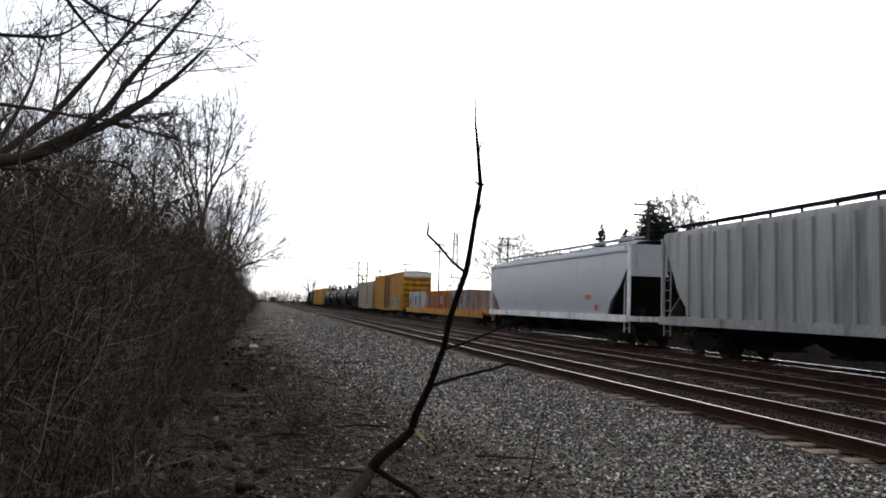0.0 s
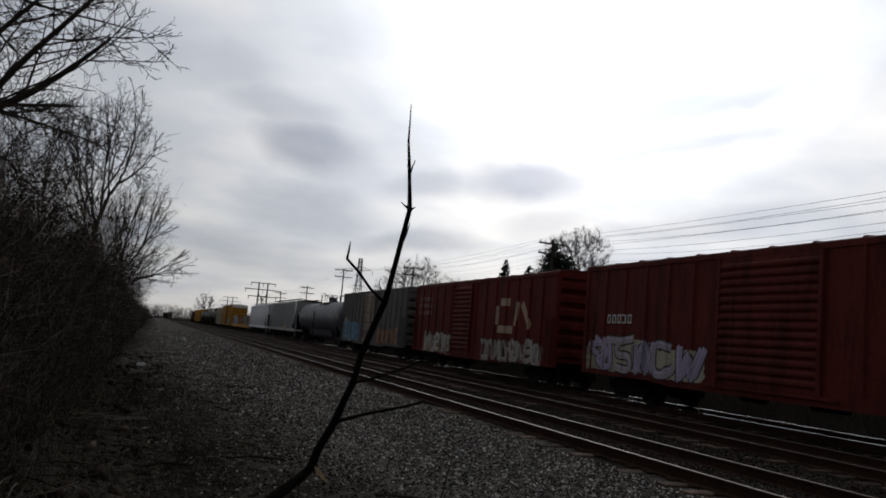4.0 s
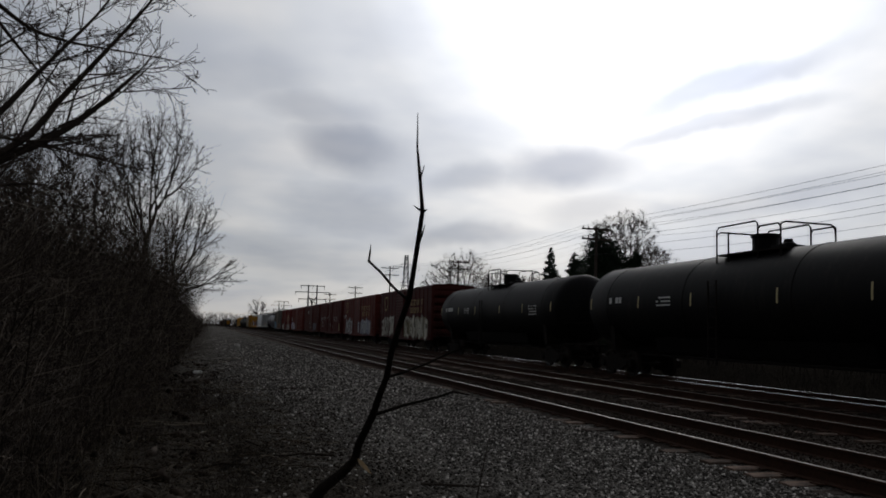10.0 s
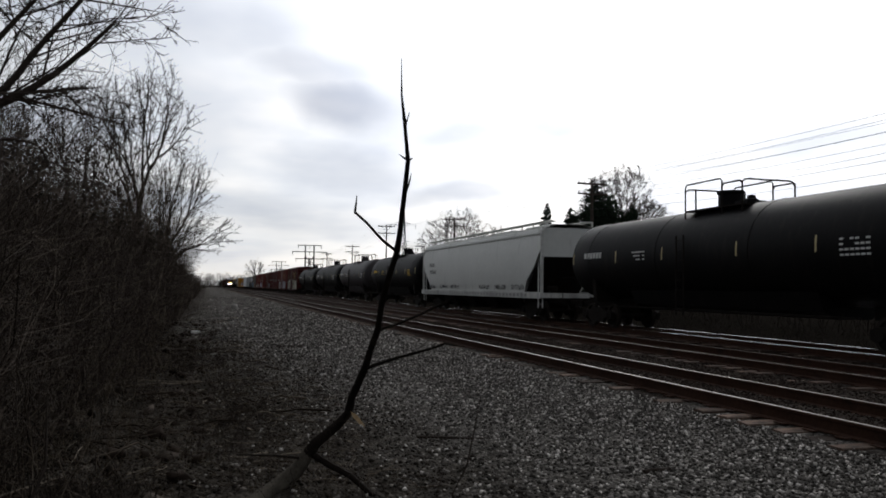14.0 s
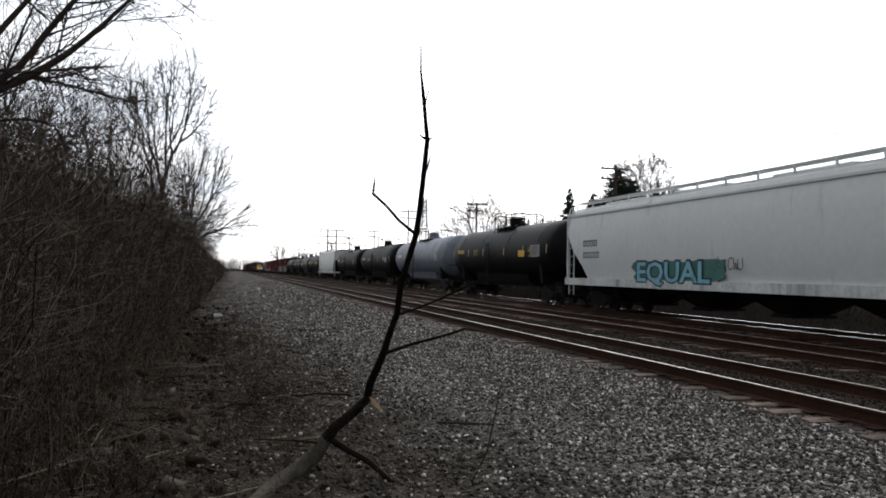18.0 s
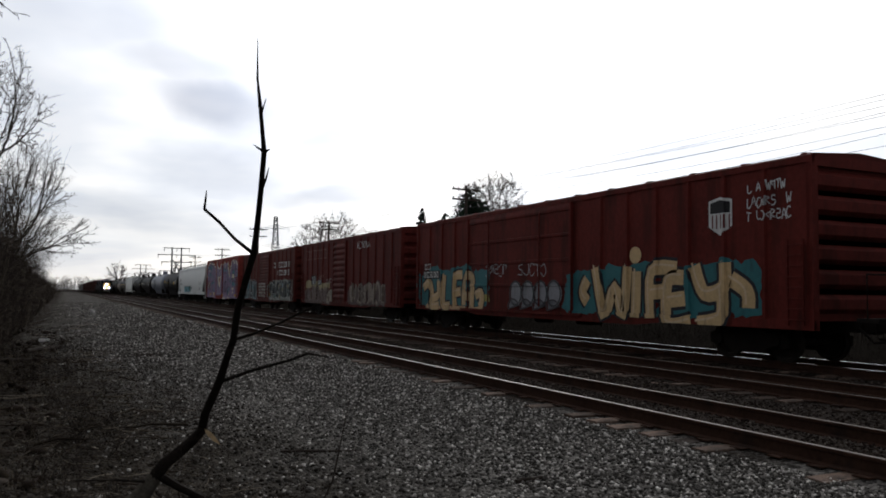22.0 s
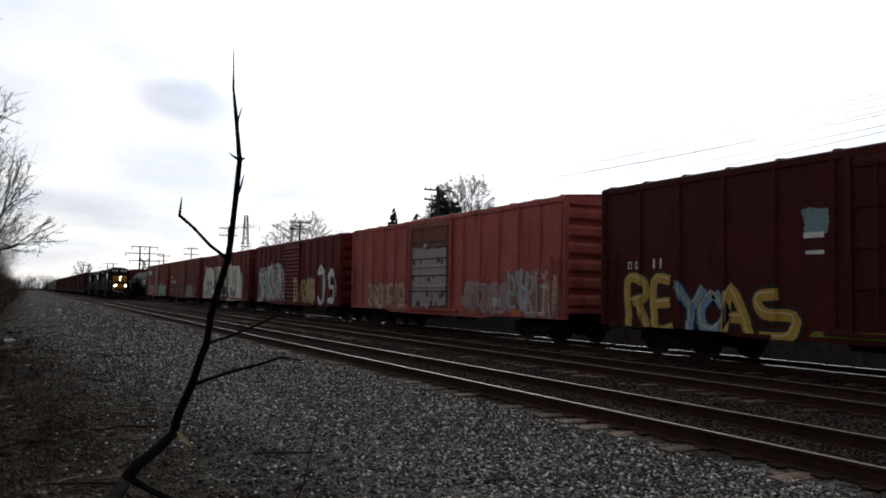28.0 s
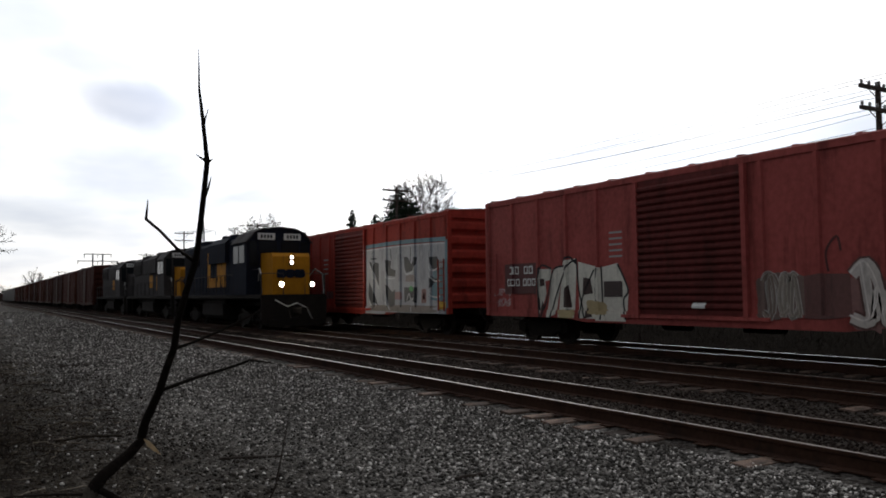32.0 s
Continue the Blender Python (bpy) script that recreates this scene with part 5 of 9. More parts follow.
graffiti(c, L, HALF, 11.5, 1.0, 5.0, 0.9, (0.22, 0.10, 0.05), None, (0.16, 0.07, 0.04), 13)
bars(c, "reporting_marks", WHITE, L, HALF, [(1.0 + i * 0.3, 2.35, 0.2, 0.3) for i in range(4)] + [(1.0 + i * 0.3, 1.95, 0.2, 0.3) for i in range(6)])
bars(c, "reflective_strip", YELLOWM, L, HALF, [(0.25, 1.1, 0.12, 1.0), (5.4, 1.1, 0.12, 0.8), (12.0, 1.1, 0.12, 0.6), (15.0, 1.1, 0.12, 0.6)])

c, L = boxcar(-37.5, -55.7, (0.12, 0.022, 0.018), "red boxcar with a large pale emblem and white graffiti", door=(0.36, 0.50), posts=16)
for p in ([(12.65, 3.48), (13.7, 3.46)], [(12.33, 3.3), (12.33, 2.45)], [(12.45, 2.24), (14.1, 2.22)], [(14.32, 2.4), (14.55, 3.46)], [(14.95, 3.4), (15.85, 2.35)]):
    shape(c, "emblem_bar", gpaint((0.40, 0.27, 0.18)), L, HALF, stroke(p, 0.34))
graffiti(c, L, HALF, 2.0, 0.85, 4.5, 1.0, (0.42, 0.39, 0.33), (0.05, 0.03, 0.03), (0.22, 0.10, 0.06), 21, 7)
graffiti(c, L, HALF, 10.7, 0.85, 6.4, 0.85, (0.33, 0.29, 0.26), (0.05, 0.02, 0.02), (0.15, 0.06, 0.05), 22, 8)
bars(c, "lettering_bars", gpaint((0.34, 0.26, 0.25)), L, HALF, [(0.8 + i * 0.33, 3.7 - r * 0.4, 0.13, 0.24) for r in range(3) for i in range(7)])

c, L = boxcar(-58.0, -76.6, (0.12, 0.030, 0.024), "brown-red boxcar with graffiti along its sill", posts=16)
graffiti(c, L, HALF, 0.3, 1.0, 6.5, 1.1, (0.35, 0.30, 0.42), (0.02, 0.02, 0.02), (0.45, 0.40, 0.30), 25)
bars(c, "reporting_marks", WHITE, L, HALF, [(1.5 + i * 0.32, 2.6, 0.22, 0.3) for i in range(5)])
c, L = boxcar(-79.0, -96.9, (0.075, 0.022, 0.018), "dark brown boxcar with small stencils", posts=15)
bars(c, "stencil_marks", WHITE, L, HALF, [(4.8 + i * 0.2, 3.75 - r * 0.14, 0.15, 0.08) for r in range(3) for i in range(4)] + [(0.8, 2.3, 0.16, 0.3), (1.2, 2.3, 0.16, 0.3), (3.5, 3.3, 0.3, 0.3)])
graffiti(c, L, HALF, 11.0, 1.05, 3.6, 0.9, (0.085, 0.07, 0.09), None, None, 27, 4)
scribble(c, L, HALF, 7.6, 1.3, 1.2, 1.0, (0.4, 0.36, 0.34), 28, 5)
c, L = boxcar(-98.5, -116.7, (0.075, 0.018, 0.017), "dark red boxcar with white numerals and small tags", posts=15, slats=0)
bars(c, "reporting_marks", WHITE, L, HALF, [(1.4 + i * 0.36, 2.45, 0.24, 0.32) for i in range(3)] + [(3.4 + i * 0.33, 2.45, 0.22, 0.32) for i in range(6)])
scribble(c, L, HALF, 1.4, 1.5, 1.6, 0.9, (0.5, 0.48, 0.46), 31, 8)
bars(c, "stencil_marks", WHITE, L, HALF, [(9.2, 3.1, 0.12, 0.2), (9.7, 2.9, 0.1, 0.12), (10.6, 3.2, 0.08, 0.3), (11.3, 2.7, 0.12, 0.15), (10.1, 1.6, 0.1, 0.3), (11.8, 1.2, 0.09, 0.5)] + [(7.0, 2.7, 0.6, 0.05), (7.0, 2.58, 0.6, 0.05), (7.0, 2.46, 0.6, 0.05), (8.1, 2.4, 0.06, 0.7), (12.4, 2.6, 0.3, 0.12), (12.9, 2.4, 0.2, 0.1)])
bars(c, "emblem_bars", gpaint((0.13, 0.075, 0.07)), L, HALF, [(13.0, 2.6, 1.1, 0.2), (13.0, 2.2, 1.1, 0.2), (14.4, 2.2, 0.9, 0.6)])
patches(c, "sill_stripe", STRIPM, L, HALF, [[(0.15, 1.1), (0.24, 1.1), (0.24, 1.9), (0.15, 1.9)], [(3.3, 1.6), (3.3, 1.7), (3.72, 1.7), (3.72, 1.2), (3.64, 1.2), (3.64, 1.6)], [(16.8, 1.1), (17.0, 1.1), (17.0, 1.9), (16.8, 1.9)]])


def shield(c, L, u, z, s, material):
    out = [(u, z), (u + s, z), (u + s, z - 0.65 * s), (u + s / 2, z - 1.15 * s), (u, z - 0.65 * s)]
    for a, b in zip(out, out[1:] + out[:1]):
        d = math.hypot(b[0] - a[0], b[1] - a[1])
        n = ((b[1] - a[1]) / d * 0.04, -(b[0] - a[0]) / d * 0.04)
        shape(c, "shield_outline", material, L, HALF, [[(a[0] + n[0], a[1] + n[1]), (b[0] + n[0], b[1] + n[1]), (b[0] - n[0], b[1] - n[1]), (a[0] - n[0], a[1] - n[1])]])


PALEYELLOW = mat("faded_yellow_lettering", (0.42, 0.32, 0.14), 0.7, 0, 0.3, 3)


def railway_name(c, L, u, z, material):
    """Two lines of large lettering, kept as plain bars."""
    bars(c, "lettering_bars", material, L, HALF, [(u + d, z, 0.09 if i in (1, 7) else 0.30, 0.40) for i, d in enumerate((0.0, 1.05, 1.32, 1.9, 2.34, 2.95, 3.4, 4.15, 4.42))]
         + [(u + d, z - 0.58, 0.28, 0.38) for d in (0.95, 1.42, 1.95, 2.35, 2.95, 3.38, 4.15)])


c, L = boxcar(-118.6, -136.7, (0.11, 0.030, 0.024), "brown-red boxcar with a shield outline and white graffiti", posts=16, door=(0.385, 0.585))
shield(c, L, 1.7, 4.2, 1.1, PALEYELLOW)
railway_name(c, L, 10.6, 3.3, PALEYELLOW)
graffiti(c, L, HALF, 1.6, 0.95, 4.3, 1.4, (0.36, 0.36, 0.37), (0.04, 0.03, 0.03), (0.20, 0.12, 0.11), 41, 6)
graffiti(c, L, HALF, 9.8, 0.95, 6.0, 1.3, (0.38, 0.38, 0.40), (0.02, 0.03, 0.08), (0.10, 0.12, 0.22), 42, 8)
bars(c, "reporting_marks", WHITE, L, HALF, [(0.4 + i * 0.4, 2.55, 0.25, 0.32) for i in range(4)])
c, L = boxcar(-139.1, -156.5, (0.065, 0.020, 0.018), "dark brown boxcar with a shield outline and pale graffiti", posts=16, door=(0.36, 0.52))
shield(c, L, 1.7, 4.2, 1.1, PALEYELLOW)
railway_name(c, L, 10.2, 3.35, PALEYELLOW)
graffiti(c, L, HALF, 1.0, 0.95, 4.4, 1.5, (0.45, 0.43, 0.37), (0.03, 0.03, 0.03), (0.13, 0.08, 0.06), 45, 6)
graffiti(c, L, HALF, 9.2, 0.95, 7.0, 1.5, (0.45, 0.43, 0.36), (0.03, 0.03, 0.03), (0.20, 0.17, 0.10), 46, 8)

K = (0.014, 0.014, 0.016)
tank_car(-157.8, -178.2, K, "black tank car with railed top platform")
tank_car(-179.6, -200.2, K, "black tank car with railed top platform")
tank_car(-200.7, -217.8, (0.05, 0.045, 0.047), "dusty dark gray tank car")
c, L = tank_car(-219.3, -238.0, K, "black tank car with a yellow placard", "yellow")
shape(c, "placard", YELLOWM, L, 1.565, [[(8.6, 3.2), (9.3, 3.2), (9.3, 2.75), (8.6, 2.75)]])
c, L = hopper(-239.0, -260.2, (0.60, 0.61, 0.585), "off-white covered hopper with scribbled lower sides", band=(0.50, 0.50, 0.48))
for i, u in enumerate((1.8, 4.6, 7.0, 12.5, 15.0, 17.5)):
    scribble(c, L, 1.605, u, 1.45, 1.7, 0.26, (0.05, 0.05, 0.055), 50 + i, 10)
bars(c, "sill_scrawl", GRAYM, L, 1.625, [(0.8 + i * 0.5, 1.1, 0.3, 0.16) for i in range(38)])
bars(c, "reporting_marks", DARKM, L, 1.60, [(2.0 + i * 0.3, 2.9, 0.2, 0.22) for i in range(4)] + [(2.0 + i * 0.27, 2.4, 0.18, 0.24) for i in range(6)])
c, L = tank_car(-262.4, -282.4, K, "black tank car with white stencilled data")
tank_car(-284.3, -303.6, K, "black tank car with white numerals")
tank_car(-304.5, -323.6, (0.17, 0.185, 0.22), "blue-gray tank car with faded stencils", "white", gloss=0.45)
c, L = tank_car(-324.4, -343.4, K, "black tank car with a yellow placard and panel", "yellow")
shape(c, "placard", YELLOWM, L, 1.565, [[(13.75, 2.72), (14.7, 2.72), (14.7, 2.38), (13.75, 2.38)]])
shape(c, "data_panel", GRAYM, L, 1.565, [[(15.5, 2.95), (16.8, 2.95), (16.8, 2.35), (15.5, 2.35)]])
bars(c, "panel_text", DARKM, L, 1.57, [(15.6 + (r % 2) * 0.1, 2.84 - r * 0.1, 1.0 - (r % 3) * 0.15, 0.035) for r in range(5)])
c, L = hopper(-344.5, -367.7, (0.62, 0.635, 0.62), "pale gray covered hopper with blue graffiti", band=(0.58, 0.60, 0.58))
rng = random.Random(7)
shape(c, "graffiti_cloud", gpaint((0.05, 0.16, 0.14)), L, 1.605, [blob(6.2, 1.0, 6.0, 1.1, rng)])
word(c, "EQUAL", gpaint((0.02, 0.04, 0.05)), L, 1.62, 6.6, 1.08, 4.9, 1.0, 0.0, 0.07)
word(c, "EQUAL", gpaint((0.20, 0.48, 0.58)), L, 1.63, 6.7, 1.14, 4.7, 0.86, 0.0, 0.02)
bars(c, "reporting_marks", DARKM, L, 1.60, [(1.9 + i * 0.35, 2.7, 0.24, 0.26) for i in range(4)] + [(1.9 + i * 0.32, 2.2, 0.22, 0.26) for i in range(5)])
scribble(c, L, 1.605, 11.5, 1.7, 1.6, 0.45, (0.06, 0.06, 0.06), 61, 6)
scribble(c, L, 1.605, 19.0, 1.6, 1.0, 1.2, (0.08, 0.07, 0.07), 62, 5)

# car covered end to end by a mural
MAUVE, TEAL, CREAM, INK = (0.235, 0.165, 0.27), (0.085, 0.20, 0.26), (0.68, 0.60, 0.44), (0.022, 0.018, 0.04)
c, L = boxcar(-369.1, -386.8, (0.26, 0.06, 0.05), "red boxcar covered by a purple, teal and cream graffiti mural", posts=15, door=(0.36, 0.545), eave=4.75)


MURAL_GROUND = [[(-0.71, 2.23), (0.25, 2.92), (-0.09, 3.64), (0.83, 4.42), (2.30, 4.64), (3.91, 4.50), (4.54, 4.14), (5.72, 3.75), (6.18, 2.13), (5.97, 0.73), (-0.51, 0.72)], [(6.49, 4.51), (7.13, 3.99), (8.41, 3.84), (9.05, 4.21), (9.92, 4.03), (9.92, 1.11), (6.52, 0.98)], [(9.99, 3.97), (10.41, 4.29), (11.35, 4.29), (12.50, 4.34), (13.21, 2.93), (14.27, 4.42), (15.16, 4.43), (16.09, 4.46), (16.47, 4.41), (17.36, 4.03), (17.41, 0.68), (9.99, 0.58)]]
MURAL_EDGE = [([(-0.55, 2.22), (0.40, 2.98), (-0.25, 3.65), (0.99, 4.34), (2.30, 4.55), (3.52, 4.28), (4.41, 4.37), (5.61, 3.75), (5.96, 2.19), (6.32, 4.41)], 0.13), ([(6.60, 4.50), (7.43, 3.91), (8.59, 3.82), (9.05, 4.21), (9.92, 4.08), (10.50, 4.33), (11.20, 4.31)], 0.13), ([(12.50, 4.36), (13.22, 3.00), (13.72, 3.43), (14.32, 4.41)], 0.26), ([(15.11, 4.44), (15.68, 4.16), (16.09, 4.43)], 0.20), ([(16.52, 4.41), (16.92, 4.05), (17.40, 3.84), (17.42, 2.49)], 0.16), ([(8.56, 3.77), (8.60, 2.96)], 0.10)]
MURAL_CREAM = [[(7.44, 2.90), (9.05, 3.02), (8.96, 2.41), (8.41, 1.72), (8.03, 2.11), (7.44, 2.40)], [(14.71, 2.77), (14.87, 3.05), (15.36, 3.14), (15.82, 2.99), (16.01, 2.78), (15.35, 2.65)], [(4.08, 1.41), (4.57, 1.36), (4.34, 0.67)], [(12.88, 1.14), (13.14, 1.46), (13.39, 1.15)], [(9.84, 0.81), (11.34, 0.81), (11.26, 0.57), (9.75, 0.55)], [(12.54, 0.86), (13.70, 0.86), (13.63, 0.64), (12.48, 0.63)], [(1.30, 3.70), (2.03, 3.79), (1.81, 3.54)], [(10.89, 4.04), (11.27, 4.25), (11.27, 3.76), (10.97, 3.59)], [(14.78, 1.77), (15.50, 1.85), (15.44, 1.65), (14.75, 1.56)], [(14.78, 1.44), (15.23, 1.46), (15.23, 1.28), (14.78, 1.25)]]
MURAL_HEART = [[(7.84, 2.77), (8.78, 2.84), (8.51, 2.37), (8.09, 2.41)]]
MURAL_TEAL = [([(0.23, 3.62), (1.15, 4.05), (2.17, 3.92), (2.46, 3.50), (1.46, 3.15), (0.88, 2.48)], 0.25), ([(2.61, 2.84), (2.86, 4.26), (3.93, 3.04), (4.56, 2.52)], 0.22), ([(2.89, 2.18), (3.94, 2.35), (4.80, 2.40), (4.69, 1.91)], 0.25), ([(14.71, 3.06), (15.26, 3.31), (15.87, 3.22), (16.16, 2.93)], 0.34), ([(14.79, 2.02), (15.24, 2.19), (15.91, 2.16)], 0.36), ([(12.55, 1.22), (13.01, 1.72), (13.58, 1.73), (13.70, 1.20)], 0.34), ([(10.97, 3.42), (11.50, 3.55), (11.86, 3.40)], 0.25), ([(10.09, 3.56), (10.73, 3.68)], 0.30), ([(16.82, 3.10), (17.45, 3.00)], 0.35), ([(13.15, 3.52), (12.35, 2.79), (12.00, 2.62)], 0.12), ([(4.07, 1.85), (4.40, 1.42), (4.81, 1.78)], 0.20)]
MURAL_TEAL_PATCH = [[(12.00, 2.76), (12.35, 2.93), (12.62, 2.64), (12.35, 2.49)], [(13.71, 2.55), (13.95, 2.63), (14.25, 2.32), (14.01, 2.15)], [(16.05, 2.23), (17.40, 2.26), (17.39, 1.84), (16.29, 1.92)]]
MURAL_INK_A = [[(12.40, 2.00), (12.29, 2.21), (11.99, 2.36), (11.55, 2.45), (11.07, 2.43), (10.67, 2.31), (10.46, 2.10), (10.49, 1.88), (10.78, 1.70), (11.21, 1.59), (11.68, 1.58), (12.09, 1.69), (12.35, 1.86)], [(11.97, 2.17), (11.77, 2.26), (11.51, 2.31), (11.24, 2.30), (10.99, 2.22), (10.87, 2.11), (10.87, 1.98), (11.02, 1.86), (11.25, 1.79), (11.54, 1.77), (11.80, 1.82), (11.97, 1.91), (12.04, 2.03)], [(9.99, 2.80), (10.57, 3.17), (11.79, 3.82), (12.36, 3.53), (12.38, 3.07), (11.67, 2.90)], [(13.15, 2.22), (12.62, 2.69), (12.00, 2.81)], [(14.54, 2.93), (15.04, 3.45), (15.77, 3.49), (16.21, 3.10), (16.24, 2.77)], [(14.59, 2.67), (15.35, 2.44), (16.44, 2.76), (17.44, 2.79)], [(14.75, 1.85), (14.92, 2.30), (15.76, 2.37), (17.44, 2.36)]]
MURAL_INK_B = [[(15.90, 2.00), (16.05, 1.61), (16.16, 1.30)], [(15.78, 3.99), (16.46, 3.83), (16.73, 3.50), (17.46, 3.51)], [(16.09, 4.43), (16.22, 3.86), (16.82, 3.25), (17.45, 3.18)], [(14.38, 3.72), (14.94, 4.00), (15.07, 4.25)], [(13.89, 2.44), (14.36, 2.60), (14.92, 2.51)], [(2.61, 2.97), (2.58, 4.42), (3.78, 4.45), (4.18, 3.04), (4.87, 2.37)], [(0.27, 1.93), (2.07, 1.66), (3.16, 2.43), (4.97, 2.33)], [(0.39, 3.44), (1.29, 4.18), (2.59, 3.96), (2.88, 3.22)], [(5.74, 2.14), (5.99, 3.76)], [(6.92, 3.15), (7.50, 2.12), (7.98, 1.32)], [(7.13, 3.00), (8.87, 3.70), (9.83, 3.73)]]
MURAL_INK_C = [[(12.51, 1.18), (13.01, 1.82), (13.62, 1.84), (13.74, 1.16)], [(12.77, 1.14), (13.14, 1.55), (13.49, 1.16)], [(7.44, 2.92), (9.09, 3.04), (9.00, 2.39), (8.41, 1.69), (7.98, 2.09), (7.44, 2.36), (7.44, 2.92)], [(14.68, 2.75), (14.87, 3.07), (15.36, 3.16), (15.85, 3.01), (16.04, 2.76), (15.35, 2.64), (14.68, 2.75)], [(12.50, 4.34), (13.23, 2.89), (14.32, 4.39)], [(13.15, 2.84), (13.02, 2.22), (12.35, 1.77)], [(10.41, 3.08), (11.20, 3.33), (11.93, 3.19)], [(17.44, 2.49), (16.99, 2.58), (16.44, 2.41)], [(15.27, 4.37), (15.47, 3.90), (15.05, 3.66)], [(4.93, 1.30), (4.20, 1.48), (3.70, 0.90)], [(9.99, 1.37), (10.57, 1.53), (11.19, 1.39), (12.34, 1.63)]]
H1 = HALF + 0.045
shape(c, "mural_ground", gpaint(MAUVE), L, H1, MURAL_GROUND)
for q in [stroke(p, w) for p, w in MURAL_TEAL] + [[p] for p in MURAL_TEAL_PATCH]:
    shape(c, "mural_accent", gpaint(TEAL), L, H1 + 0.005, q)
for q in [stroke(p, w) for p, w in MURAL_EDGE] + [[p] for p in MURAL_CREAM]:
    shape(c, "mural_edge", gpaint(CREAM), L, H1 + 0.010, q)
shape(c, "mural_heart", gpaint((0.24, 0.05, 0.045)), L, H1 + 0.015, MURAL_HEART)
for i, p in enumerate(MURAL_INK_A + MURAL_INK_B + MURAL_INK_C):
    shape(c, "mural_line", gpaint(INK), L, H1 + 0.020 + 0.0006 * i, stroke(p, 0.07))
bars(c, "number_panel", gpaint((0.13, 0.03, 0.03)), L, HALF + 0.075, [(0.7, 1.75, 1.7, 0.8)])
bars(c, "reporting_marks", WHITE, L, HALF + 0.082, [(0.9 + i * 0.36, 2.2, 0.22, 0.24) for i in range(4)] + [(0.85 + i * 0.26, 1.82, 0.18, 0.24) for i in range(6)])
bars(c, "orange_marker", YELLOWM, L, HALF + 0.075, [(0.15, 1.05, 0.35, 0.22), (4.9, 1.05, 0.4, 0.22), (2.4, 1.05, 0.5, 0.2), (9.7, 1.0, 0.5, 0.2), (16.2, 1.0, 0.7, 0.2)])

c, L = boxcar(-389.1, -406.9, (0.105, 0.028, 0.022), "brown-red boxcar with a shield outline, white lettering and dense graffiti", posts=16, door=(0.385, 0.57))
shield(c, L, 1.6, 4.05, 1.05, PALEYELLOW)
railway_name(c, L, 11.75, 3.3, WHITE)
graffiti(c, L, HALF, 1.0, 0.95, 4.8, 1.5, (0.030, 0.034, 0.036), (0.42, 0.43, 0.42), (0.10, 0.20, 0.23), 71, 8)
bars(c, "worn_patch", gpaint((0.30, 0.27, 0.23)), L, HALF + 0.05, [(6.7 + 0.85 * (i % 3) + 0.1 * (i % 2), 1.05 + 0.24 * (i // 3), 0.72, 0.17) for i in range(15)])
shape(c, "sprayed_ground", gpaint((0.24, 0.25, 0.21)), L, HALF, [[(9.9, 0.85), (9.9, 2.0), (10.6, 2.3), (11.6, 2.15), (12.4, 2.4), (14.0, 2.3), (15.2, 2.45), (16.4, 2.25), (17.3, 2.4), (17.4, 0.85)]])
patches(c, "sprayed_patch", gpaint((0.22, 0.30, 0.40)), L, HALF, [blob(10.4, 1.2, 0.9, 0.8, random.Random(76)), blob(13.9, 1.3, 0.9, 0.9, random.Random(77)), blob(14.9, 1.2, 0.7, 0.8, random.Random(78))], 0.002)
graffiti(c, L, HALF + 0.004, 10.2, 0.9, 7.0, 0.9, (0.36, 0.37, 0.34), (0.05, 0.055, 0.05), None, 74, 13)
graffiti(c, L, HALF + 0.016, 10.4, 1.2, 6.6, 1.05, (0.030, 0.034, 0.034), (0.33, 0.36, 0.34), None, 73, 9)
rr = random.Random(79)
for k in range(26):
    shape(c, "spray_fleck", gpaint(rr.choice(((0.40, 0.40, 0.37), (0.05, 0.06, 0.055), (0.10, 0.20, 0.20), (0.28, 0.22, 0.10), (0.045, 0.03, 0.028)))), L, HALF, [blob(rr.uniform(9.9, 16.9), rr.uniform(0.9, 2.0), rr.uniform(0.1, 0.4), rr.uniform(0.08, 0.32), rr, 44, 0.14)], 0.034 + 0.0006 * k)
bars(c, "green_patch", gpaint((0.10, 0.42, 0.12)), L, HALF + 0.02, [(15.7, 1.95, 0.4, 0.22)])
bars(c, "number_panel", DARKM, L, HALF, [(0.9, 2.2, 2.2, 0.75)])
bars(c, "reporting_marks", WHITE, L, HALF + 0.01, [(1.1 + i * 0.45, 2.6, 0.25, 0.25) for i in range(4)])

c, L = boxcar(-408.8, -426.5, (0.105, 0.024, 0.020), "dark red boxcar with buff faded graffiti", posts=16, door=(0.40, 0.53), slats=10)
shape(c, "buff_band", gpaint((0.34, 0.28, 0.15)), L, HALF, [[(1.0, 1.72), (1.05, 2.15), (1.7, 2.3), (2.6, 2.12), (3.6, 2.2), (5.0, 2.05), (6.2, 2.1), (6.3, 1.75), (4.4, 1.62), (2.4, 1.78)]], 0.002)
graffiti(c, L, HALF, 0.9, 0.9, 5.0, 0.85, (0.10, 0.060, 0.048), (0.20, 0.15, 0.125), (0.075, 0.042, 0.034), 81, 6)
graffiti(c, L, HALF + 0.006, 5.8, 0.9, 1.25, 0.8, (0.26, 0.22, 0.17), (0.12, 0.08, 0.06), None, 84, 2)
scribble(c, L, HALF, 3.4, 2.2, 1.6, 0.42, (0.30, 0.15, 0.13), 85, 4)
scribble(c, L, HALF, 5.6, 2.05, 1.2, 0.35, (0.42, 0.38, 0.36), 86, 4)
bars(c, "number_panel", DARKM, L, HALF + 0.004, [(2.45, 1.98, 0.85, 0.58), (3.7, 1.95, 0.85, 0.32)])
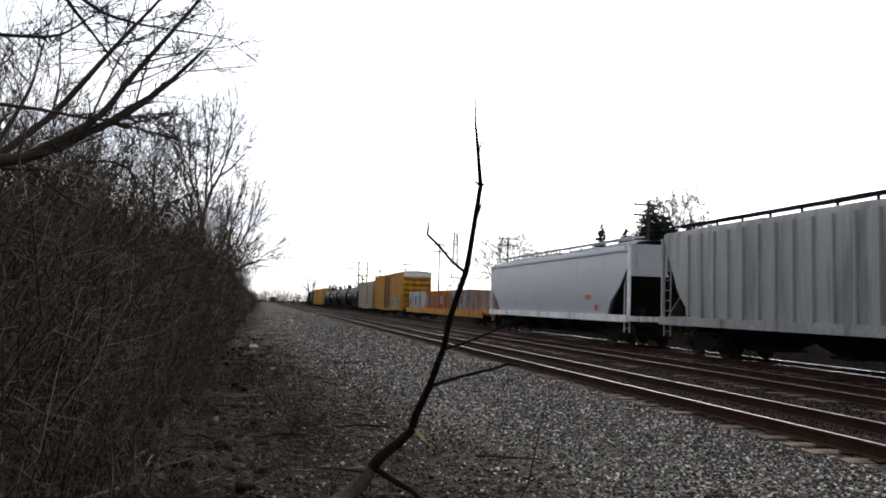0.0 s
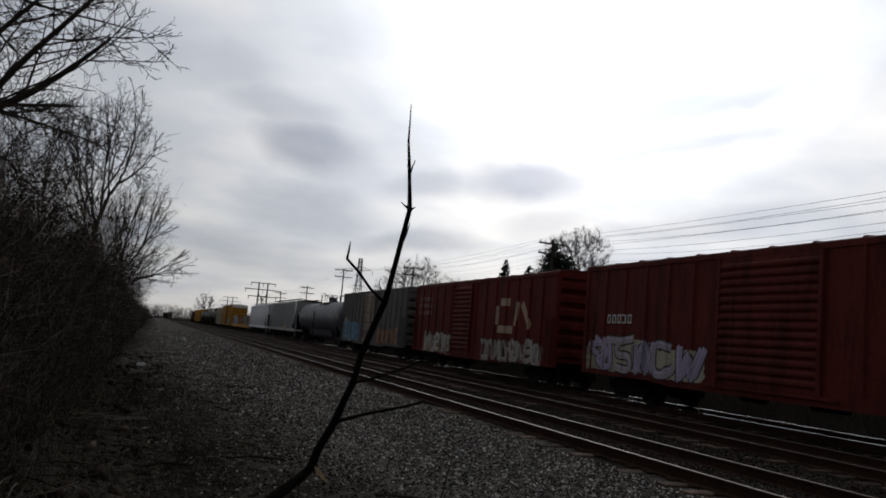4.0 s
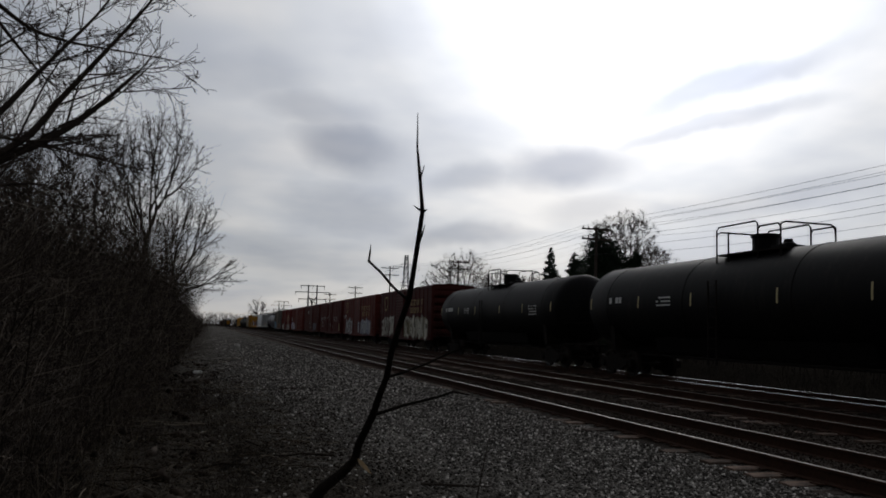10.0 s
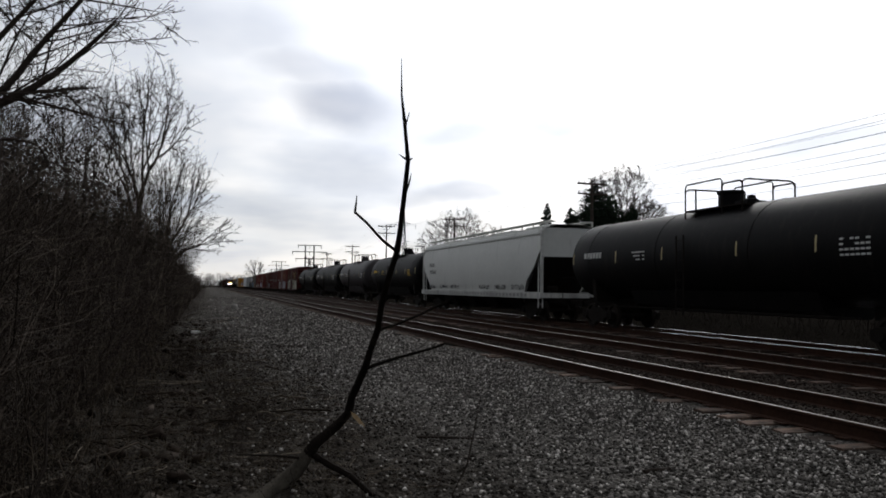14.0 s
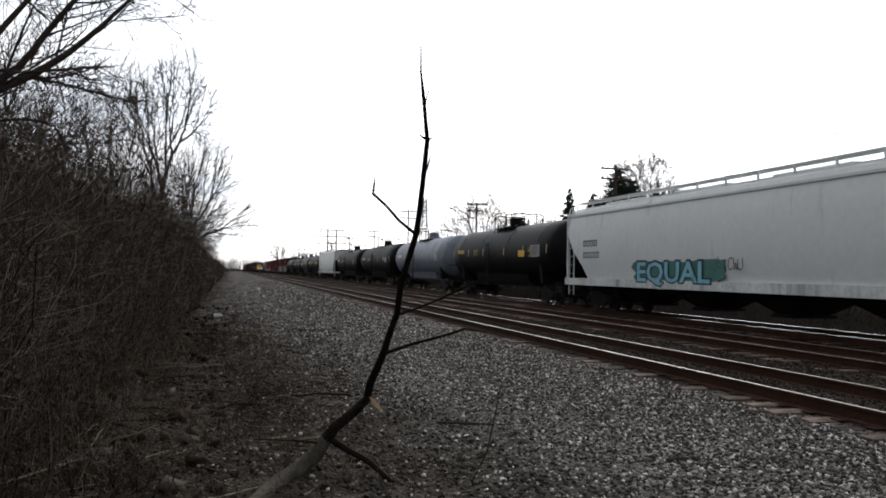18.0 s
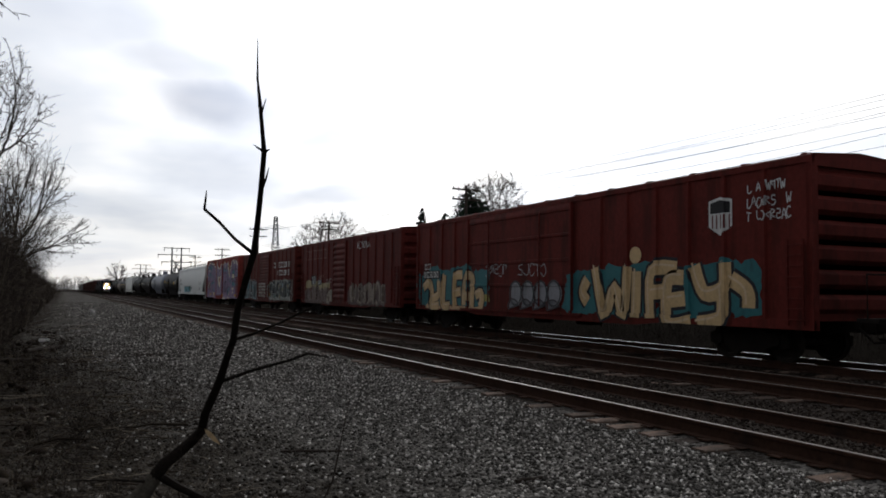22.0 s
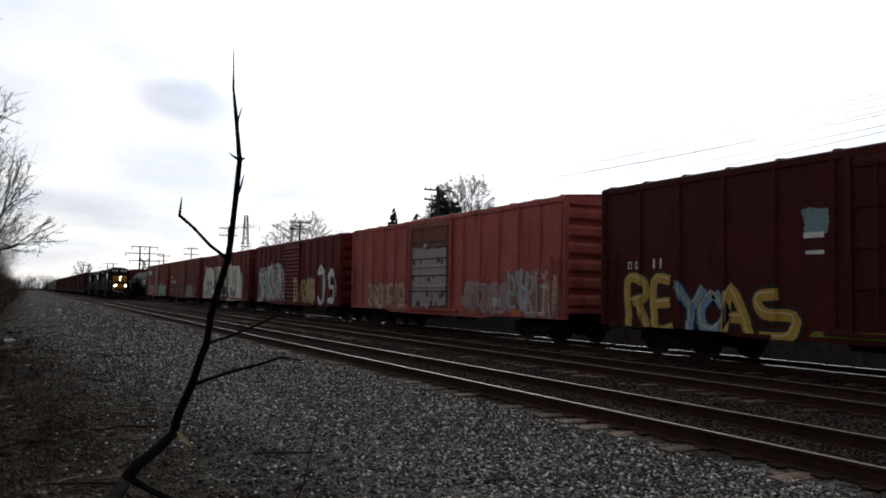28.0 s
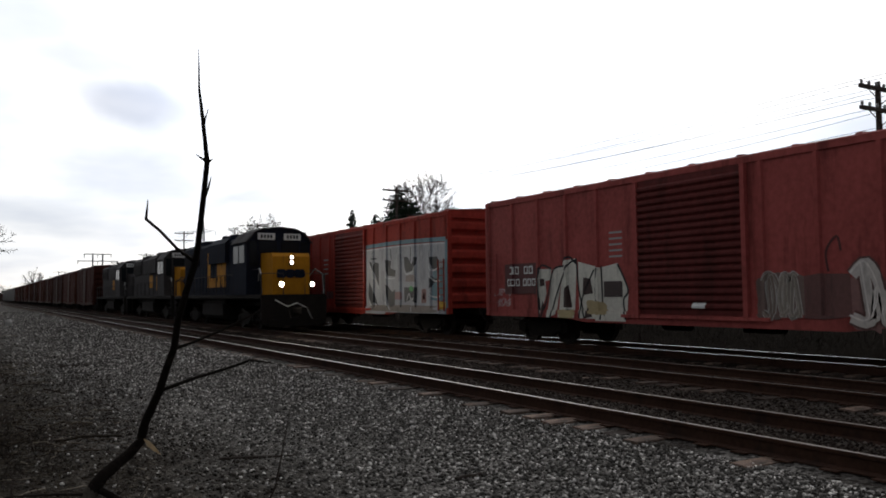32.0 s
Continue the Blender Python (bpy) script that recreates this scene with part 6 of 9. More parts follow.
graffiti(c, L, HALF, 9.8, 0.95, 5.8, 1.0, (0.20, 0.155, 0.12), (0.05, 0.03, 0.03), (0.085, 0.05, 0.045), 82, 8)
scribble(c, L, HALF, 11.2, 3.9, 2.0, 0.45, (0.6, 0.6, 0.6), 83, 8)
bars(c, "lettering_bars", gpaint((0.145, 0.040, 0.034)), L, HALF, [(1.2 + i * 0.75, 3.6, 0.5, 0.6) for i in range(6)])
bars(c, "reporting_marks", WHITE, L, HALF + 0.01, [(2.52 + i * 0.25, 2.3, 0.18, 0.2) for i in range(3)] + [(2.52 + i * 0.25, 2.03, 0.18, 0.2) for i in range(3)] + [(3.76 + i * 0.25, 2.0, 0.18, 0.22) for i in range(3)])

c, L = boxcar(-428.4, -449.9, (0.115, 0.024, 0.019), "long dark red boxcar with peach graffiti on teal", posts=18, door=(0.24, 0.575), slats=0)
rng = random.Random(9)
patches(c, "graffiti_cloud", gpaint((0.026, 0.14, 0.155)), L, HALF, [blob(0.05, 0.85, 2.3, 1.6, rng), blob(1.4, 0.95, 2.2, 1.75, rng), blob(3.2, 0.9, 2.4, 1.85, rng), blob(5.0, 0.9, 2.0, 1.6, rng), blob(11.9, 0.85, 2.6, 1.5, rng), blob(14.0, 0.85, 2.4, 1.7, rng), blob(16.4, 0.85, 2.6, 1.5, rng), blob(18.6, 1.0, 1.5, 1.5, rng)])
PEACH = (0.56, 0.39, 0.20)
shape(c, "letter_foot", gpaint((0.50, 0.33, 0.19)), L, HALF, [[(1.1, 0.86), (1.2, 1.15), (2.2, 1.0), (6.0, 1.0), (6.5, 1.2), (6.4, 0.86)]], 0.003)
piece(c, L, HALF, [[[(0.75, 1.75), (1.35, 2.0), (1.65, 1.6), (1.65, 1.0), (2.4, 1.0)], [(1.65, 1.3), (2.3, 1.45), (2.35, 2.05)]], [[(2.9, 2.3), (2.8, 1.5), (2.85, 1.02), (3.45, 1.0)]], [[(4.6, 2.28), (3.95, 2.2), (3.85, 1.5), (3.95, 1.0)], [(3.9, 1.55), (4.45, 1.6)]],
                   [[(4.75, 1.05), (4.75, 1.7), (5.0, 2.2), (5.55, 2.15), (5.55, 1.5), (5.5, 1.0)], [(4.75, 1.45), (5.45, 1.4)]], [[(5.85, 1.45), (6.3, 1.55), (6.35, 1.2), (6.2, 1.0)]]],
      0.36, PEACH, (0.015, 0.015, 0.02), 0.08, (0.62, 0.47, 0.30))
bars(c, "number_panel", DARKM, L, HALF + 0.012, [(0.72, 2.14, 1.75, 0.36)])
shape(c, "yellow_tag_patch", gpaint((0.34, 0.30, 0.08)), L, HALF, [blob(6.5, 1.2, 0.5, 0.3, random.Random(95), 44, 0.12)], 0.006)
piece(c, L, HALF, [[[(13.6, 2.35), (14.05, 0.95), (14.55, 1.75), (14.95, 0.95), (15.15, 2.35)]], [[(15.55, 2.2), (15.5, 0.9)]], [[(16.15, 0.9), (16.2, 2.18), (17.2, 2.24)], [(16.2, 1.6), (16.85, 1.66)]],
                   [[(17.45, 2.0), (16.85, 1.9), (16.85, 0.8), (17.75, 0.85)], [(16.9, 1.4), (17.5, 1.46)]], [[(17.85, 2.3), (18.2, 1.6), (18.85, 1.75), (18.9, 2.35)], [(18.8, 1.7), (18.75, 1.0), (18.0, 0.82)]], [[(13.2, 2.0), (12.95, 1.6), (13.2, 1.3)]], [[(19.1, 1.95), (19.6, 1.65), (19.65, 1.25)]]],
      0.40, PEACH, (0.015, 0.015, 0.02), 0.09, (0.62, 0.47, 0.30))
shape(c, "letter_dot", gpaint(PEACH), L, HALF, [arc(15.5, 2.66, 0.26, 0.24, 0, 345)], 0.012)
scribble(c, L, HALF + 0.05, 6.65, 2.2, 1.7, 0.5, (0.42, 0.42, 0.44), 91, 5)
scribble(c, L, HALF + 0.05, 9.05, 2.15, 1.9, 0.5, (0.42, 0.42, 0.44), 92, 5)
for i in range(4):
    outlined(c, L, HALF + 0.05, arc(9.0 + i * 0.82, 1.55, 0.40, 0.42, 0, 350, 22), (0.27, 0.27, 0.29), (0.05, 0.05, 0.055), 0.07)
    outlined(c, L, HALF + 0.05, arc(8.85 + i * 0.85, 1.08, 0.36, 0.26, 10, 200, 16), (0.20, 0.20, 0.22), (0.06, 0.05, 0.055), 0.05, None, 0.2, 0.010)
scribble(c, L, HALF, 19.6, 3.3, 1.3, 1.0, (0.6, 0.6, 0.6), 94, 9)
shape(c, "shield_emblem", WHITE, L, HALF, [[(18.36, 3.9), (18.75, 3.98), (19.14, 3.9), (19.14, 3.25), (18.75, 3.02), (18.36, 3.25)]])
shape(c, "shield_top", DARKM, L, HALF, [[(18.42, 3.84), (18.75, 3.91), (19.08, 3.84), (19.08, 3.58), (18.42, 3.58)]], 0.005)
bars(c, "shield_stripe", gpaint((0.12, 0.02, 0.02)), L, HALF + 0.005, [(18.47 + i * 0.14, 3.2, 0.05, 0.34) for i in range(5)])
bars(c, "reporting_marks", WHITE, L, HALF + 0.015, [(0.9 + i * 0.35, 2.55, 0.24, 0.26) for i in range(2)] + [(0.8 + i * 0.26, 2.2, 0.18, 0.26) for i in range(6)])

c, L = tank_car(-451.1, -470.9, K, "black tank car with white data stencils and railed platform")
c, L = boxcar(-471.2, -489.0, (0.175, 0.036, 0.028), "bright brown-red boxcar with a white emblem and pink and green graffiti", posts=15, door=(0.395, 0.59), door_colour=(0.12, 0.065, 0.05), rods=False, slats=0)
bars(c, "emblem_bars", WHITE, L, HALF, [(0.8 + i * 0.06, 3.99 - i * 0.12, 1.2 - i * 0.06, 0.06) for i in range(5)] + [(2.15, 3.5, 0.8, 0.5), (3.2, 3.5, 0.8, 0.5)])
graffiti(c, L, HALF, 1.2, 0.85, 5.2, 0.95, (0.20, 0.03, 0.045), (0.30, 0.13, 0.14), (0.15, 0.03, 0.04), 101, 7)
graffiti(c, L, HALF, 4.8, 1.1, 2.2, 0.9, (0.24, 0.20, 0.20), (0.07, 0.03, 0.035), (0.15, 0.09, 0.09), 104, 3)
scribble(c, L, HALF + 0.02, 3.9, 1.9, 1.0, 0.4, (0.40, 0.36, 0.34), 109, 4)
scribble(c, L, HALF + 0.06, 8.3, 1.2, 2.0, 0.4, (0.50, 0.46, 0.42), 110, 7)
graffiti(c, L, HALF, 10.8, 0.95, 6.2, 1.1, (0.10, 0.27, 0.17), (0.40, 0.52, 0.44), (0.17, 0.075, 0.075), 102, 6)
graffiti(c, L, HALF + 0.02, 11.1, 1.1, 5.4, 0.7, (0.13, 0.33, 0.22), (0.36, 0.46, 0.40), None, 106, 9)
bars(c, "orange_marker", gpaint((0.50, 0.22, 0.02)), L, HALF + 0.045, [(11.9, 1.12, 0.5, 0.13), (14.0, 1.1, 0.5, 0.13), (15.9, 1.2, 0.55, 0.28)])
bars(c, "door_seam", gpaint((0.05, 0.028, 0.022)), L, HALF, [(7.1, 3.75, 3.35, 0.05), (7.1, 3.05, 3.35, 0.05), (7.1, 2.33, 3.35, 0.05), (7.1, 1.62, 3.35, 0.05)])
bars(c, "reporting_marks", WHITE, L, HALF, [(1.95 + i * 0.3, 1.8, 0.24, 0.28) for i in range(3)] + [(3.05 + i * 0.3, 1.8, 0.24, 0.28) for i in range(3)] + [(1.98, 2.3, 0.2, 0.22), (2.28, 2.3, 0.2, 0.22)])

c, L = boxcar(-490.8, -508.6, (0.15, 0.045, 0.033), "dark brown-red boxcar with closely spaced posts and louvred door", posts=15, door=(0.378, 0.582), slats=18, beads=8)
INK, CHALK = (0.018, 0.018, 0.02), (0.50, 0.50, 0.49)
for p in ([(10.62, 1.08), (10.95, 1.35), (11.02, 1.7), (11.34, 1.92), (11.53, 1.6), (11.5, 1.06)], [(11.66, 1.08), (11.62, 1.72), (11.78, 1.92), (12.04, 1.98), (12.2, 2.06), (12.4, 1.98), (12.65, 1.86), (12.82, 1.5), (12.81, 1.08)],
          [(12.93, 1.08), (12.9, 1.8), (13.1, 1.97), (13.5, 1.96), (13.72, 2.02), (13.96, 1.86), (13.98, 1.2), (13.7, 1.04)], [(14.05, 1.2), (14.1, 1.66), (14.22, 1.92), (14.5, 1.9), (14.3, 1.6), (14.28, 1.2)]):
    outlined(c, L, HALF, p, (0.33, 0.35, 0.36), INK, 0.07, CHALK, 0.17)
for p in ([(12.0, 1.12), (12.05, 1.45), (12.25, 1.35), (12.4, 1.42), (12.5, 1.12)], [(13.3, 1.3), (13.35, 1.42), (13.7, 1.42), (13.7, 1.3)], [(14.5, 1.7), (14.52, 1.95), (14.95, 1.95), (14.95, 1.68)]):
    shape(c, "letter_counter", gpaint(INK), L, HALF, [p], 0.011)
shape(c, "sill_shadow", gpaint((0.045, 0.035, 0.032)), L, HALF, [[(10.6, 0.86), (10.6, 1.06), (15.2, 1.06), (15.3, 0.86)]], 0.002)
for k, p in enumerate(([(10.62, 1.0), (11.12, 0.98), (10.98, 0.86)], [(11.3, 1.0), (11.75, 1.0), (11.7, 0.86), (11.45, 0.86)], [(12.05, 0.98), (12.6, 1.0), (12.4, 0.86)], [(13.0, 1.02), (13.62, 1.0), (13.3, 0.86)], [(14.3, 1.18), (15.15, 1.16), (14.95, 0.86), (14.6, 0.86)])):
    shape(c, "piece_shadow_shard", gpaint((0.30, 0.30, 0.27) if k != 1 else (0.22, 0.19, 0.14)), L, HALF, [p], 0.005)
bars(c, "ochre_base", gpaint((0.40, 0.26, 0.10)), L, HALF + 0.012, [(10.95, 1.12, 0.45, 0.14), (13.02, 1.1, 0.62, 0.13)])
shape(c, "primer_patch", gpaint((0.10, 0.075, 0.068)), L, HALF, [blob(4.4, 1.05, 1.2, 0.75, random.Random(105), 30, 0.08)])
scribble(c, L, HALF, 5.7, 1.75, 0.7, 0.5, (0.45, 0.43, 0.4), 106, 4)
bars(c, "stencil_marks", GRAYM, L, HALF + 0.05, [(7.0, 1.5, 0.75, 0.06), (8.4, 1.52, 0.7, 0.06), (5.75, 3.05, 0.28, 0.2)])
bars(c, "reporting_marks", WHITE, L, HALF, [(1.2 + i * 0.4, 2.25, 0.28, 0.34) for i in range(3)] + [(2.9 + i * 0.4, 2.25, 0.28, 0.34) for i in range(3)] + [(1.2, 2.8, 0.24, 0.28), (1.52, 2.8, 0.24, 0.28)])
bars(c, "stencil_marks", GRAYM, L, HALF, [(1.3, 1.95, 0.4, 0.06), (3.1, 1.95, 0.5, 0.06), (3.1, 1.55, 0.5, 0.07), (1.3, 1.64, 0.4, 0.05)])
bars(c, "orange_marker", YELLOWM, L, HALF, [(1.15, 1.32, 0.5, 0.26), (15.8, 1.3, 0.3, 0.4)])

c, L = boxcar(-510.4, -528.4, (0.14, 0.030, 0.026), "red boxcar with a huge white and blue peeling piece", posts=14, door=(0.33, 0.52), door_colour=(0.16, 0.05, 0.04), slats=0, eave=4.58)
PEELED = gpaint((0.60, 0.575, 0.50))
shape(c, "mural_white", PEELED, L, HALF, [[(0.1, 0.85), (0.1, 1.85), (0.6, 2.55), (1.65, 3.3), (2.0, 3.6), (3.2, 3.58), (4.6, 3.5), (5.2, 2.85), (5.8, 2.2), (6.4, 1.45), (6.8, 0.85)]])
shape(c, "mural_white", PEELED, L, HALF, [[(5.7, 3.58), (6.88, 3.62), (6.92, 1.75), (6.58, 1.8), (6.1, 2.5)]])
shape(c, "mural_white", gpaint((0.50, 0.46, 0.37)), L, HALF, [[(6.94, 3.63), (9.05, 3.6), (9.55, 3.1), (10.15, 2.45), (10.45, 2.1), (10.48, 1.1), (7.0, 0.9)]])
shape(c, "mural_white", PEELED, L, HALF, [[(10.5, 3.62), (11.8, 3.7), (11.97, 3.52), (12.8, 3.52), (14.6, 3.5), (15.6, 2.6), (15.6, 0.95), (11.3, 1.0), (10.9, 1.8), (10.7, 2.1)]])
shape(c, "mural_blue", gpaint((0.05, 0.07, 0.18)), L, HALF, stroke([(0.08, 1.75), (0.6, 2.55), (1.6, 3.3), (2.0, 3.6)], 0.12), 0.005)
shape(c, "mural_blue", gpaint((0.15, 0.16, 0.23)), L, HALF, stroke([(5.65, 3.5), (5.95, 2.7), (6.6, 1.75)], 0.16), 0.005)
shape(c, "mural_blue", gpaint((0.025, 0.03, 0.075)), L, HALF, [[(7.15, 1.75), (8.2, 1.82), (9.0, 1.92), (10.45, 1.85), (10.45, 1.22), (8.6, 1.15), (7.15, 1.22)]], 0.005)
patches(c, "mural_blue", gpaint((0.03, 0.035, 0.08)), L, HALF, [blob(11.7, 1.1, 0.7, 0.75, random.Random(107)), blob(12.7, 1.0, 0.6, 0.6, random.Random(108))], 0.005)
bars(c, "pale_stripe", PEELED, L, HALF, [(0.95, 3.22 + i * 0.15, 0.95 - 0.08 * (3 - i), 0.06) for i in range(4)])
bars(c, "reporting_marks", DARKM, L, HALF + 0.012, [(2.1 + i * 0.30, 2.05, 0.24, 0.30) for i in range(3)] + [(3.45 + i * 0.30, 2.0, 0.24, 0.30) for i in range(3)] + [(2.1, 2.48, 0.26, 0.28), (2.45, 2.48, 0.26, 0.28)])
for i, (a, b) in enumerate(((2.0, 3.2), (4.1, 1.4), (5.5, 1.2))):
    scribble(c, L, HALF + 0.014, a, 0.9, b, 0.5, (0.05, 0.05, 0.06), 170 + i, 8)
scribble(c, L, HALF + 0.014, 0.5, 1.15, 1.6, 0.5, (0.30, 0.10, 0.14), 174, 9)
scribble(c, L, HALF + 0.014, 11.7, 1.1, 2.2, 0.7, (0.10, 0.12, 0.22), 175, 10)
bars(c, "orange_marker", YELLOWM, L, HALF + 0.014, [(0.55, 0.88, 0.6, 0.14), (2.9, 0.88, 0.5, 0.14), (5.6, 0.88, 0.5, 0.14), (11.2, 0.86, 0.6, 0.16)])
bars(c, "inset_plate", gpaint((0.055, 0.04, 0.035)), L, HALF + 0.012, [(4.75, 1.6, 0.8, 0.36)])
bars(c, "primer_patch", gpaint((0.38, 0.39, 0.41)), L, HALF + 0.01, [(2.4, 1.38, 1.8, 0.34), (3.1, 1.15, 0.9, 0.2)])
for i, (a, b, w, h) in enumerate(((7.05, 3.02, 3.1, 0.05), (7.05, 2.45, 3.2, 0.05), (7.1, 1.98, 3.2, 0.05), (7.1, 1.0, 3.3, 0.08), (11.5, 2.2, 0.12, 0.9), (12.82, 2.1, 0.14, 1.0), (6.92, 0.9, 0.12, 1.3), (10.3, 2.2, 0.2, 0.8))):
    bars(c, "rust_scar", gpaint((0.07, 0.032, 0.02)), L, HALF + 0.05, [(a, b, w, h)])
for i, (a, b, w, h) in enumerate(((8.2, 2.25, 0.35, 0.5), (7.0, 2.5, 0.3, 0.5), (1.9, 0.95, 0.5, 0.6), (13.2, 2.0, 0.3, 1.2), (9.4, 2.6, 0.5, 0.4))):
    shape(c, "rust_bloom", gpaint((0.20, 0.12, 0.06)), L, HALF, [blob(a, b, w, h, random.Random(180 + i), 16, 0.2)], 0.009)
shape(c, "sill_overspray", gpaint((0.36, 0.33, 0.27)), L, HALF, [[(10.6, 0.72), (15.5, 0.72), (15.5, 0.86), (10.6, 0.86)]], 0.002)

c, L = boxcar(-530.2, -548.0, (0.12, 0.022, 0.020), "red boxcar with white and orange graffiti", posts=15)
graffiti(c, L, HALF, 9.5, 0.95, 4.0, 1.3, (0.42, 0.26, 0.12), (0.05, 0.03, 0.03), None, 111)
graffiti(c, L, HALF, 14.2, 0.95, 2.6, 1.9, (0.60, 0.60, 0.60), (0.03, 0.03, 0.03), None, 112, 2)
graffiti(c, L, HALF, 1.0, 0.95, 6.6, 2.3, (0.44, 0.44, 0.44), (0.04, 0.03, 0.03), (0.24, 0.20, 0.19), 113, 6)
c, L = boxcar(-549.8, -568.0, (0.36, 0.115, 0.10), "faded pink-red boxcar with a dirty plug door and white tags", posts=15, door=(0.39, 0.59), door_colour=(0.17, 0.07, 0.06), rods=False, slats=0, dirt=0.3)
shape(c, "worn_ground", gpaint((0.30, 0.25, 0.235)), L, HALF, [[(7.15, 0.95), (7.15, 3.5), (8.2, 3.45), (10.35, 3.4), (10.35, 1.1)]], 0.0)
rr = random.Random(120)
for k in range(26):
    row = (3.55, 2.9, 2.2, 1.55, 1.0)[k % 5]
    u0, w0 = rr.uniform(7.15, 10.0), rr.uniform(0.12, 0.45)
    shape(c, "door_scuff", gpaint(((0.035, 0.022, 0.02), (0.10, 0.05, 0.045), (0.36, 0.32, 0.31), (0.035, 0.022, 0.02))[k % 4]), L, HALF, [blob(u0, row - rr.uniform(0.0, 0.22), w0, rr.uniform(0.14, 0.3), rr, 34, 0.10)], 0.003 + 0.0006 * k)
bars(c, "door_seam", gpaint((0.04, 0.022, 0.02)), L, HALF + 0.06, [(7.1, 3.62, 3.4, 0.06), (7.1, 2.95, 3.4, 0.06), (7.1, 2.25, 3.4, 0.07), (7.1, 1.6, 3.4, 0.06), (7.02, 0.95, 0.09, 2.9), (10.35, 0.95, 0.10, 3.2)])
graffiti(c, L, HALF, 2.0, 0.9, 4.6, 1.1, (0.40, 0.22, 0.16), (0.13, 0.04, 0.035), (0.30, 0.12, 0.09), 129, 6)
graffiti(c, L, HALF, 11.8, 1.0, 2.9, 1.0, (0.27, 0.17, 0.155), (0.42, 0.40, 0.385), (0.29, 0.115, 0.10), 125, 5)
bars(c, "paint_block", gpaint((0.48, 0.47, 0.45)), L, HALF + 0.022, [(13.9, 1.12, 0.55, 0.32)])
graffiti(c, L, HALF, 14.7, 0.95, 2.0, 1.45, (0.30, 0.29, 0.295), (0.20, 0.09, 0.08), (0.25, 0.11, 0.10), 126, 3)
scribble(c, L, HALF, 16.4, 2.05, 0.9, 0.4, (0.50, 0.47, 0.45), 127, 5)
graffiti(c, L, HALF, 16.9, 0.85, 0.9, 1.2, (0.46, 0.40, 0.34), None, (0.30, 0.18, 0.14), 128, 2)
bars(c, "green_patch", gpaint((0.10, 0.38, 0.10)), L, HALF + 0.02, [(15.2, 1.5, 0.18, 0.16)])
bars(c, "orange_marker", gpaint((0.50, 0.14, 0.02)), L, HALF + 0.02, [(15.2, 0.84, 0.6, 0.2), (6.4, 0.84, 0.4, 0.2)])

c, L = boxcar(-569.8, -587.7, (0.062, 0.015, 0.014), "dark maroon boxcar with yellow and blue block graffiti", posts=13, door=(0.44, 0.58), slats=0, eave=4.58, sill=0.75, dirt=0.3)
rng = random.Random(12)
GOLD, SKY = (0.42, 0.26, 0.04), (0.17, 0.27, 0.39)
piece(c, L, HALF, [[[(1.2, 0.72), (1.1, 1.98), (1.75, 1.95), (1.8, 1.55), (1.3, 1.42)], [(1.5, 1.42), (1.95, 0.72)]], [[(2.75, 1.98), (2.15, 1.95), (2.25, 0.75), (2.9, 0.78)], [(2.25, 1.38), (2.75, 1.42)]],
                   [[(2.95, 1.9), (3.48, 1.35), (3.9, 1.8)], [(3.48, 1.35), (3.45, 0.66)]], [[(4.2, 1.66), (3.82, 1.3), (3.9, 0.88), (4.3, 0.78), (4.6, 1.2), (4.25, 1.66)]],
                   [[(4.55, 0.7), (4.75, 1.78), (5.35, 0.68)], [(4.75, 1.1), (5.1, 1.1)]], [[(6.1, 1.65), (5.55, 1.58), (5.7, 1.22), (6.5, 1.15), (6.4, 0.72), (5.6, 0.68)]]],
      0.27, [GOLD, GOLD, SKY, SKY, GOLD, GOLD], (0.012, 0.012, 0.015), 0.07, (0.55, 0.42, 0.22))
shape(c, "sill_overspray", gpaint((0.16, 0.15, 0.02)), L, HALF, [[(6.9, 0.76), (12.5, 0.76), (12.3, 0.86), (9.0, 0.92), (7.0, 0.88)]])
for p in ([(11.5, 0.8), (12.3, 0.8), (12.25, 1.0), (11.7, 0.98)], [(12.02, 0.95), (12.08, 1.36), (12.3, 1.3), (12.45, 0.96)], [(10.26, 0.96), (10.3, 1.43), (10.5, 1.44), (10.63, 1.1), (10.5, 0.97)]):
    shape(c, "pale_blue_patch", gpaint((0.20, 0.36, 0.50)), L, HALF, [p], 0.002)
graffiti(c, L, HALF, 12.35, 0.78, 3.5, 0.78, (0.022, 0.022, 0.026), (0.46, 0.48, 0.50), None, 131, 6)
bars(c, "green_patch", gpaint((0.03, 0.22, 0.05)), L, HALF + 0.02, [(15.27, 1.62, 0.3, 0.2)])
bars(c, "pale_patch", gpaint((0.42, 0.38, 0.36)), L, HALF + 0.02, [(15.27, 1.24, 0.42, 0.25), (12.17, 1.72, 0.5, 0.1), (13.2, 1.5, 0.5, 0.1), (14.2, 1.46, 0.7, 0.12)])
bars(c, "orange_marker", gpaint((0.50, 0.22, 0.02)), L, HALF + 0.02, [(16.4, 0.8, 0.62, 0.2)])
scribble(c, L, HALF, 15.2, 1.98, 0.8, 0.26, (0.34, 0.22, 0.2), 134, 4)
scribble(c, L, HALF + 0.05, 9.1, 1.52, 0.9, 0.28, (0.5, 0.46, 0.45), 135, 4)
bars(c, "roof_lettering", WHITE, L, HALF, [(5.6 + i * 0.38, 4.45, 0.24, 0.12) for i in range(14)])
bars(c, "reporting_marks", WHITE, L, HALF, [(1.1, 2.3, 0.16, 0.2), (1.4, 2.3, 0.16, 0.2), (2.1, 2.3, 0.14, 0.26), (2.35, 2.3, 0.14, 0.26)])
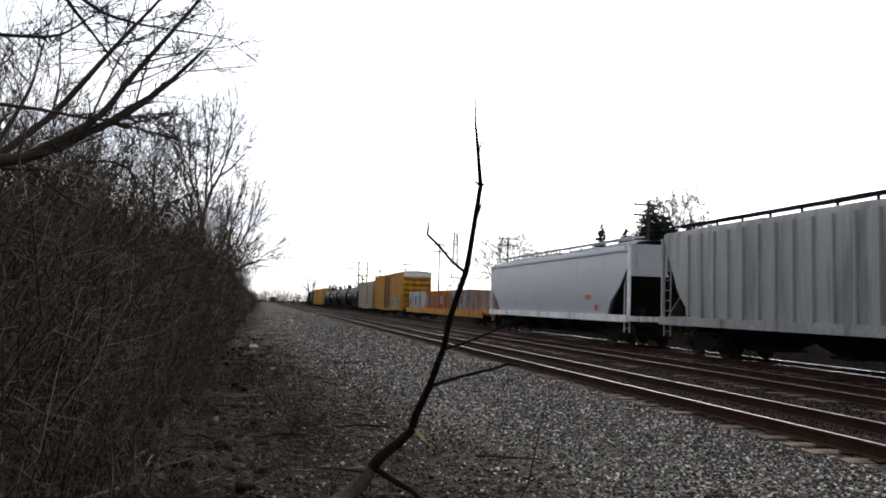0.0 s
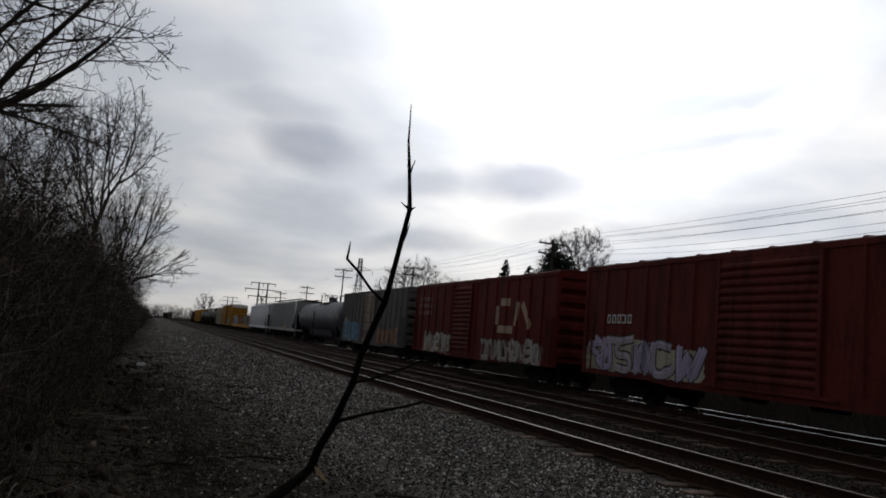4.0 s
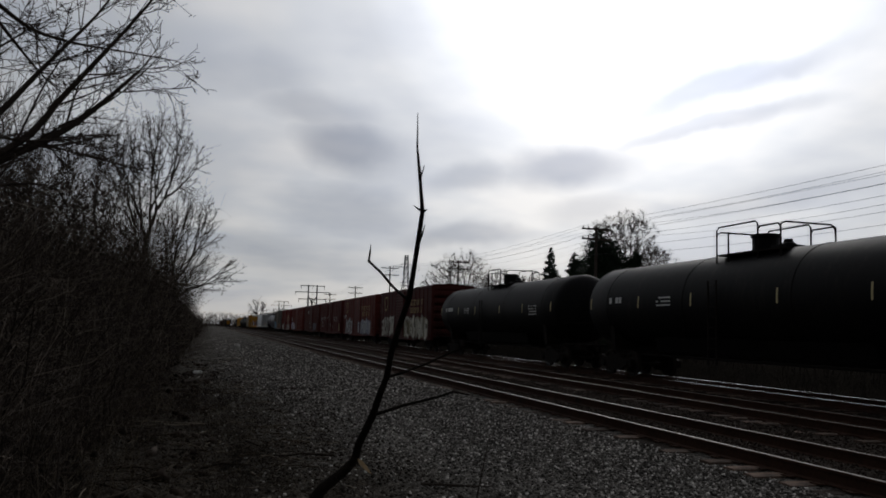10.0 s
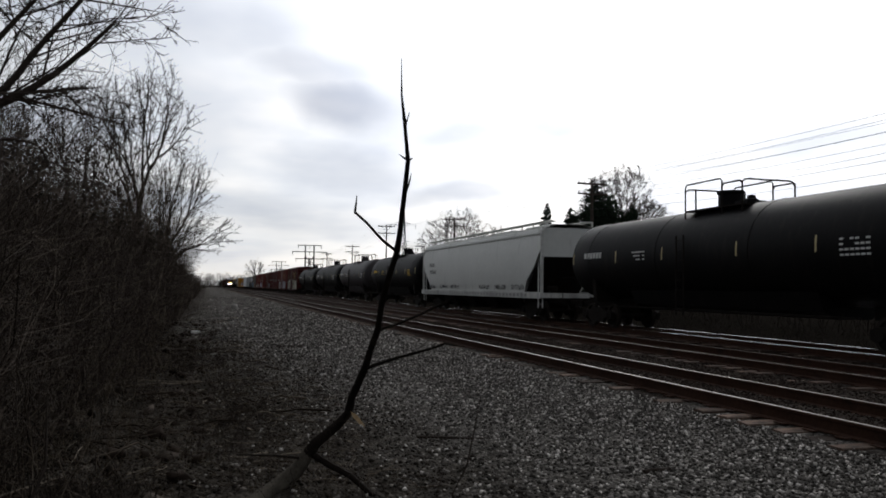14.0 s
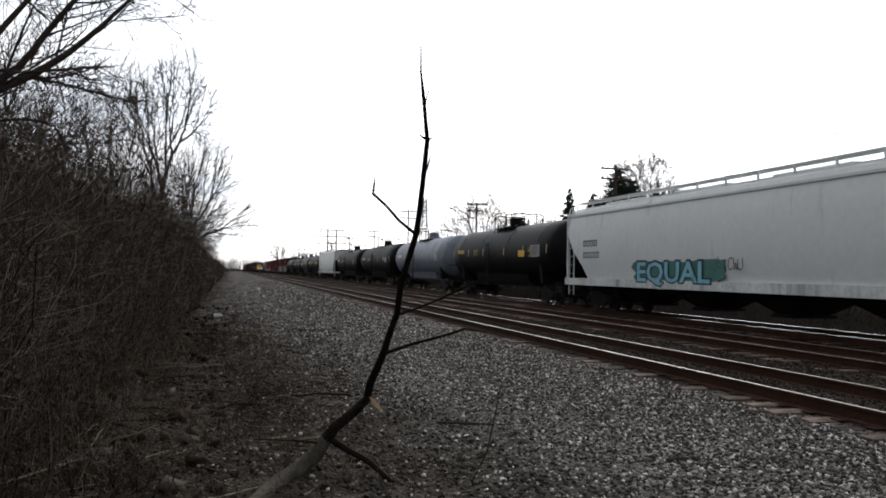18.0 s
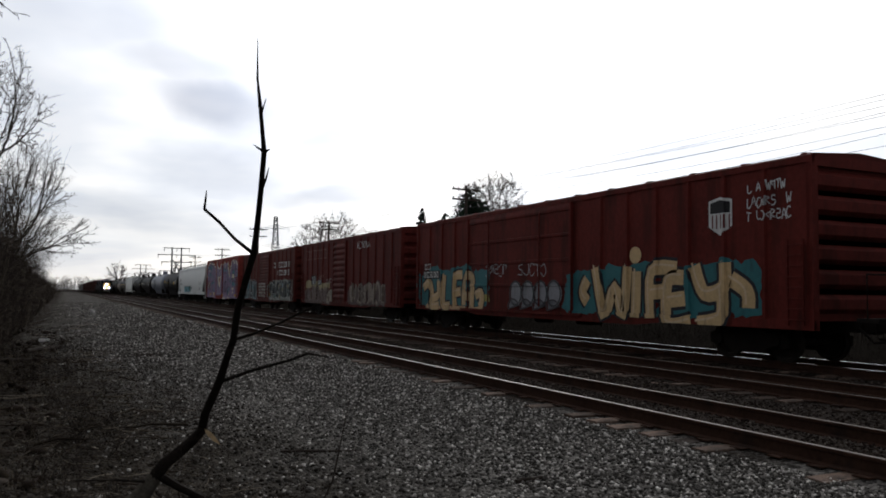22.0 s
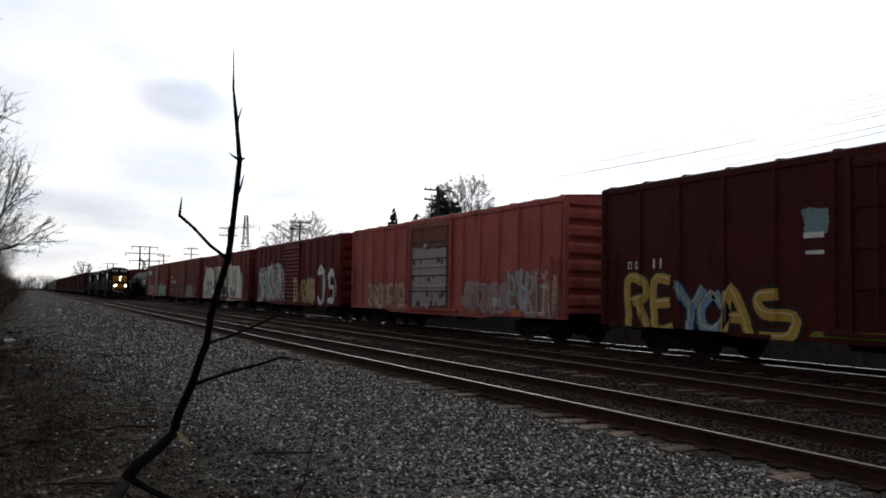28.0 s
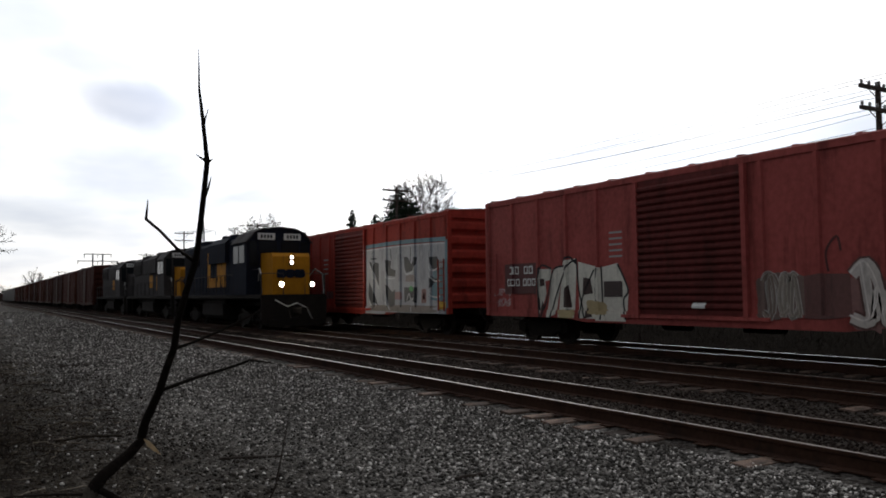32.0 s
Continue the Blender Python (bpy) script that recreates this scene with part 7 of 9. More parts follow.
scribble(c, L, HALF, 16.2, 1.0, 0.85, 1.1, (0.42, 0.37, 0.35), 133, 4)
shape(c, "emblem", gpaint((0.16, 0.24, 0.24)), L, HALF, [blob(6.7, 2.9, 0.7, 0.6, rng)])
bars(c, "emblem_bars", WHITE, L, HALF + 0.006, [(6.75, 2.85, 0.5, 0.12), (6.8, 2.5, 0.45, 0.08)])

c, L = boxcar(-590.0, -607.7, (0.17, 0.036, 0.032), "red-brown boxcar with a large white piece on its door", posts=15, door=(0.36, 0.58), slats=0, eave=4.5)
rng = random.Random(14)
rr = random.Random(190)
for u0, u1, z0, z1 in ((6.64, 7.6, 3.13, 3.48), (7.85, 8.4, 3.12, 3.38), (8.46, 9.03, 3.13, 3.46), (9.2, 10.5, 3.12, 3.58), (6.4, 8.32, 2.76, 2.88), (6.65, 8.34, 2.58, 3.08), (8.86, 10.42, 2.57, 3.1), (6.7, 8.3, 2.12, 2.53), (9.02, 10.7, 2.1, 2.52)):
    shape(c, "worn_white_block", gpaint((0.35, 0.345, 0.32)), L, HALF, [blob(u0 - 0.05, z0 - 0.03, u1 - u0 + 0.1, z1 - z0 + 0.06, rr, 40, 0.05)], 0.001)
    for i in range(int((u1 - u0) * 3.2)):
        ua, za = rr.uniform(u0, u1 - 0.25), rr.uniform(z0, z1 - 0.12)
        shape(c, "worn_spot", gpaint(rr.choice(((0.13, 0.055, 0.048), (0.20, 0.15, 0.135), (0.26, 0.235, 0.215), (0.43, 0.425, 0.40)))), L, HALF, [blob(ua, za, rr.uniform(0.12, 0.42), rr.uniform(0.07, 0.2), rr, 34, 0.16)], 0.004 + 0.0006 * i)
bars(c, "door_seam", gpaint((0.05, 0.018, 0.016)), L, HALF + 0.02, [(6.4, 3.09, 4.2, 0.04), (6.4, 2.535, 4.3, 0.04), (8.42, 2.1, 0.16, 1.3)])
for u0, u1, z0, z1 in ((6.0, 6.3, 1.0, 2.0), (6.52, 6.62, 1.0, 1.62), (7.6, 8.3, 1.5, 2.0), (8.6, 8.72, 1.5, 2.0), (8.8, 9.0, 1.55, 1.7), (9.32, 9.4, 1.68, 1.98), (9.6, 9.66, 1.7, 1.95), (10.28, 10.93, 1.04, 1.4), (8.2, 8.4, 0.95, 1.4), (9.2, 9.8, 1.0, 1.35), (10.75, 11.6, 1.58, 1.74)):
    shape(c, "chalky_scrap", gpaint(rr.choice(((0.40, 0.36, 0.34), (0.30, 0.21, 0.19), (0.36, 0.33, 0.31)))), L, HALF, [blob(u0, z0, u1 - u0, z1 - z0, rr, 34, 0.10)], 0.012)
bars(c, "paint_out", gpaint((0.03, 0.016, 0.016)), L, HALF + 0.016, [(9.87, 1.44, 0.9, 0.6), (12.62, 1.2, 0.85, 0.75)])
bars(c, "gray_patch", gpaint((0.14, 0.13, 0.13)), L, HALF + 0.012, [(11.9, 1.4, 0.68, 0.55)])
bars(c, "sill_overspray", gpaint((0.30, 0.27, 0.25)), L, HALF + 0.01, [(3.3, 0.82, 2.1, 0.08), (6.0, 0.84, 1.6, 0.06), (8.0, 0.83, 2.6, 0.06)])
graffiti(c, L, HALF, 5.95, 0.98, 3.6, 0.95, (0.16, 0.035, 0.032), (0.34, 0.27, 0.25), None, 141, 6)
bars(c, "paint_out", gpaint((0.03, 0.025, 0.03)), L, HALF + 0.02, [(6.5, 1.45, 1.05, 0.4), (0.6, 1.9, 2.9, 0.5)])
scribble(c, L, HALF, 2.6, 1.05, 2.4, 0.8, (0.36, 0.28, 0.24), 144, 12)
graffiti(c, L, HALF, 13.6, 1.0, 3.2, 0.95, (0.36, 0.33, 0.31), (0.10, 0.05, 0.045), (0.19, 0.12, 0.105), 143, 5)
shape(c, "shield_emblem", gpaint((0.40, 0.37, 0.35)), L, HALF, [[(12.95, 3.7), (13.85, 3.7), (13.85, 3.1), (13.4, 2.85), (12.95, 3.1)]])
shape(c, "shield_top", gpaint((0.05, 0.03, 0.03)), L, HALF, [[(12.9, 3.9), (13.4, 4.0), (13.9, 3.9), (13.9, 3.6), (12.9, 3.6)]], 0.005)
bars(c, "reporting_marks", WHITE, L, HALF + 0.026, [(0.72 + i * 0.6, 1.98, 0.26, 0.26) for i in range(5)] + [(0.68, 2.58, 0.26, 0.2), (1.08, 2.58, 0.24, 0.2)])
bars(c, "orange_marker", YELLOWM, L, HALF, [(1.0, 1.36, 0.8, 0.28), (2.4, 1.38, 0.8, 0.26), (4.78, 1.3, 0.62, 0.16), (11.9, 1.2, 0.48, 0.16), (13.8, 1.2, 0.55, 0.2)])

c, L = boxcar(-609.8, -627.4, (0.29, 0.075, 0.068), "pinkish red boxcar with a louvred door and pastel graffiti", posts=14, door=(0.40, 0.578), slats=17, sill=0.7, dirt=0.3)
rng = random.Random(15)
patches(c, "sprayed_night", gpaint((0.03, 0.035, 0.07)), L, HALF, [[(0.0, 0.75), (0.05, 1.75), (0.5, 2.0), (0.95, 1.9), (0.95, 0.95)], [(3.4, 2.15), (4.2, 2.3), (6.4, 2.4), (6.55, 1.1), (5.7, 1.1), (5.5, 2.1)]])
shape(c, "sprayed_grass", gpaint((0.10, 0.24, 0.13)), L, HALF, [[(0.9, 0.72), (0.9, 0.95), (2.6, 1.15), (2.8, 1.3), (4.5, 1.0), (6.4, 1.05), (6.5, 0.72)]], 0.002)
patches(c, "sprayed_leaf", gpaint((0.20, 0.36, 0.24)), L, HALF, [[(2.8, 1.25), (3.7, 0.8), (3.2, 0.75)], [(4.2, 1.05), (5.0, 0.78), (4.4, 0.75)], [(5.6, 1.0), (6.2, 0.8), (5.5, 0.76)]], 0.005)
for k, p in enumerate(([(2.85, 1.35), (2.9, 2.0), (3.2, 2.3), (3.55, 2.2), (3.6, 1.4)], [(3.8, 1.35), (3.85, 2.0), (4.2, 2.25), (4.7, 2.15), (4.8, 1.38)], [(4.85, 1.35), (4.9, 2.0), (5.3, 2.22), (5.75, 2.15), (5.7, 1.35)])):
    shape(c, "pastel_letter", gpaint((0.52, 0.25, 0.23)), L, HALF, [p], 0.006)
    shape(c, "pastel_foot", gpaint((0.58, 0.27, 0.15)), L, HALF, [cut(p, 1, 1.75, False)], 0.009)
    shape(c, "pastel_shine", gpaint((0.60, 0.45, 0.42)), L, HALF, stroke([(p[0][0] + 0.12, 1.5), (p[0][0] + 0.16, 2.0), (p[0][0] + 0.45, 2.15)], 0.07), 0.012)
rr = random.Random(151)
for k in range(24):
    shape(c, "pastel_fleck", gpaint(rr.choice(((0.50, 0.24, 0.22), (0.56, 0.36, 0.32), (0.50, 0.26, 0.12), (0.16, 0.20, 0.32), (0.05, 0.05, 0.07), (0.40, 0.40, 0.38)))), L, HALF, [blob(rr.uniform(2.8, 6.1), rr.uniform(1.15, 2.15), rr.uniform(0.12, 0.42), rr.uniform(0.10, 0.34), rr, 44, 0.14)], 0.014 + 0.0006 * k)
bars(c, "dark_panel", gpaint((0.06, 0.06, 0.07)), L, HALF + 0.03, [(5.75, 1.2, 0.75, 0.5)])
bars(c, "orange_marker", gpaint((0.52, 0.25, 0.02)), L, HALF + 0.014, [(0.92, 0.75, 0.75, 0.17), (4.2, 0.75, 0.5, 0.12)])
for k in range(8):
    rr = random.Random(152 + k)
    shape(c, "worn_patch", gpaint(((0.33, 0.25, 0.19), (0.12, 0.05, 0.05), (0.40, 0.30, 0.18), (0.22, 0.17, 0.15))[k % 4]), L, HALF, [blob(7.2 + k * 0.36, 0.95 + 0.25 * (k % 2), rr.uniform(0.5, 0.8), rr.uniform(0.4, 0.65), rr, 16, 0.16)], 0.002 + 0.0012 * k)
shape(c, "sill_overspray", gpaint((0.28, 0.24, 0.13)), L, HALF, [[(7.1, 0.66), (11.0, 0.66), (11.0, 0.82), (9.4, 0.76), (7.1, 0.80)]])
graffiti(c, L, HALF, 10.6, 0.85, 5.6, 0.95, (0.25, 0.20, 0.165), (0.11, 0.055, 0.048), (0.24, 0.11, 0.09), 153, 9)
bars(c, "number_panel", gpaint((0.05, 0.016, 0.016)), L, HALF + 0.01, [(0.9, 1.15, 1.75, 1.3)])
bars(c, "reporting_marks", WHITE, L, HALF + 0.02, [(u, 2.12, 0.2, 0.24) for u in (1.25, 1.55, 2.0, 2.25)] + [(u, 1.72, 0.18, 0.24) for u in (1.1, 1.36, 1.62, 1.95, 2.2, 2.43)])
bars(c, "stencil_marks", GRAYM, L, HALF + 0.02, [(1.15, 1.45, 0.5, 0.06), (1.15, 1.28, 0.5, 0.06), (1.95, 1.45, 0.4, 0.06)])
bars(c, "paint_out", gpaint((0.085, 0.018, 0.016)), L, HALF + 0.02, [(11.6, 1.6, 0.5, 2.0), (12.9, 1.6, 0.5, 1.9), (14.1, 1.4, 0.6, 2.4)])

c, L = boxcar(-629.7, -647.3, (0.25, 0.040, 0.028), "orange-red boxcar with a louvred door and a big silver piece", posts=15, door=(0.402, 0.592), slats=18, door_colour=(0.10, 0.024, 0.02), dirt=0.28, eave=4.52)
shape(c, "mural_silver", gpaint((0.33, 0.335, 0.35)), L, HALF + 0.002, [[(10.5, 0.72), (10.45, 3.48), (12.2, 3.5), (13.9, 3.5), (17.4, 3.42), (17.45, 0.72)]])
shape(c, "mural_border", gpaint((0.13, 0.22, 0.25)), L, HALF + 0.004, stroke([(10.45, 3.6), (13.9, 3.62), (17.45, 3.53)], 0.16) + stroke([(17.46, 3.5), (17.44, 2.0), (17.46, 0.8)], 0.26))
shape(c, "mural_edge", gpaint((0.52, 0.53, 0.54)), L, HALF + 0.012, stroke([(10.45, 3.45), (13.9, 3.47), (17.3, 3.39)], 0.06))
INK, CHROME, TEAL = (0.03, 0.032, 0.036), (0.54, 0.55, 0.55), (0.12, 0.21, 0.24)
for p in ([(10.81, 2.94), (11.0, 2.93), (11.22, 2.72), (11.12, 2.58)], [(11.37, 2.92), (11.78, 2.85), (11.78, 1.88), (11.5, 2.25), (11.25, 2.6)], [(10.8, 2.05), (11.32, 1.62), (11.7, 1.06), (11.3, 1.2), (11.05, 1.1), (10.74, 1.45)],
          [(12.45, 2.98), (12.95, 2.9), (12.9, 2.6), (13.35, 2.5), (13.3, 2.25), (12.6, 2.3)], [(12.5, 1.95), (13.05, 1.62), (13.3, 1.75), (13.25, 1.1), (12.85, 0.98), (12.6, 1.25)],
          [(14.09, 3.02), (14.4, 3.0), (14.7, 2.68), (15.0, 2.98), (15.21, 2.95), (15.09, 2.68), (14.78, 2.44), (14.28, 2.38), (14.13, 2.6)], [(14.09, 1.8), (15.2, 1.8), (15.14, 1.18), (14.6, 1.3), (14.12, 1.2)],
          [(16.18, 2.92), (16.77, 2.92), (16.88, 2.57), (16.55, 2.44), (16.35, 2.5)], [(16.16, 2.24), (16.6, 2.1), (16.92, 2.1), (16.45, 1.9), (16.22, 1.72), (16.2, 1.36)]):
    shape(c, "mural_ink", gpaint(INK), L, HALF + 0.008, [p])
for p in ([(14.02, 2.95), (14.1, 2.5), (14.3, 2.32), (14.75, 2.38), (15.05, 2.6)], [(16.1, 2.95), (16.3, 2.42), (16.9, 2.5)], [(16.1, 2.3), (16.5, 2.02), (16.95, 2.02)], [(16.2, 1.72), (16.3, 1.45), (16.85, 1.42), (16.95, 1.52)], [(10.72, 2.95), (11.1, 2.5), (11.75, 1.78)],
          [(10.72, 2.08), (10.72, 1.4), (11.0, 1.05)], [(14.3, 1.28), (14.5, 1.55), (14.7, 1.3), (15.0, 1.5)], [(14.72, 1.2), (14.72, 0.8)], [(12.4, 3.02), (12.5, 2.25), (13.3, 2.18)], [(12.42, 2.0), (12.5, 1.2), (12.9, 0.92)], [(14.75, 3.42), (14.72, 2.75)]):
    shape(c, "mural_edge", gpaint(CHROME), L, HALF + 0.012, stroke(p, 0.05))
for p in ([(10.99, 3.07), (11.58, 3.05)], [(11.26, 3.37), (11.2, 2.84)], [(14.68, 3.4), (14.66, 2.8)], [(12.9, 3.4), (12.95, 2.95)], [(16.15, 3.38), (16.17, 2.95)], [(11.27, 1.38), (11.22, 0.9)]):
    shape(c, "mural_line", gpaint(INK), L, HALF + 0.010, stroke(p, 0.06))
shape(c, "mural_shading", gpaint(TEAL), L, HALF + 0.006, [[(16.42, 2.4), (17.2, 2.55), (17.25, 1.2), (16.3, 1.32)]])
rr = random.Random(160)
for u0, z0, w, h, col in ((13.2, 1.3, 0.7, 0.35, (0.27, 0.15, 0.15)), (15.5, 1.15, 0.42, 0.6, (0.25, 0.13, 0.12)), (15.6, 1.3, 0.2, 0.3, (0.17, 0.05, 0.045)), (12.0, 1.2, 0.35, 1.4, (0.25, 0.25, 0.26)), (13.5, 2.0, 0.4, 1.2, (0.26, 0.26, 0.275)), (15.4, 2.0, 0.5, 1.1, (0.28, 0.285, 0.30)), (14.2, 2.0, 0.9, 0.3, (0.22, 0.18, 0.17)), (10.5, 0.82, 6.6, 0.28, (0.20, 0.17, 0.15))):
    shape(c, "mural_stain", gpaint(col), L, HALF + 0.005, [blob(u0, z0, w, h, rr, 40, 0.09)])
shape(c, "mural_accent", gpaint((0.05, 0.30, 0.07)), L, HALF + 0.014, [[(14.5, 1.72), (14.62, 1.86), (14.78, 1.84), (14.88, 1.68), (14.7, 1.62)]])
bars(c, "reporting_marks", WHITE, L, HALF, [(u, 2.32, 0.24, 0.28) for u in (0.95, 1.22, 1.72, 2.0)] + [(u, 1.88, 0.2, 0.28) for u in (0.9, 1.14, 1.38, 1.72, 1.96, 2.2)])
bars(c, "stencil_marks", GRAYM, L, HALF, [(5.55, 3.2 - i * 0.22, 0.55, 0.06) for i in range(4)])
bars(c, "rust_plate", gpaint((0.09, 0.022, 0.02)), L, HALF, [(3.3, 2.0, 0.3, 0.32), (5.2, 1.5, 0.22, 0.22), (5.9, 1.35, 0.9, 0.35)])
bars(c, "orange_marker", YELLOWM, L, HALF + 0.02, [(16.85, 0.96, 0.55, 0.28)])

c, L = boxcar(-649.8, -667.5, (0.29, 0.082, 0.075), "dusty red boxcar with a louvred door and white block graffiti", posts=14, door=(0.40, 0.59), slats=18, door_colour=(0.10, 0.028, 0.026), dirt=0.3, eave=4.5)
BONE = gpaint((0.56, 0.54, 0.47))
for k, p in enumerate(([(2.85, 0.8), (2.85, 2.25), (3.45, 2.23), (3.4, 1.9), (3.15, 1.88), (3.2, 1.5)], [(3.2, 0.75), (3.5, 2.22), (4.05, 2.3), (3.9, 1.8), (3.65, 0.9)], [(3.75, 0.75), (4.0, 2.45), (4.55, 2.5), (4.6, 2.2), (4.5, 0.8)], [(4.7, 0.75), (4.68, 2.4), (5.6, 2.2), (6.3, 2.3), (6.7, 1.6), (6.6, 0.75)])):
    shape(c, "white_block", BONE, L, HALF, [p], 0.001 * k)
for p in ([(2.95, 0.8), (3.3, 1.5), (3.55, 2.2), (4.1, 2.3)], [(3.35, 0.7), (3.7, 1.5), (4.2, 2.3), (4.6, 2.45)], [(4.6, 2.5), (4.7, 1.6), (4.95, 0.8)], [(4.0, 2.45), (4.3, 2.55), (4.65, 2.3)], [(5.5, 2.2), (5.4, 1.4), (5.8, 0.9)], [(2.88, 0.78), (2.86, 2.26), (3.45, 2.24)], [(4.72, 0.8), (4.85, 1.4), (5.35, 2.15)], [(5.65, 2.25), (5.68, 1.2), (5.6, 0.78)], [(6.3, 2.28), (6.68, 1.6), (6.5, 1.3), (6.6, 0.8)], [(4.05, 0.8), (4.15, 1.0), (4.5, 1.0)]):
    shape(c, "black_line", gpaint((0.015, 0.015, 0.017)), L, HALF, stroke(p, 0.06), 0.008)
for p in ([(4.0, 1.1), (4.02, 1.6), (4.25, 1.75), (4.4, 1.1)], [(2.9, 1.72), (3.12, 1.75), (3.1, 1.95), (2.9, 1.95)], [(4.85, 1.45), (4.9, 1.95), (5.2, 1.9), (5.3, 1.5)], [(2.9, 1.0), (3.0, 1.3), (3.12, 1.0)], [(4.95, 0.8), (5.05, 1.15), (5.3, 0.85)]):
    shape(c, "black_counter", gpaint((0.04, 0.022, 0.02)), L, HALF, [p], 0.008)
bars(c, "dark_panel", gpaint((0.05, 0.035, 0.033)), L, HALF + 0.01, [(5.75, 1.4, 0.72, 0.42)])
patches(c, "tan_spot", gpaint((0.38, 0.30, 0.16)), L, HALF, [blob(3.75, 0.75, 0.8, 0.3, random.Random(165)), blob(5.0, 0.9, 0.9, 0.4, random.Random(168))], 0.010)
bars(c, "number_panel", gpaint((0.07, 0.014, 0.016)), L, HALF + 0.016, [(1.05, 1.5, 1.7, 0.95)])
bars(c, "reporting_marks", WHITE, L, HALF + 0.022, [(u, 2.12, 0.2, 0.24) for u in (1.35, 1.62, 2.1, 2.35)] + [(u, 1.75, 0.18, 0.22) for u in (1.2, 1.44, 1.68, 2.05, 2.28, 2.5)])
scribble(c, L, HALF, 0.4, 1.1, 1.0, 0.7, (0.5, 0.4, 0.4), 162, 7)
shape(c, "dusty_patch", gpaint((0.125, 0.056, 0.050)), L, HALF, [[(11.85, 0.95), (11.84, 1.82), (12.2, 1.86), (12.86, 1.84), (12.88, 1.0), (12.3, 0.93)]], 0.002)
graffiti(c, L, HALF, 10.84, 0.95, 0.95, 0.95, (0.20, 0.17, 0.14), (0.40, 0.37, 0.34), (0.15, 0.10, 0.085), 163, 3)
shape(c, "sprayed_line", gpaint((0.075, 0.022, 0.02)), L, HALF, stroke([(12.4, 1.9), (12.36, 2.3), (12.6, 2.6), (12.68, 2.3)], 0.05), 0.004)
bars(c, "stencil_marks", GRAYM, L, HALF, [(5.98, 3.1 - i * 0.16, 0.5, 0.05) for i in range(5)])
bars(c, "door_plate", WHITE, L, HALF, [(8.9, 1.12, 0.4, 0.14)])
graffiti(c, L, HALF, 12.95, 0.85, 3.6, 1.15, (0.42, 0.38, 0.345), (0.10, 0.045, 0.04), (0.20, 0.10, 0.09), 164, 5)
boxcar(-669.7, -687.4, (0.12, 0.028, 0.024), "red-brown boxcar at the tail of the train", posts=14)

# ---- the arriving train ----
locomotive(42.25, BLUE, LOCOYELLOW, "dark blue locomotive with a yellow nose and lit headlights", -1)
locomotive(60.6, LOCOGRAY, LOCOYELLOW, "grimy gray-blue locomotive with a yellow nose", -1, False)
locomotive(79.0, LOCOGRAY, LOCOGRAY, "grimy gray locomotive behind the lead engines", -1, False)
for i in range(18):
    f0 = 89.6 + i * 17.4
    boxcar(f0 + 15.6, f0, ((0.045, 0.016, 0.011), (0.055, 0.019, 0.012), (0.038, 0.016, 0.012))[i % 3] if i < 11 else (0.20, 0.19, 0.18), "rust-brown freight car with ribbed sides" if i < 11 else "gray freight car far back in the train",
           posts=13, eave=4.75, group="freight cars of the arriving train", track=4.2)
    CARS[-1] = (CARS[-1][0], -1)


# ---- bare trees, brush and stalks ----
BRUSHMAT = stone_mat("dry_brush", (0.016, 0.0127, 0.0106), (0.041, 0.033, 0.027), (0.090, 0.072, 0.059), (0.20, 0.165, 0.135))
# darker range of the brush colours, for low stems and weed tufts
LOWBRUSH = stone_mat("dark_low_brush", (0.010, 0.008, 0.007), (0.022, 0.0175, 0.0145), (0.048, 0.038, 0.031), (0.16, 0.13, 0.105))
STICKMAT = stone_mat("fallen_sticks", (0.016, 0.012, 0.009), (0.045, 0.034, 0.025), (0.085, 0.068, 0.052), (0.30, 0.255, 0.20))


def tubes(sets, sides):
    """Vertices and faces of many tapered tubes. sets: pairs of points (n, k, 3) and radii (n, k)."""
    V, F, base = [], [], 0
    for P, R in sets:
        n, k, _ = P.shape
        d = np.gradient(P, axis=1)
        d /= np.linalg.norm(d, axis=2, keepdims=True) + 1e-9
        ref = np.where(np.abs(d[..., 2:3]) < 0.9, np.array([0, 0, 1.0]), np.array([1.0, 0, 0]))
        u = np.cross(d, ref)
        u /= np.linalg.norm(u, axis=2, keepdims=True) + 1e-9
        w = np.cross(d, u)
        a = 2 * np.pi * np.arange(sides) / sides
        v = P[:, :, None] + R[:, :, None, None] * (np.cos(a)[:, None] * u[:, :, None] + np.sin(a)[:, None] * w[:, :, None])
        V.append(v.reshape(-1, 3))
        i, j, s = np.meshgrid(np.arange(n), np.arange(k - 1), np.arange(sides), indexing="ij")
        q = lambda jj, ss: base + (i * k + jj) * sides + ss % sides
        F.append(np.stack([q(j, s), q(j, s + 1), q(j + 1, s + 1), q(j + 1, s)], -1).reshape(-1, 4))
        base += n * k * sides
    return np.concatenate(V), np.concatenate(F)


def tube_mesh(name, sets, sides):
    v, f = tubes(sets, sides)
    me = bpy.data.meshes.new(name)
    me.vertices.add(len(v))
    me.vertices.foreach_set("co", v.astype(np.float32).ravel())
    me.loops.add(f.size)
    me.loops.foreach_set("vertex_index", f.astype(np.int32).ravel())
    me.polygons.add(len(f))
    me.polygons.foreach_set("loop_start", np.arange(0, f.size, 4, dtype=np.int32))
    me.update(calc_edges=True)
    me.polygons.foreach_set("use_smooth", np.ones(len(f), bool))
    return me


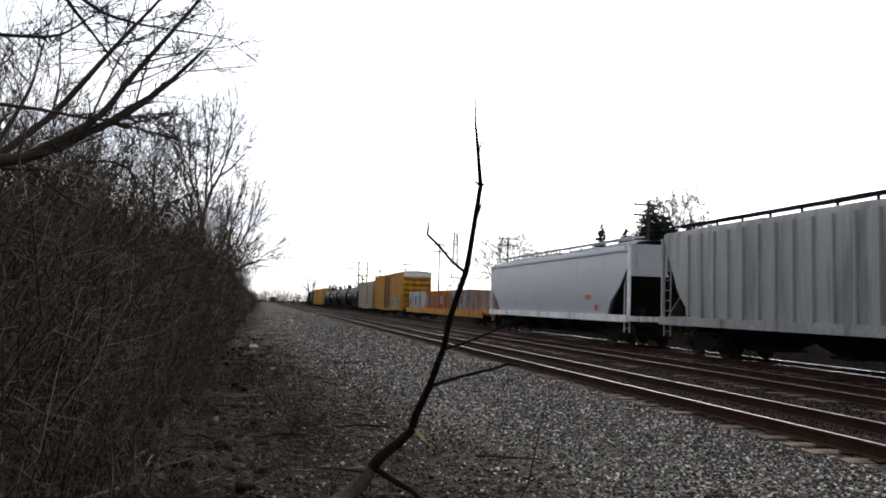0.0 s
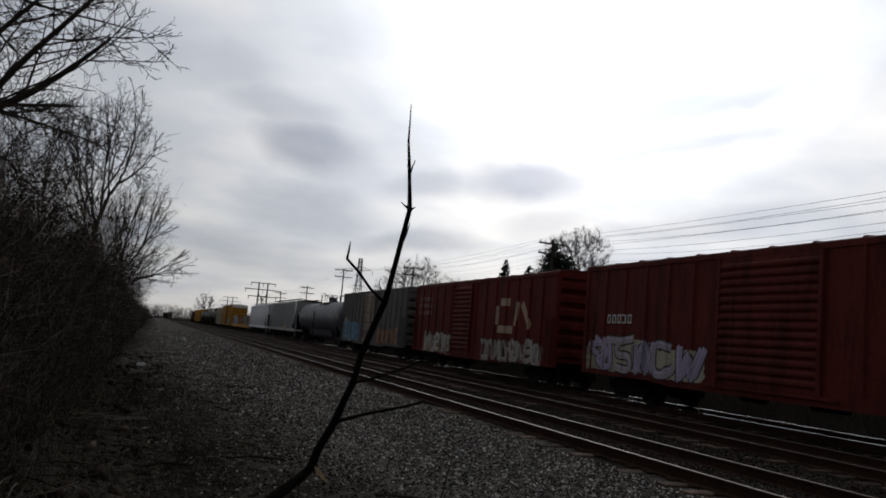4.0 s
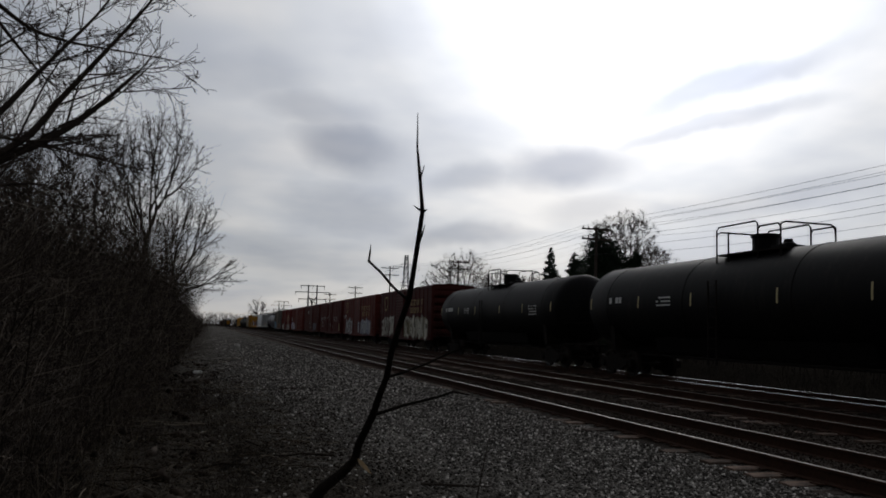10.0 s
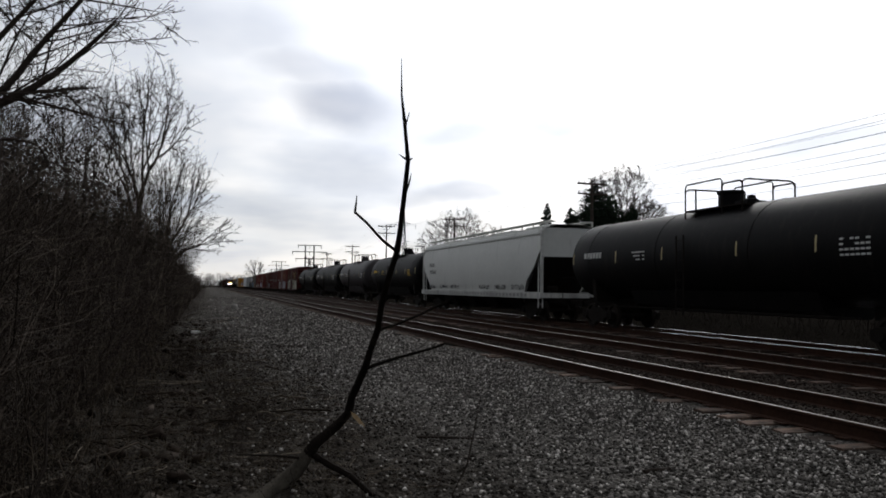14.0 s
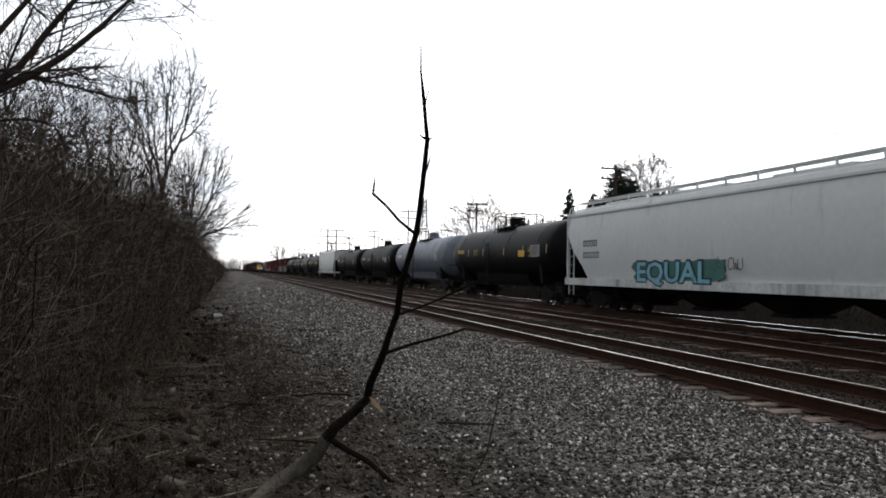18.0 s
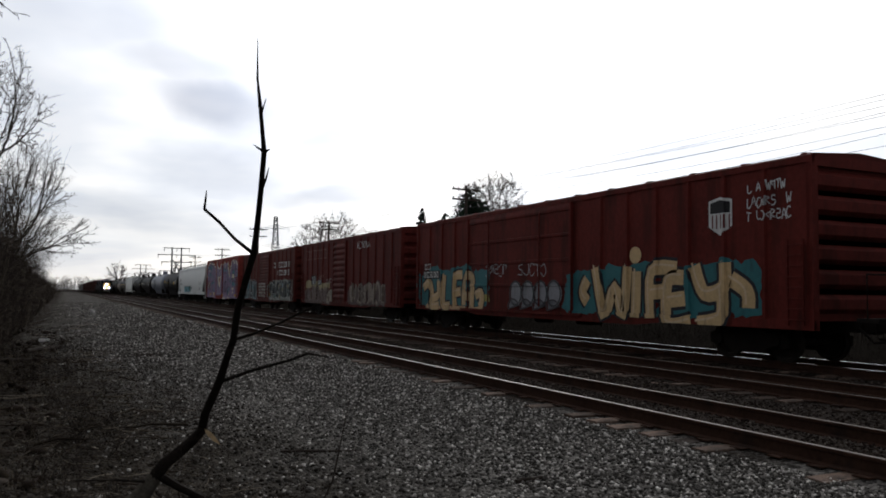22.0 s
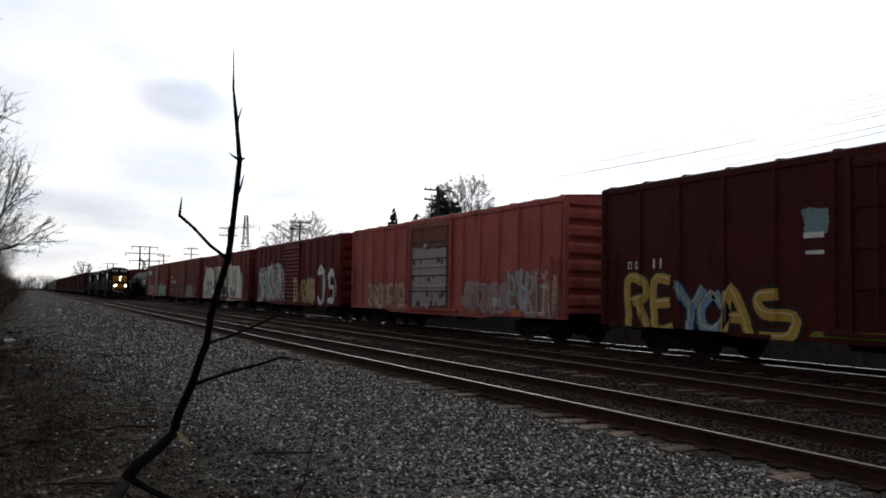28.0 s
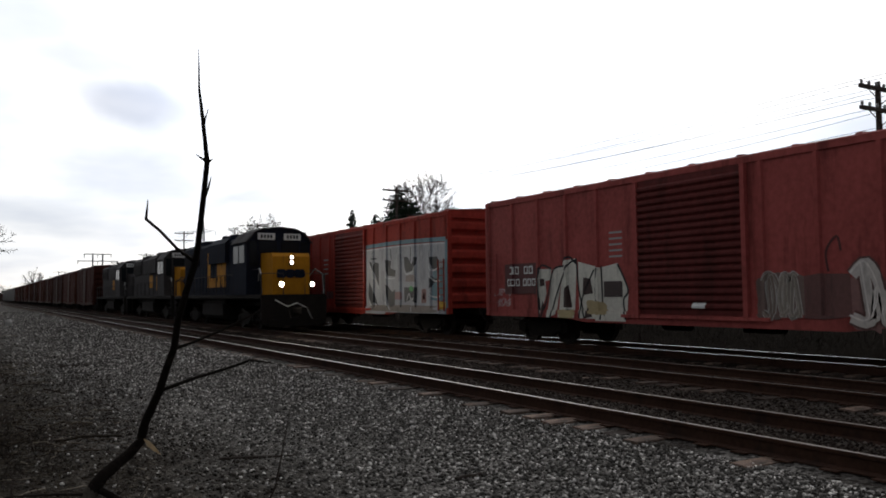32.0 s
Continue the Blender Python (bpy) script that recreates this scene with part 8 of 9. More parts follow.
def sprout(P, R, count, length, rng, k=5, angle=(30, 60), lo=0.25, up=0.25, thin=0.55, wob=0.10, taper=0.25):
    """Children branches on each parent tube; they leave at an angle and turn up by and by."""
    n, kp, _ = P.shape
    N = n * count
    par = np.repeat(np.arange(n), count)
    t = lo + (1 - lo) * rng.random(N) ** 0.8
    x = t * (kp - 1)
    i = np.minimum(x.astype(int), kp - 2)
    fr = (x - i)[:, None]
    p0 = P[par, i] * (1 - fr) + P[par, i + 1] * fr
    r0 = (R[par, i] * (1 - fr[:, 0]) + R[par, i + 1] * fr[:, 0]) * thin
    d = P[par, i + 1] - P[par, i]
    plen = np.linalg.norm(P[par, -1] - P[par, 0], axis=1)
    d /= np.linalg.norm(d, axis=1, keepdims=True) + 1e-9
    q = rng.normal(size=(N, 3))
    q -= (q * d).sum(1, keepdims=True) * d
    q /= np.linalg.norm(q, axis=1, keepdims=True) + 1e-9
    a = np.radians(rng.uniform(*angle, N))[:, None]
    d = np.cos(a) * d + np.sin(a) * q
    L = plen * length * rng.uniform(0.55, 1.15, N) * (1.1 - 0.5 * t)
    out = np.zeros((N, k, 3))
    out[:, 0] = p0
    for j in range(1, k):
        d = d + np.array([0, 0, up / k]) + rng.normal(size=(N, 3)) * wob
        d /= np.linalg.norm(d, axis=1, keepdims=True) + 1e-9
        out[:, j] = out[:, j - 1] + d * (L / (k - 1))[:, None]
    return out, r0[:, None] * np.linspace(1, taper, k)[None]


def spruce(at, h, seed, label, wide):
    rng = np.random.default_rng(seed)
    t = thing("spruce_tree", at, label, "tree", "evergreens beyond the tracks")
    part("trunk", Mesh().tube([(0, 0, 0), (0, 0, h)], [h * 0.014, 0.02], 7), BARK, t)
    n = int(h * 26)
    z = h * (0.10 + 0.89 * (np.arange(n) / n) ** 0.9)
    a = rng.uniform(0, 6.28, n)
    k = (h - z) / h
    L = h * wide * np.where(k > 0.45, 0.45 + (k - 0.45) * 0.35, k) + 0.2
    L *= rng.uniform(0.6, 1.15, n)
    P = np.zeros((n, 4, 3))
    for j in range(4):
        s = j / 3
        P[:, j] = np.stack([np.cos(a) * L * s, np.sin(a) * L * s, z - L * 0.22 * s + L * 0.20 * s * s], -1)
    R = np.full((n, 4), 0.035)
    tw = sprout(P, R, 16, 0.36, rng, 2, (35, 75), 0.1, -0.2, 1.1, 0.1, 0.7)
    tw2 = sprout(*tw, 3, 0.7, rng, 2, (30, 60), 0.1, -0.1, 0.9, 0.1, 0.5)
    part("crown", tube_mesh("crown", [(P, R), tw, tw2], 3), NEEDLE, t)
    return t


# the tree that leans in from the wood beside the camera: a trunk and its low limbs
def near_tree():
    rng = np.random.default_rng(5)
    t = thing("bare_tree", (-10.3, 4.4, -0.85), "leafless tree with heavy low limbs reaching over the verge", "tree", "trees of the wood edge")
    o = Vector((-10.3, 4.4, -0.85))
    m = Mesh().tube([(0, 0, -0.1), (0.05, 0.02, 1.2), (0.18, 0.1, 2.4), (0.42, 0.25, 3.15)], [0.16, 0.13, 0.11, 0.06], 10)
    m.tube([(0.18, 0.1, 2.4), (0.1, 0.3, 3.8), (0.45, 0.8, 4.7), (0.3, 1.0, 6.5), (0.5, 1.2, 8.5)], [0.11, 0.09, 0.08, 0.05, 0.02], 9)
    part("trunk", m, BARK, t)
    sets = []

    def limb(r, *pts):
        P = np.array(pts) - np.array(o)
        x = np.linspace(0, len(P) - 1, 14)
        P = np.stack([np.interp(x, np.arange(len(P)), P[:, i]) for i in range(3)], -1)[None]
        P[0, 1:-1] = (P[0, :-2] + 2 * P[0, 1:-1] + P[0, 2:]) / 4
        R = np.linspace(r, r * 0.22, 14)[None]
        m = tube_mesh("limb", [(P, R)], 8)
        part("limb", m, BARK, t)
        b = sprout(P, R, 13, 0.42, rng, 6, (25, 55), 0.15, 0.25, 0.45, 0.10, 0.3)
        b = (b[0], np.clip(b[1], 0.0035, 0.008))
        c = sprout(*b, 6, 0.5, rng, 4, (25, 60), 0.15, 0.15, 0.7, 0.13, 0.4)
        d = sprout(*c, 4, 0.45, rng, 2, (30, 70), 0.15, 0.1, 0.7, 0.12, 0.5)
        sets.extend([b, (c[0], np.maximum(c[1], 0.0024)), (d[0], np.maximum(d[1], 0.002))])

    limb(0.045, (-9.95, 4.60, 2.20), (-9.76, 4.86, 2.32), (-9.59, 5.00, 2.37), (-9.40, 5.12, 2.54), (-9.17, 5.23, 2.69), (-8.96, 5.32, 2.89), (-8.77, 5.38, 3.12), (-8.63, 5.44, 3.31))
    limb(0.028, (-9.66, 4.96, 2.36), (-9.25, 5.17, 2.68), (-9.11, 5.25, 2.98), (-8.87, 5.31, 3.34), (-8.67, 5.36, 3.65), (-8.50, 5.42, 3.95))
    limb(0.026, (-9.80, 4.95, 2.36), (-9.57, 5.28, 2.71), (-9.41, 5.37, 2.99), (-9.26, 5.44, 3.24), (-9.12, 5.51, 3.47), (-8.96, 5.57, 3.70), (-8.84, 5.62, 3.95))
    limb(0.013, (-9.80, 4.25, 2.55), (-9.45, 4.54, 2.59), (-9.19, 4.75, 2.59), (-8.90, 4.94, 2.68), (-8.69, 5.10, 2.76))
    limb(0.017, (-9.72, 5.25, 3.78), (-9.59, 5.50, 3.60), (-9.49, 5.72, 3.49), (-9.35, 5.95, 3.34), (-9.23, 6.15, 3.27))
    limb(0.017, (-9.62, 5.36, 3.70), (-9.41, 5.75, 3.61), (-9.15, 5.96, 3.62), (-8.81, 6.14, 3.66), (-8.44, 6.32, 3.69))
    limb(0.015, (-10.1, 5.00, 3.15), (-9.75, 5.35, 3.26), (-9.61, 5.52, 3.34), (-9.46, 5.66, 3.54), (-9.34, 5.78, 3.73))
    limb(0.016, (-9.85, 4.90, 2.30), (-9.78, 5.21, 2.69), (-9.74, 5.37, 2.93), (-9.74, 5.50, 3.17), (-9.70, 5.6, 3.5))
    limb(0.013, (-10.1, 5.30, 2.34), (-9.66, 5.63, 2.37), (-9.43, 5.77, 2.51), (-9.17, 5.93, 2.52), (-9.15, 6.02, 2.40), (-9.12, 6.12, 2.39), (-8.96, 6.25, 2.43))
    part("crown", tube_mesh("crown", sets, 3), TWIG, t)


near_tree()

def crown_points(centre, radii, n, rng, low=-0.75, shell=0.28):
    """Twig ends in a rounded crown, most of them near its outside."""
    q = rng.normal(size=(n * 3, 3))
    q /= np.linalg.norm(q, axis=1, keepdims=True)
    q = q[q[:, 2] > low][:n]
    rad = rng.random(len(q)) ** shell
    lump = 1 + 0.10 * np.sin(q[:, 0] * 5 + centre[0]) + 0.10 * np.cos(q[:, 2] * 6 + q[:, 1] * 4)
    return np.array(centre) + q * (rad * lump)[:, None] * np.array(radii)


def fork(origin, way, tips, rng, tip_r, out, level=0):
    """Branch by branch from origin to all the tips: each fork parts its tips in two and runs towards their middle."""
    n = len(tips)
    if n == 1:
        mid = tips[0]
    else:
        mid = origin + (tips.mean(0) - origin) * rng.uniform(0.7, 1.25) * min(0.42, 0.13 + 0.045 * level)
        mid = mid + rng.normal(size=3) * 0.05 * np.linalg.norm(mid - origin)
    span = np.linalg.norm(mid - origin)
    lead = origin + way * span * 0.5
    s = np.linspace(0, 1, 5)[:, None]
    P = (1 - s) ** 2 * origin + 2 * s * (1 - s) * (0.3 * lead + 0.7 * (origin + mid) / 2) + s ** 2 * mid
    P[1:4] += rng.normal(size=(3, 3)) * 0.018 * span
    r0, r1 = tip_r * n ** 0.43, tip_r * max(1, n * 0.62) ** 0.43
    out.append((P, np.linspace(r0, r1 if n > 1 else tip_r * 0.5, 5), n))
    if n == 1:
        return
    way = P[4] - P[3]
    way = way / (np.linalg.norm(way) + 1e-9)
    rel = tips - mid
    rel = rel / (np.linalg.norm(rel, axis=1, keepdims=True) + 1e-9)
    _, _, vt = np.linalg.svd(rel - rel.mean(0), full_matrices=False)
    order = np.argsort(rel @ vt[0])
    k = min(n - 1, max(1, int(n * rng.uniform(0.3, 0.7))))
    fork(mid, way, tips[order[:k]], rng, tip_r, out, level + 1)
    fork(mid, way, tips[order[k:]], rng, tip_r, out, level + 1)


def crown_tree(at, stem, crowns, seed, tip_r, label, group, twigs=(4, 0.55), bark=None, twig=None):
    """A leafless tree: a trunk along the points of stem, and limbs that fork again and again to fill the crowns (centre, radii, number of twig ends, lowest part)."""
    rng = np.random.default_rng(seed)
    segs = []
    stem = np.array(stem, float)
    way = (stem[-1] - stem[-2]) / np.linalg.norm(stem[-1] - stem[-2])
    total = 0
    for centre, radii, n, low in crowns:
        fork(stem[-1], way, crown_points(centre, radii, n, rng, low), rng, tip_r, segs)
        total += n
    t = thing("bare_tree", at, label, "tree", group)
    x = np.linspace(0, len(stem) - 1, 9)
    T = np.stack([np.interp(x, np.arange(len(stem)), stem[:, i]) for i in range(3)], -1)[None]
    r = tip_r * total ** 0.45
    part("trunk", tube_mesh("trunk", [(T, np.linspace(r * 1.35, r, 9)[None])], 9), bark or BARK, t)
    big = [(p, q) for p, q, n in segs if n > 14]
    thin = [(p, q) for p, q, n in segs if n <= 14]
    ends = [(p, q) for p, q, n in segs if n <= 3]
    pack = lambda g: (np.stack([p for p, _ in g]), np.stack([q for _, q in g]))
    if big:
        part("branchwork", tube_mesh("branchwork", [pack(big)], 6), bark or BARK, t)
    e = sprout(*pack(ends), twigs[0], twigs[1], rng, 3, (22, 55), 0.1, 0.15, 0.8, 0.12, 0.5)
    part("crown", tube_mesh("crown", [pack(thin), (e[0], np.maximum(e[1], tip_r * 0.55))], 3), twig or TWIG, t)
    return t


# trees in the wood along the line; the tall one stands at the edge
EDGE = "trees of the wood edge"
crown_tree((-10.9, 36.0, -0.9), [(0, 0, -0.2), (-0.05, 0, 2.6), (0.02, 0, 4.2), (0.0, 0, 5.0)],
           [((0.35, 0, 9.3), (2.3, 2.0, 2.75), 300, -0.7), ((-1.3, 0.2, 8.0), (1.9, 1.6, 2.6), 130, -0.8)], 11, 0.0105, "tall leafless tree with a rounded crown of fine upswept twigs", EDGE, (9, 0.38))
crown_tree((-10.4, 43.0, -0.8), [(0, 0, -0.2), (0.1, 0, 2.0), (0.3, 0, 3.4)],
           [((1.2, 0, 7.3), (1.85, 1.5, 2.3), 170, -0.6), ((2.4, 0, 5.0), (1.7, 1.2, 1.4), 120, -0.95), ((-0.5, 0.5, 6.4), (1.7, 1.4, 2.2), 110, -0.9)], 12, 0.011, "low spreading leafless tree with drooping outer branches", EDGE, (9, 0.38))
crown_tree((-12.4, 30.0, -0.9), [(0, 0, -0.2), (0.1, 0, 2.4), (0.0, 0.1, 4.0)], [((0.4, 0, 7.2), (2.3, 1.8, 3.2), 180, -0.95)], 13, 0.0085, "leafless tree in the wood edge", EDGE, (6, 0.45))
rngt = random.Random(4)
for i in range(15):
    yy = 11.0 + i * 1.75 + rngt.uniform(-0.6, 0.6)
    xx = rngt.uniform(-15.5, -11.9) - 0.02 * yy
    hh = rngt.uniform(5.2, 7.6) + 0.05 * yy
    lean = rngt.uniform(-0.4, 0.5)
    crown_tree((xx, yy, -1.05), [(0, 0, -0.2), (lean * 0.3, 0, hh * 0.3), (lean * 0.7, 0.1, hh * 0.42)], [((lean, 0.1, hh * 0.72), (hh * 0.25, hh * 0.23, hh * 0.36), 90, -0.95)],
               200 + i, 0.0062 + 0.00010 * yy, "slender leafless tree with a narrow crown in the wood", EDGE, (6, 0.6))
for i in range(22):
    yy = -2 + i * 4.0 + rngt.uniform(-1.5, 1.5)
    xx = rngt.uniform(-24, -16.5)
    hh = rngt.uniform(7.0, 10.0)
    crown_tree((xx, yy, -1.2), [(0, 0, -0.2), (0.1, 0, hh * 0.3), (0.0, 0.1, hh * 0.4)], [((0.1, 0, hh * 0.70), (hh * 0.26, hh * 0.26, hh * 0.38), 140, -0.95)],
               30 + i, 0.0095 + 0.00008 * max(0, yy), "slender leafless tree deeper in the wood", EDGE, (6, 0.6))

# far trees beyond the tracks and at the end of the line
FAR, BEYOND = "far trees", "trees beyond the tracks"
crown_tree((17.7, 450, -0.9), [(0, 0, 0), (0.2, 0, 3), (0, 0, 5)], [((0, 0, 11), (6.5, 5, 6.5), 160, -0.7)], 70, 0.07, "far leafless tree by the line", FAR, (3, 0.5), twig=GRAYTWIG)
crown_tree((31, 470, -0.9), [(0, 0, 0), (0.2, 0, 2.5), (0, 0, 4)], [((0, 0, 8.5), (7, 5, 4.5), 140, -0.7)], 71, 0.07, "far leafless tree by the line", FAR, (3, 0.5), twig=GRAYTWIG)
for x, y, r, h, n, sd in ((26.6, 110, 5.4, 13.7, 640, 72), (33.2, 113, 3.2, 11.6, 260, 75), (37.4, 111, 2.8, 11.3, 220, 76)):
    crown_tree((x, y, -0.7), [(0, 0, -0.2), (0.1, 0, 2.0), (0, 0, 3.6)], [((0, 0, h - r * 0.95), (r, r, r * 0.95), n, -0.65)], sd, 0.017, "round-crowned gray leafless tree beyond the tracks", BEYOND, (10, 0.65), GRAYTWIG, GRAYTWIG)
crown_tree((37.9, 82, -0.7), [(0, 0, -0.2), (0.1, 0, 4.0), (0, 0, 6.4)], [((-0.4, 0, 11.8), (4.5, 3.8, 4.7), 780, -0.75), ((3.0, -0.5, 10.0), (3.2, 2.6, 2.9), 340, -0.7)], 73, 0.015, "leafless tree rising behind evergreens", BEYOND, (12, 0.75), GRAYTWIG, GRAYTWIG)
spruce((34.1, 95, -0.7), 13.4, 80, "slim dark conical spruce tree", 0.26)
spruce((30.7, 75, -0.7), 13.3, 81, "broad dark evergreen beyond the tracks", 0.62)
spruce((33.0, 76, -0.7), 12.4, 82, "broad dark evergreen beyond the tracks", 0.58)
spruce((35.0, 75, -0.7), 11.2, 83, "broad dark evergreen beyond the tracks", 0.52)
spruce((28.2, 75.5, -0.7), 10.8, 84, "small dark evergreen beyond the tracks", 0.34)


def brush(name, n, xr, yr, hr, seed, r, label, material, twigs=(6, 3), lean=0.25, bias=1.0, tufts=0):
    """Many stems with side twigs over a strip of ground, as one thicket or as tufts."""
    rng = np.random.default_rng(seed)
    u = rng.random(n) ** bias
    y = yr[0] + (yr[1] - yr[0]) * u
    x = rng.uniform(*xr, n)
    if tufts:
        which = rng.integers(0, tufts, n)
        spread = rng.uniform(0.06, 0.26, tufts)[which]
        x, y = x[:tufts][which] + rng.normal(size=n) * spread, y[:tufts][which] + rng.normal(size=n) * spread
    edge = np.clip((x - xr[0]) / (xr[1] - xr[0]), 0, 1)
    h = rng.uniform(*hr, n) * (1.12 - 0.55 * edge ** 3)
    z = np.array([ground_z(float(a), float(b)) for a, b in zip(x, y)]) - 0.05
    P = np.zeros((n, 5, 3))
    dirn = np.clip(rng.normal(size=(n, 2)) * lean, -0.6, 0.6)
    dirn[:, 0] = np.minimum(dirn[:, 0], (xr[1] + 0.15 - x) / h + 0.04)
    for j in range(5):
        s = j / 4
        P[:, j] = np.stack([x + dirn[:, 0] * h * s ** 1.5, y + dirn[:, 1] * h * s ** 1.5, z + h * s], -1)
    P[:, 1:] += rng.normal(size=(n, 4, 3)) * (0.03 + 0.036 * h)[:, None, None]
    R = (r * rng.uniform(0.6, 1.5, n))[:, None] * np.linspace(1, 0.3, 5)[None]
    sets = [(P, R)]
    if twigs[0]:
        b = sprout(P, R, twigs[0], 0.36, rng, 4, (30, 85), 0.12, 0.12, 0.6, 0.28)
        sets.append((b[0], np.maximum(b[1], r * 0.25)))
        if twigs[1]:
            c = sprout(*b, twigs[1], 0.55, rng, 2, (30, 80), 0.2, 0.1, 0.7, 0.12)
            sets.append((c[0], np.maximum(c[1], r * 0.22)))
    me = tube_mesh(name, sets, 3)
    me.materials.append(material)
    return tagged(new(name, me), label, "brush", kind="stuff")


PALEBARK = mat("pale_branch_bark", (0.105, 0.088, 0.076), 0.95, 0, 0.5, 1.5, None, 0, 0, 0, 30, 0.1)
brush("brush", 230, (-12.4, -9.9), (4.5, 22), (0.9, 3.3), 21, 0.012, "stout leaning branches in the brush", PALEBARK, (7, 3), 0.55)
brush("brush", 1700, (-14.5, -9.8), (5.5, 24), (2.0, 5.0), 1, 0.0105, "dense leafless gray-brown brush along the wood edge", BRUSHMAT, (8, 4), 0.38)
brush("brush", 1900, (-15.0, -9.6), (22, 62), (3.4, 6.9), 2, 0.0145, "dense leafless gray-brown brush along the wood edge", BRUSHMAT, (8, 4), 0.34)
brush("brush", 900, (-16.0, -9.6), (60, 220), (3.0, 5.6), 3, 0.042, "dense leafless gray-brown brush along the wood edge", BRUSHMAT, (7, 3))
brush("brush", 650, (-26, -14), (-15, 60), (3.0, 5.6), 6, 0.026, "dense leafless brush deeper in the wood", BRUSHMAT, (8, 3))
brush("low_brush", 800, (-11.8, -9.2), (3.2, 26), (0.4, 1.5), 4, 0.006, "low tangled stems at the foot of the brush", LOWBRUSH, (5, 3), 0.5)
brush("dead_stalks", 420, (-11.6, -8.8), (3.0, 20), (0.4, 1.3), 5, 0.005, "pale dead weed stalks on the verge", PALETWIG, (2, 0), 0.35)
brush("dead_weeds", 240, (-9.8, -5.6), (3.0, 20), (0.14, 0.62), 14, 0.0045, "small dark dead weeds on the verge", TWIG, (6, 3), 0.3)
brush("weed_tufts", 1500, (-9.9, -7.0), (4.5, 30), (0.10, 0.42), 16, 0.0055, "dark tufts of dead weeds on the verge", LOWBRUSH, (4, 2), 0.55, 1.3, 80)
brush("dry_grass", 8500, (-10.6, -6.4), (2.4, 26), (0.04, 0.22), 7, 0.0026, "thin dry grass and weed stems on the verge", mat("dry_grass", (0.075, 0.056, 0.034), 0.95, 0, 0.6, 1.0), (0, 0), 0.6)
brush("far_woods", 1300, (-60, 160), (560, 640), (5, 10), 8, 0.15, "far leafless woods at the end of the line", BRUSHMAT, (5, 0), 0.2)
brush("tall_dead_grass", 5200, (13.2, 22.5), (-4, 90), (0.25, 0.9), 15, 0.012, "dark dead grass and weeds beyond the tracks", mat("dead_grass", (0.030, 0.026, 0.022), 0.95, 0, 0.5, 0.8, spec=0.0), (2, 0), 0.5)
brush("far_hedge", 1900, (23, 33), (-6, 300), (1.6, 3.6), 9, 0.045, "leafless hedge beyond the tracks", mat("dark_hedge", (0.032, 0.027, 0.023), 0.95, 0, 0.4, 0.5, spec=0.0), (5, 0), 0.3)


def sticks(n, xr, yr, length, r, seed, label, material, heap=0.04):
    """Fallen twigs lying every way on the ground."""
    rng = np.random.default_rng(seed)
    x = rng.uniform(*xr, n)
    y = yr[0] + (yr[1] - yr[0]) * rng.random(n) ** 1.6
    L = length[0] + (length[1] - length[0]) * rng.random(n) ** 2
    a = rng.uniform(0, 6.28, n)
    z = np.array([ground_z(float(p), float(q)) for p, q in zip(x, y)]) + rng.random(n) * heap
    P = np.zeros((n, 4, 3))
    for j in range(4):
        s = (j / 3 - 0.5) * L
        P[:, j] = np.stack([x + np.cos(a) * s, y + np.sin(a) * s, z + rng.normal(size=n) * 0.035 * L + rng.random(n) * 0.02], -1)
    P[:, 1:3, :2] += rng.normal(size=(n, 2, 2)) * (L * 0.05)[:, None, None]
    R = (r * rng.uniform(0.4, 1.5, n) * np.sqrt(L / length[1]))[:, None] * np.linspace(1, 0.5, 4)[None]
    me = tube_mesh("fallen_sticks", [(P, R)], 4)
    me.materials.append(material)
    return tagged(new("fallen_sticks", me), label, "sticks", kind="stuff")


sticks(1500, (-10.6, -5.9), (2.4, 16), (0.05, 0.5), 0.006, 61, "fallen twigs and sticks lying over the dirt verge", STICKMAT)
sticks(500, (-10.4, -6.4), (10, 45), (0.15, 1.0), 0.011, 62, "fallen branches lying over the dirt verge", STICKMAT, 0.1)
sticks(160, (-10.8, -8.8), (3.0, 20), (0.5, 1.6), 0.011, 63, "tangle of fallen branches at the foot of the brush", STICKMAT, 0.3)


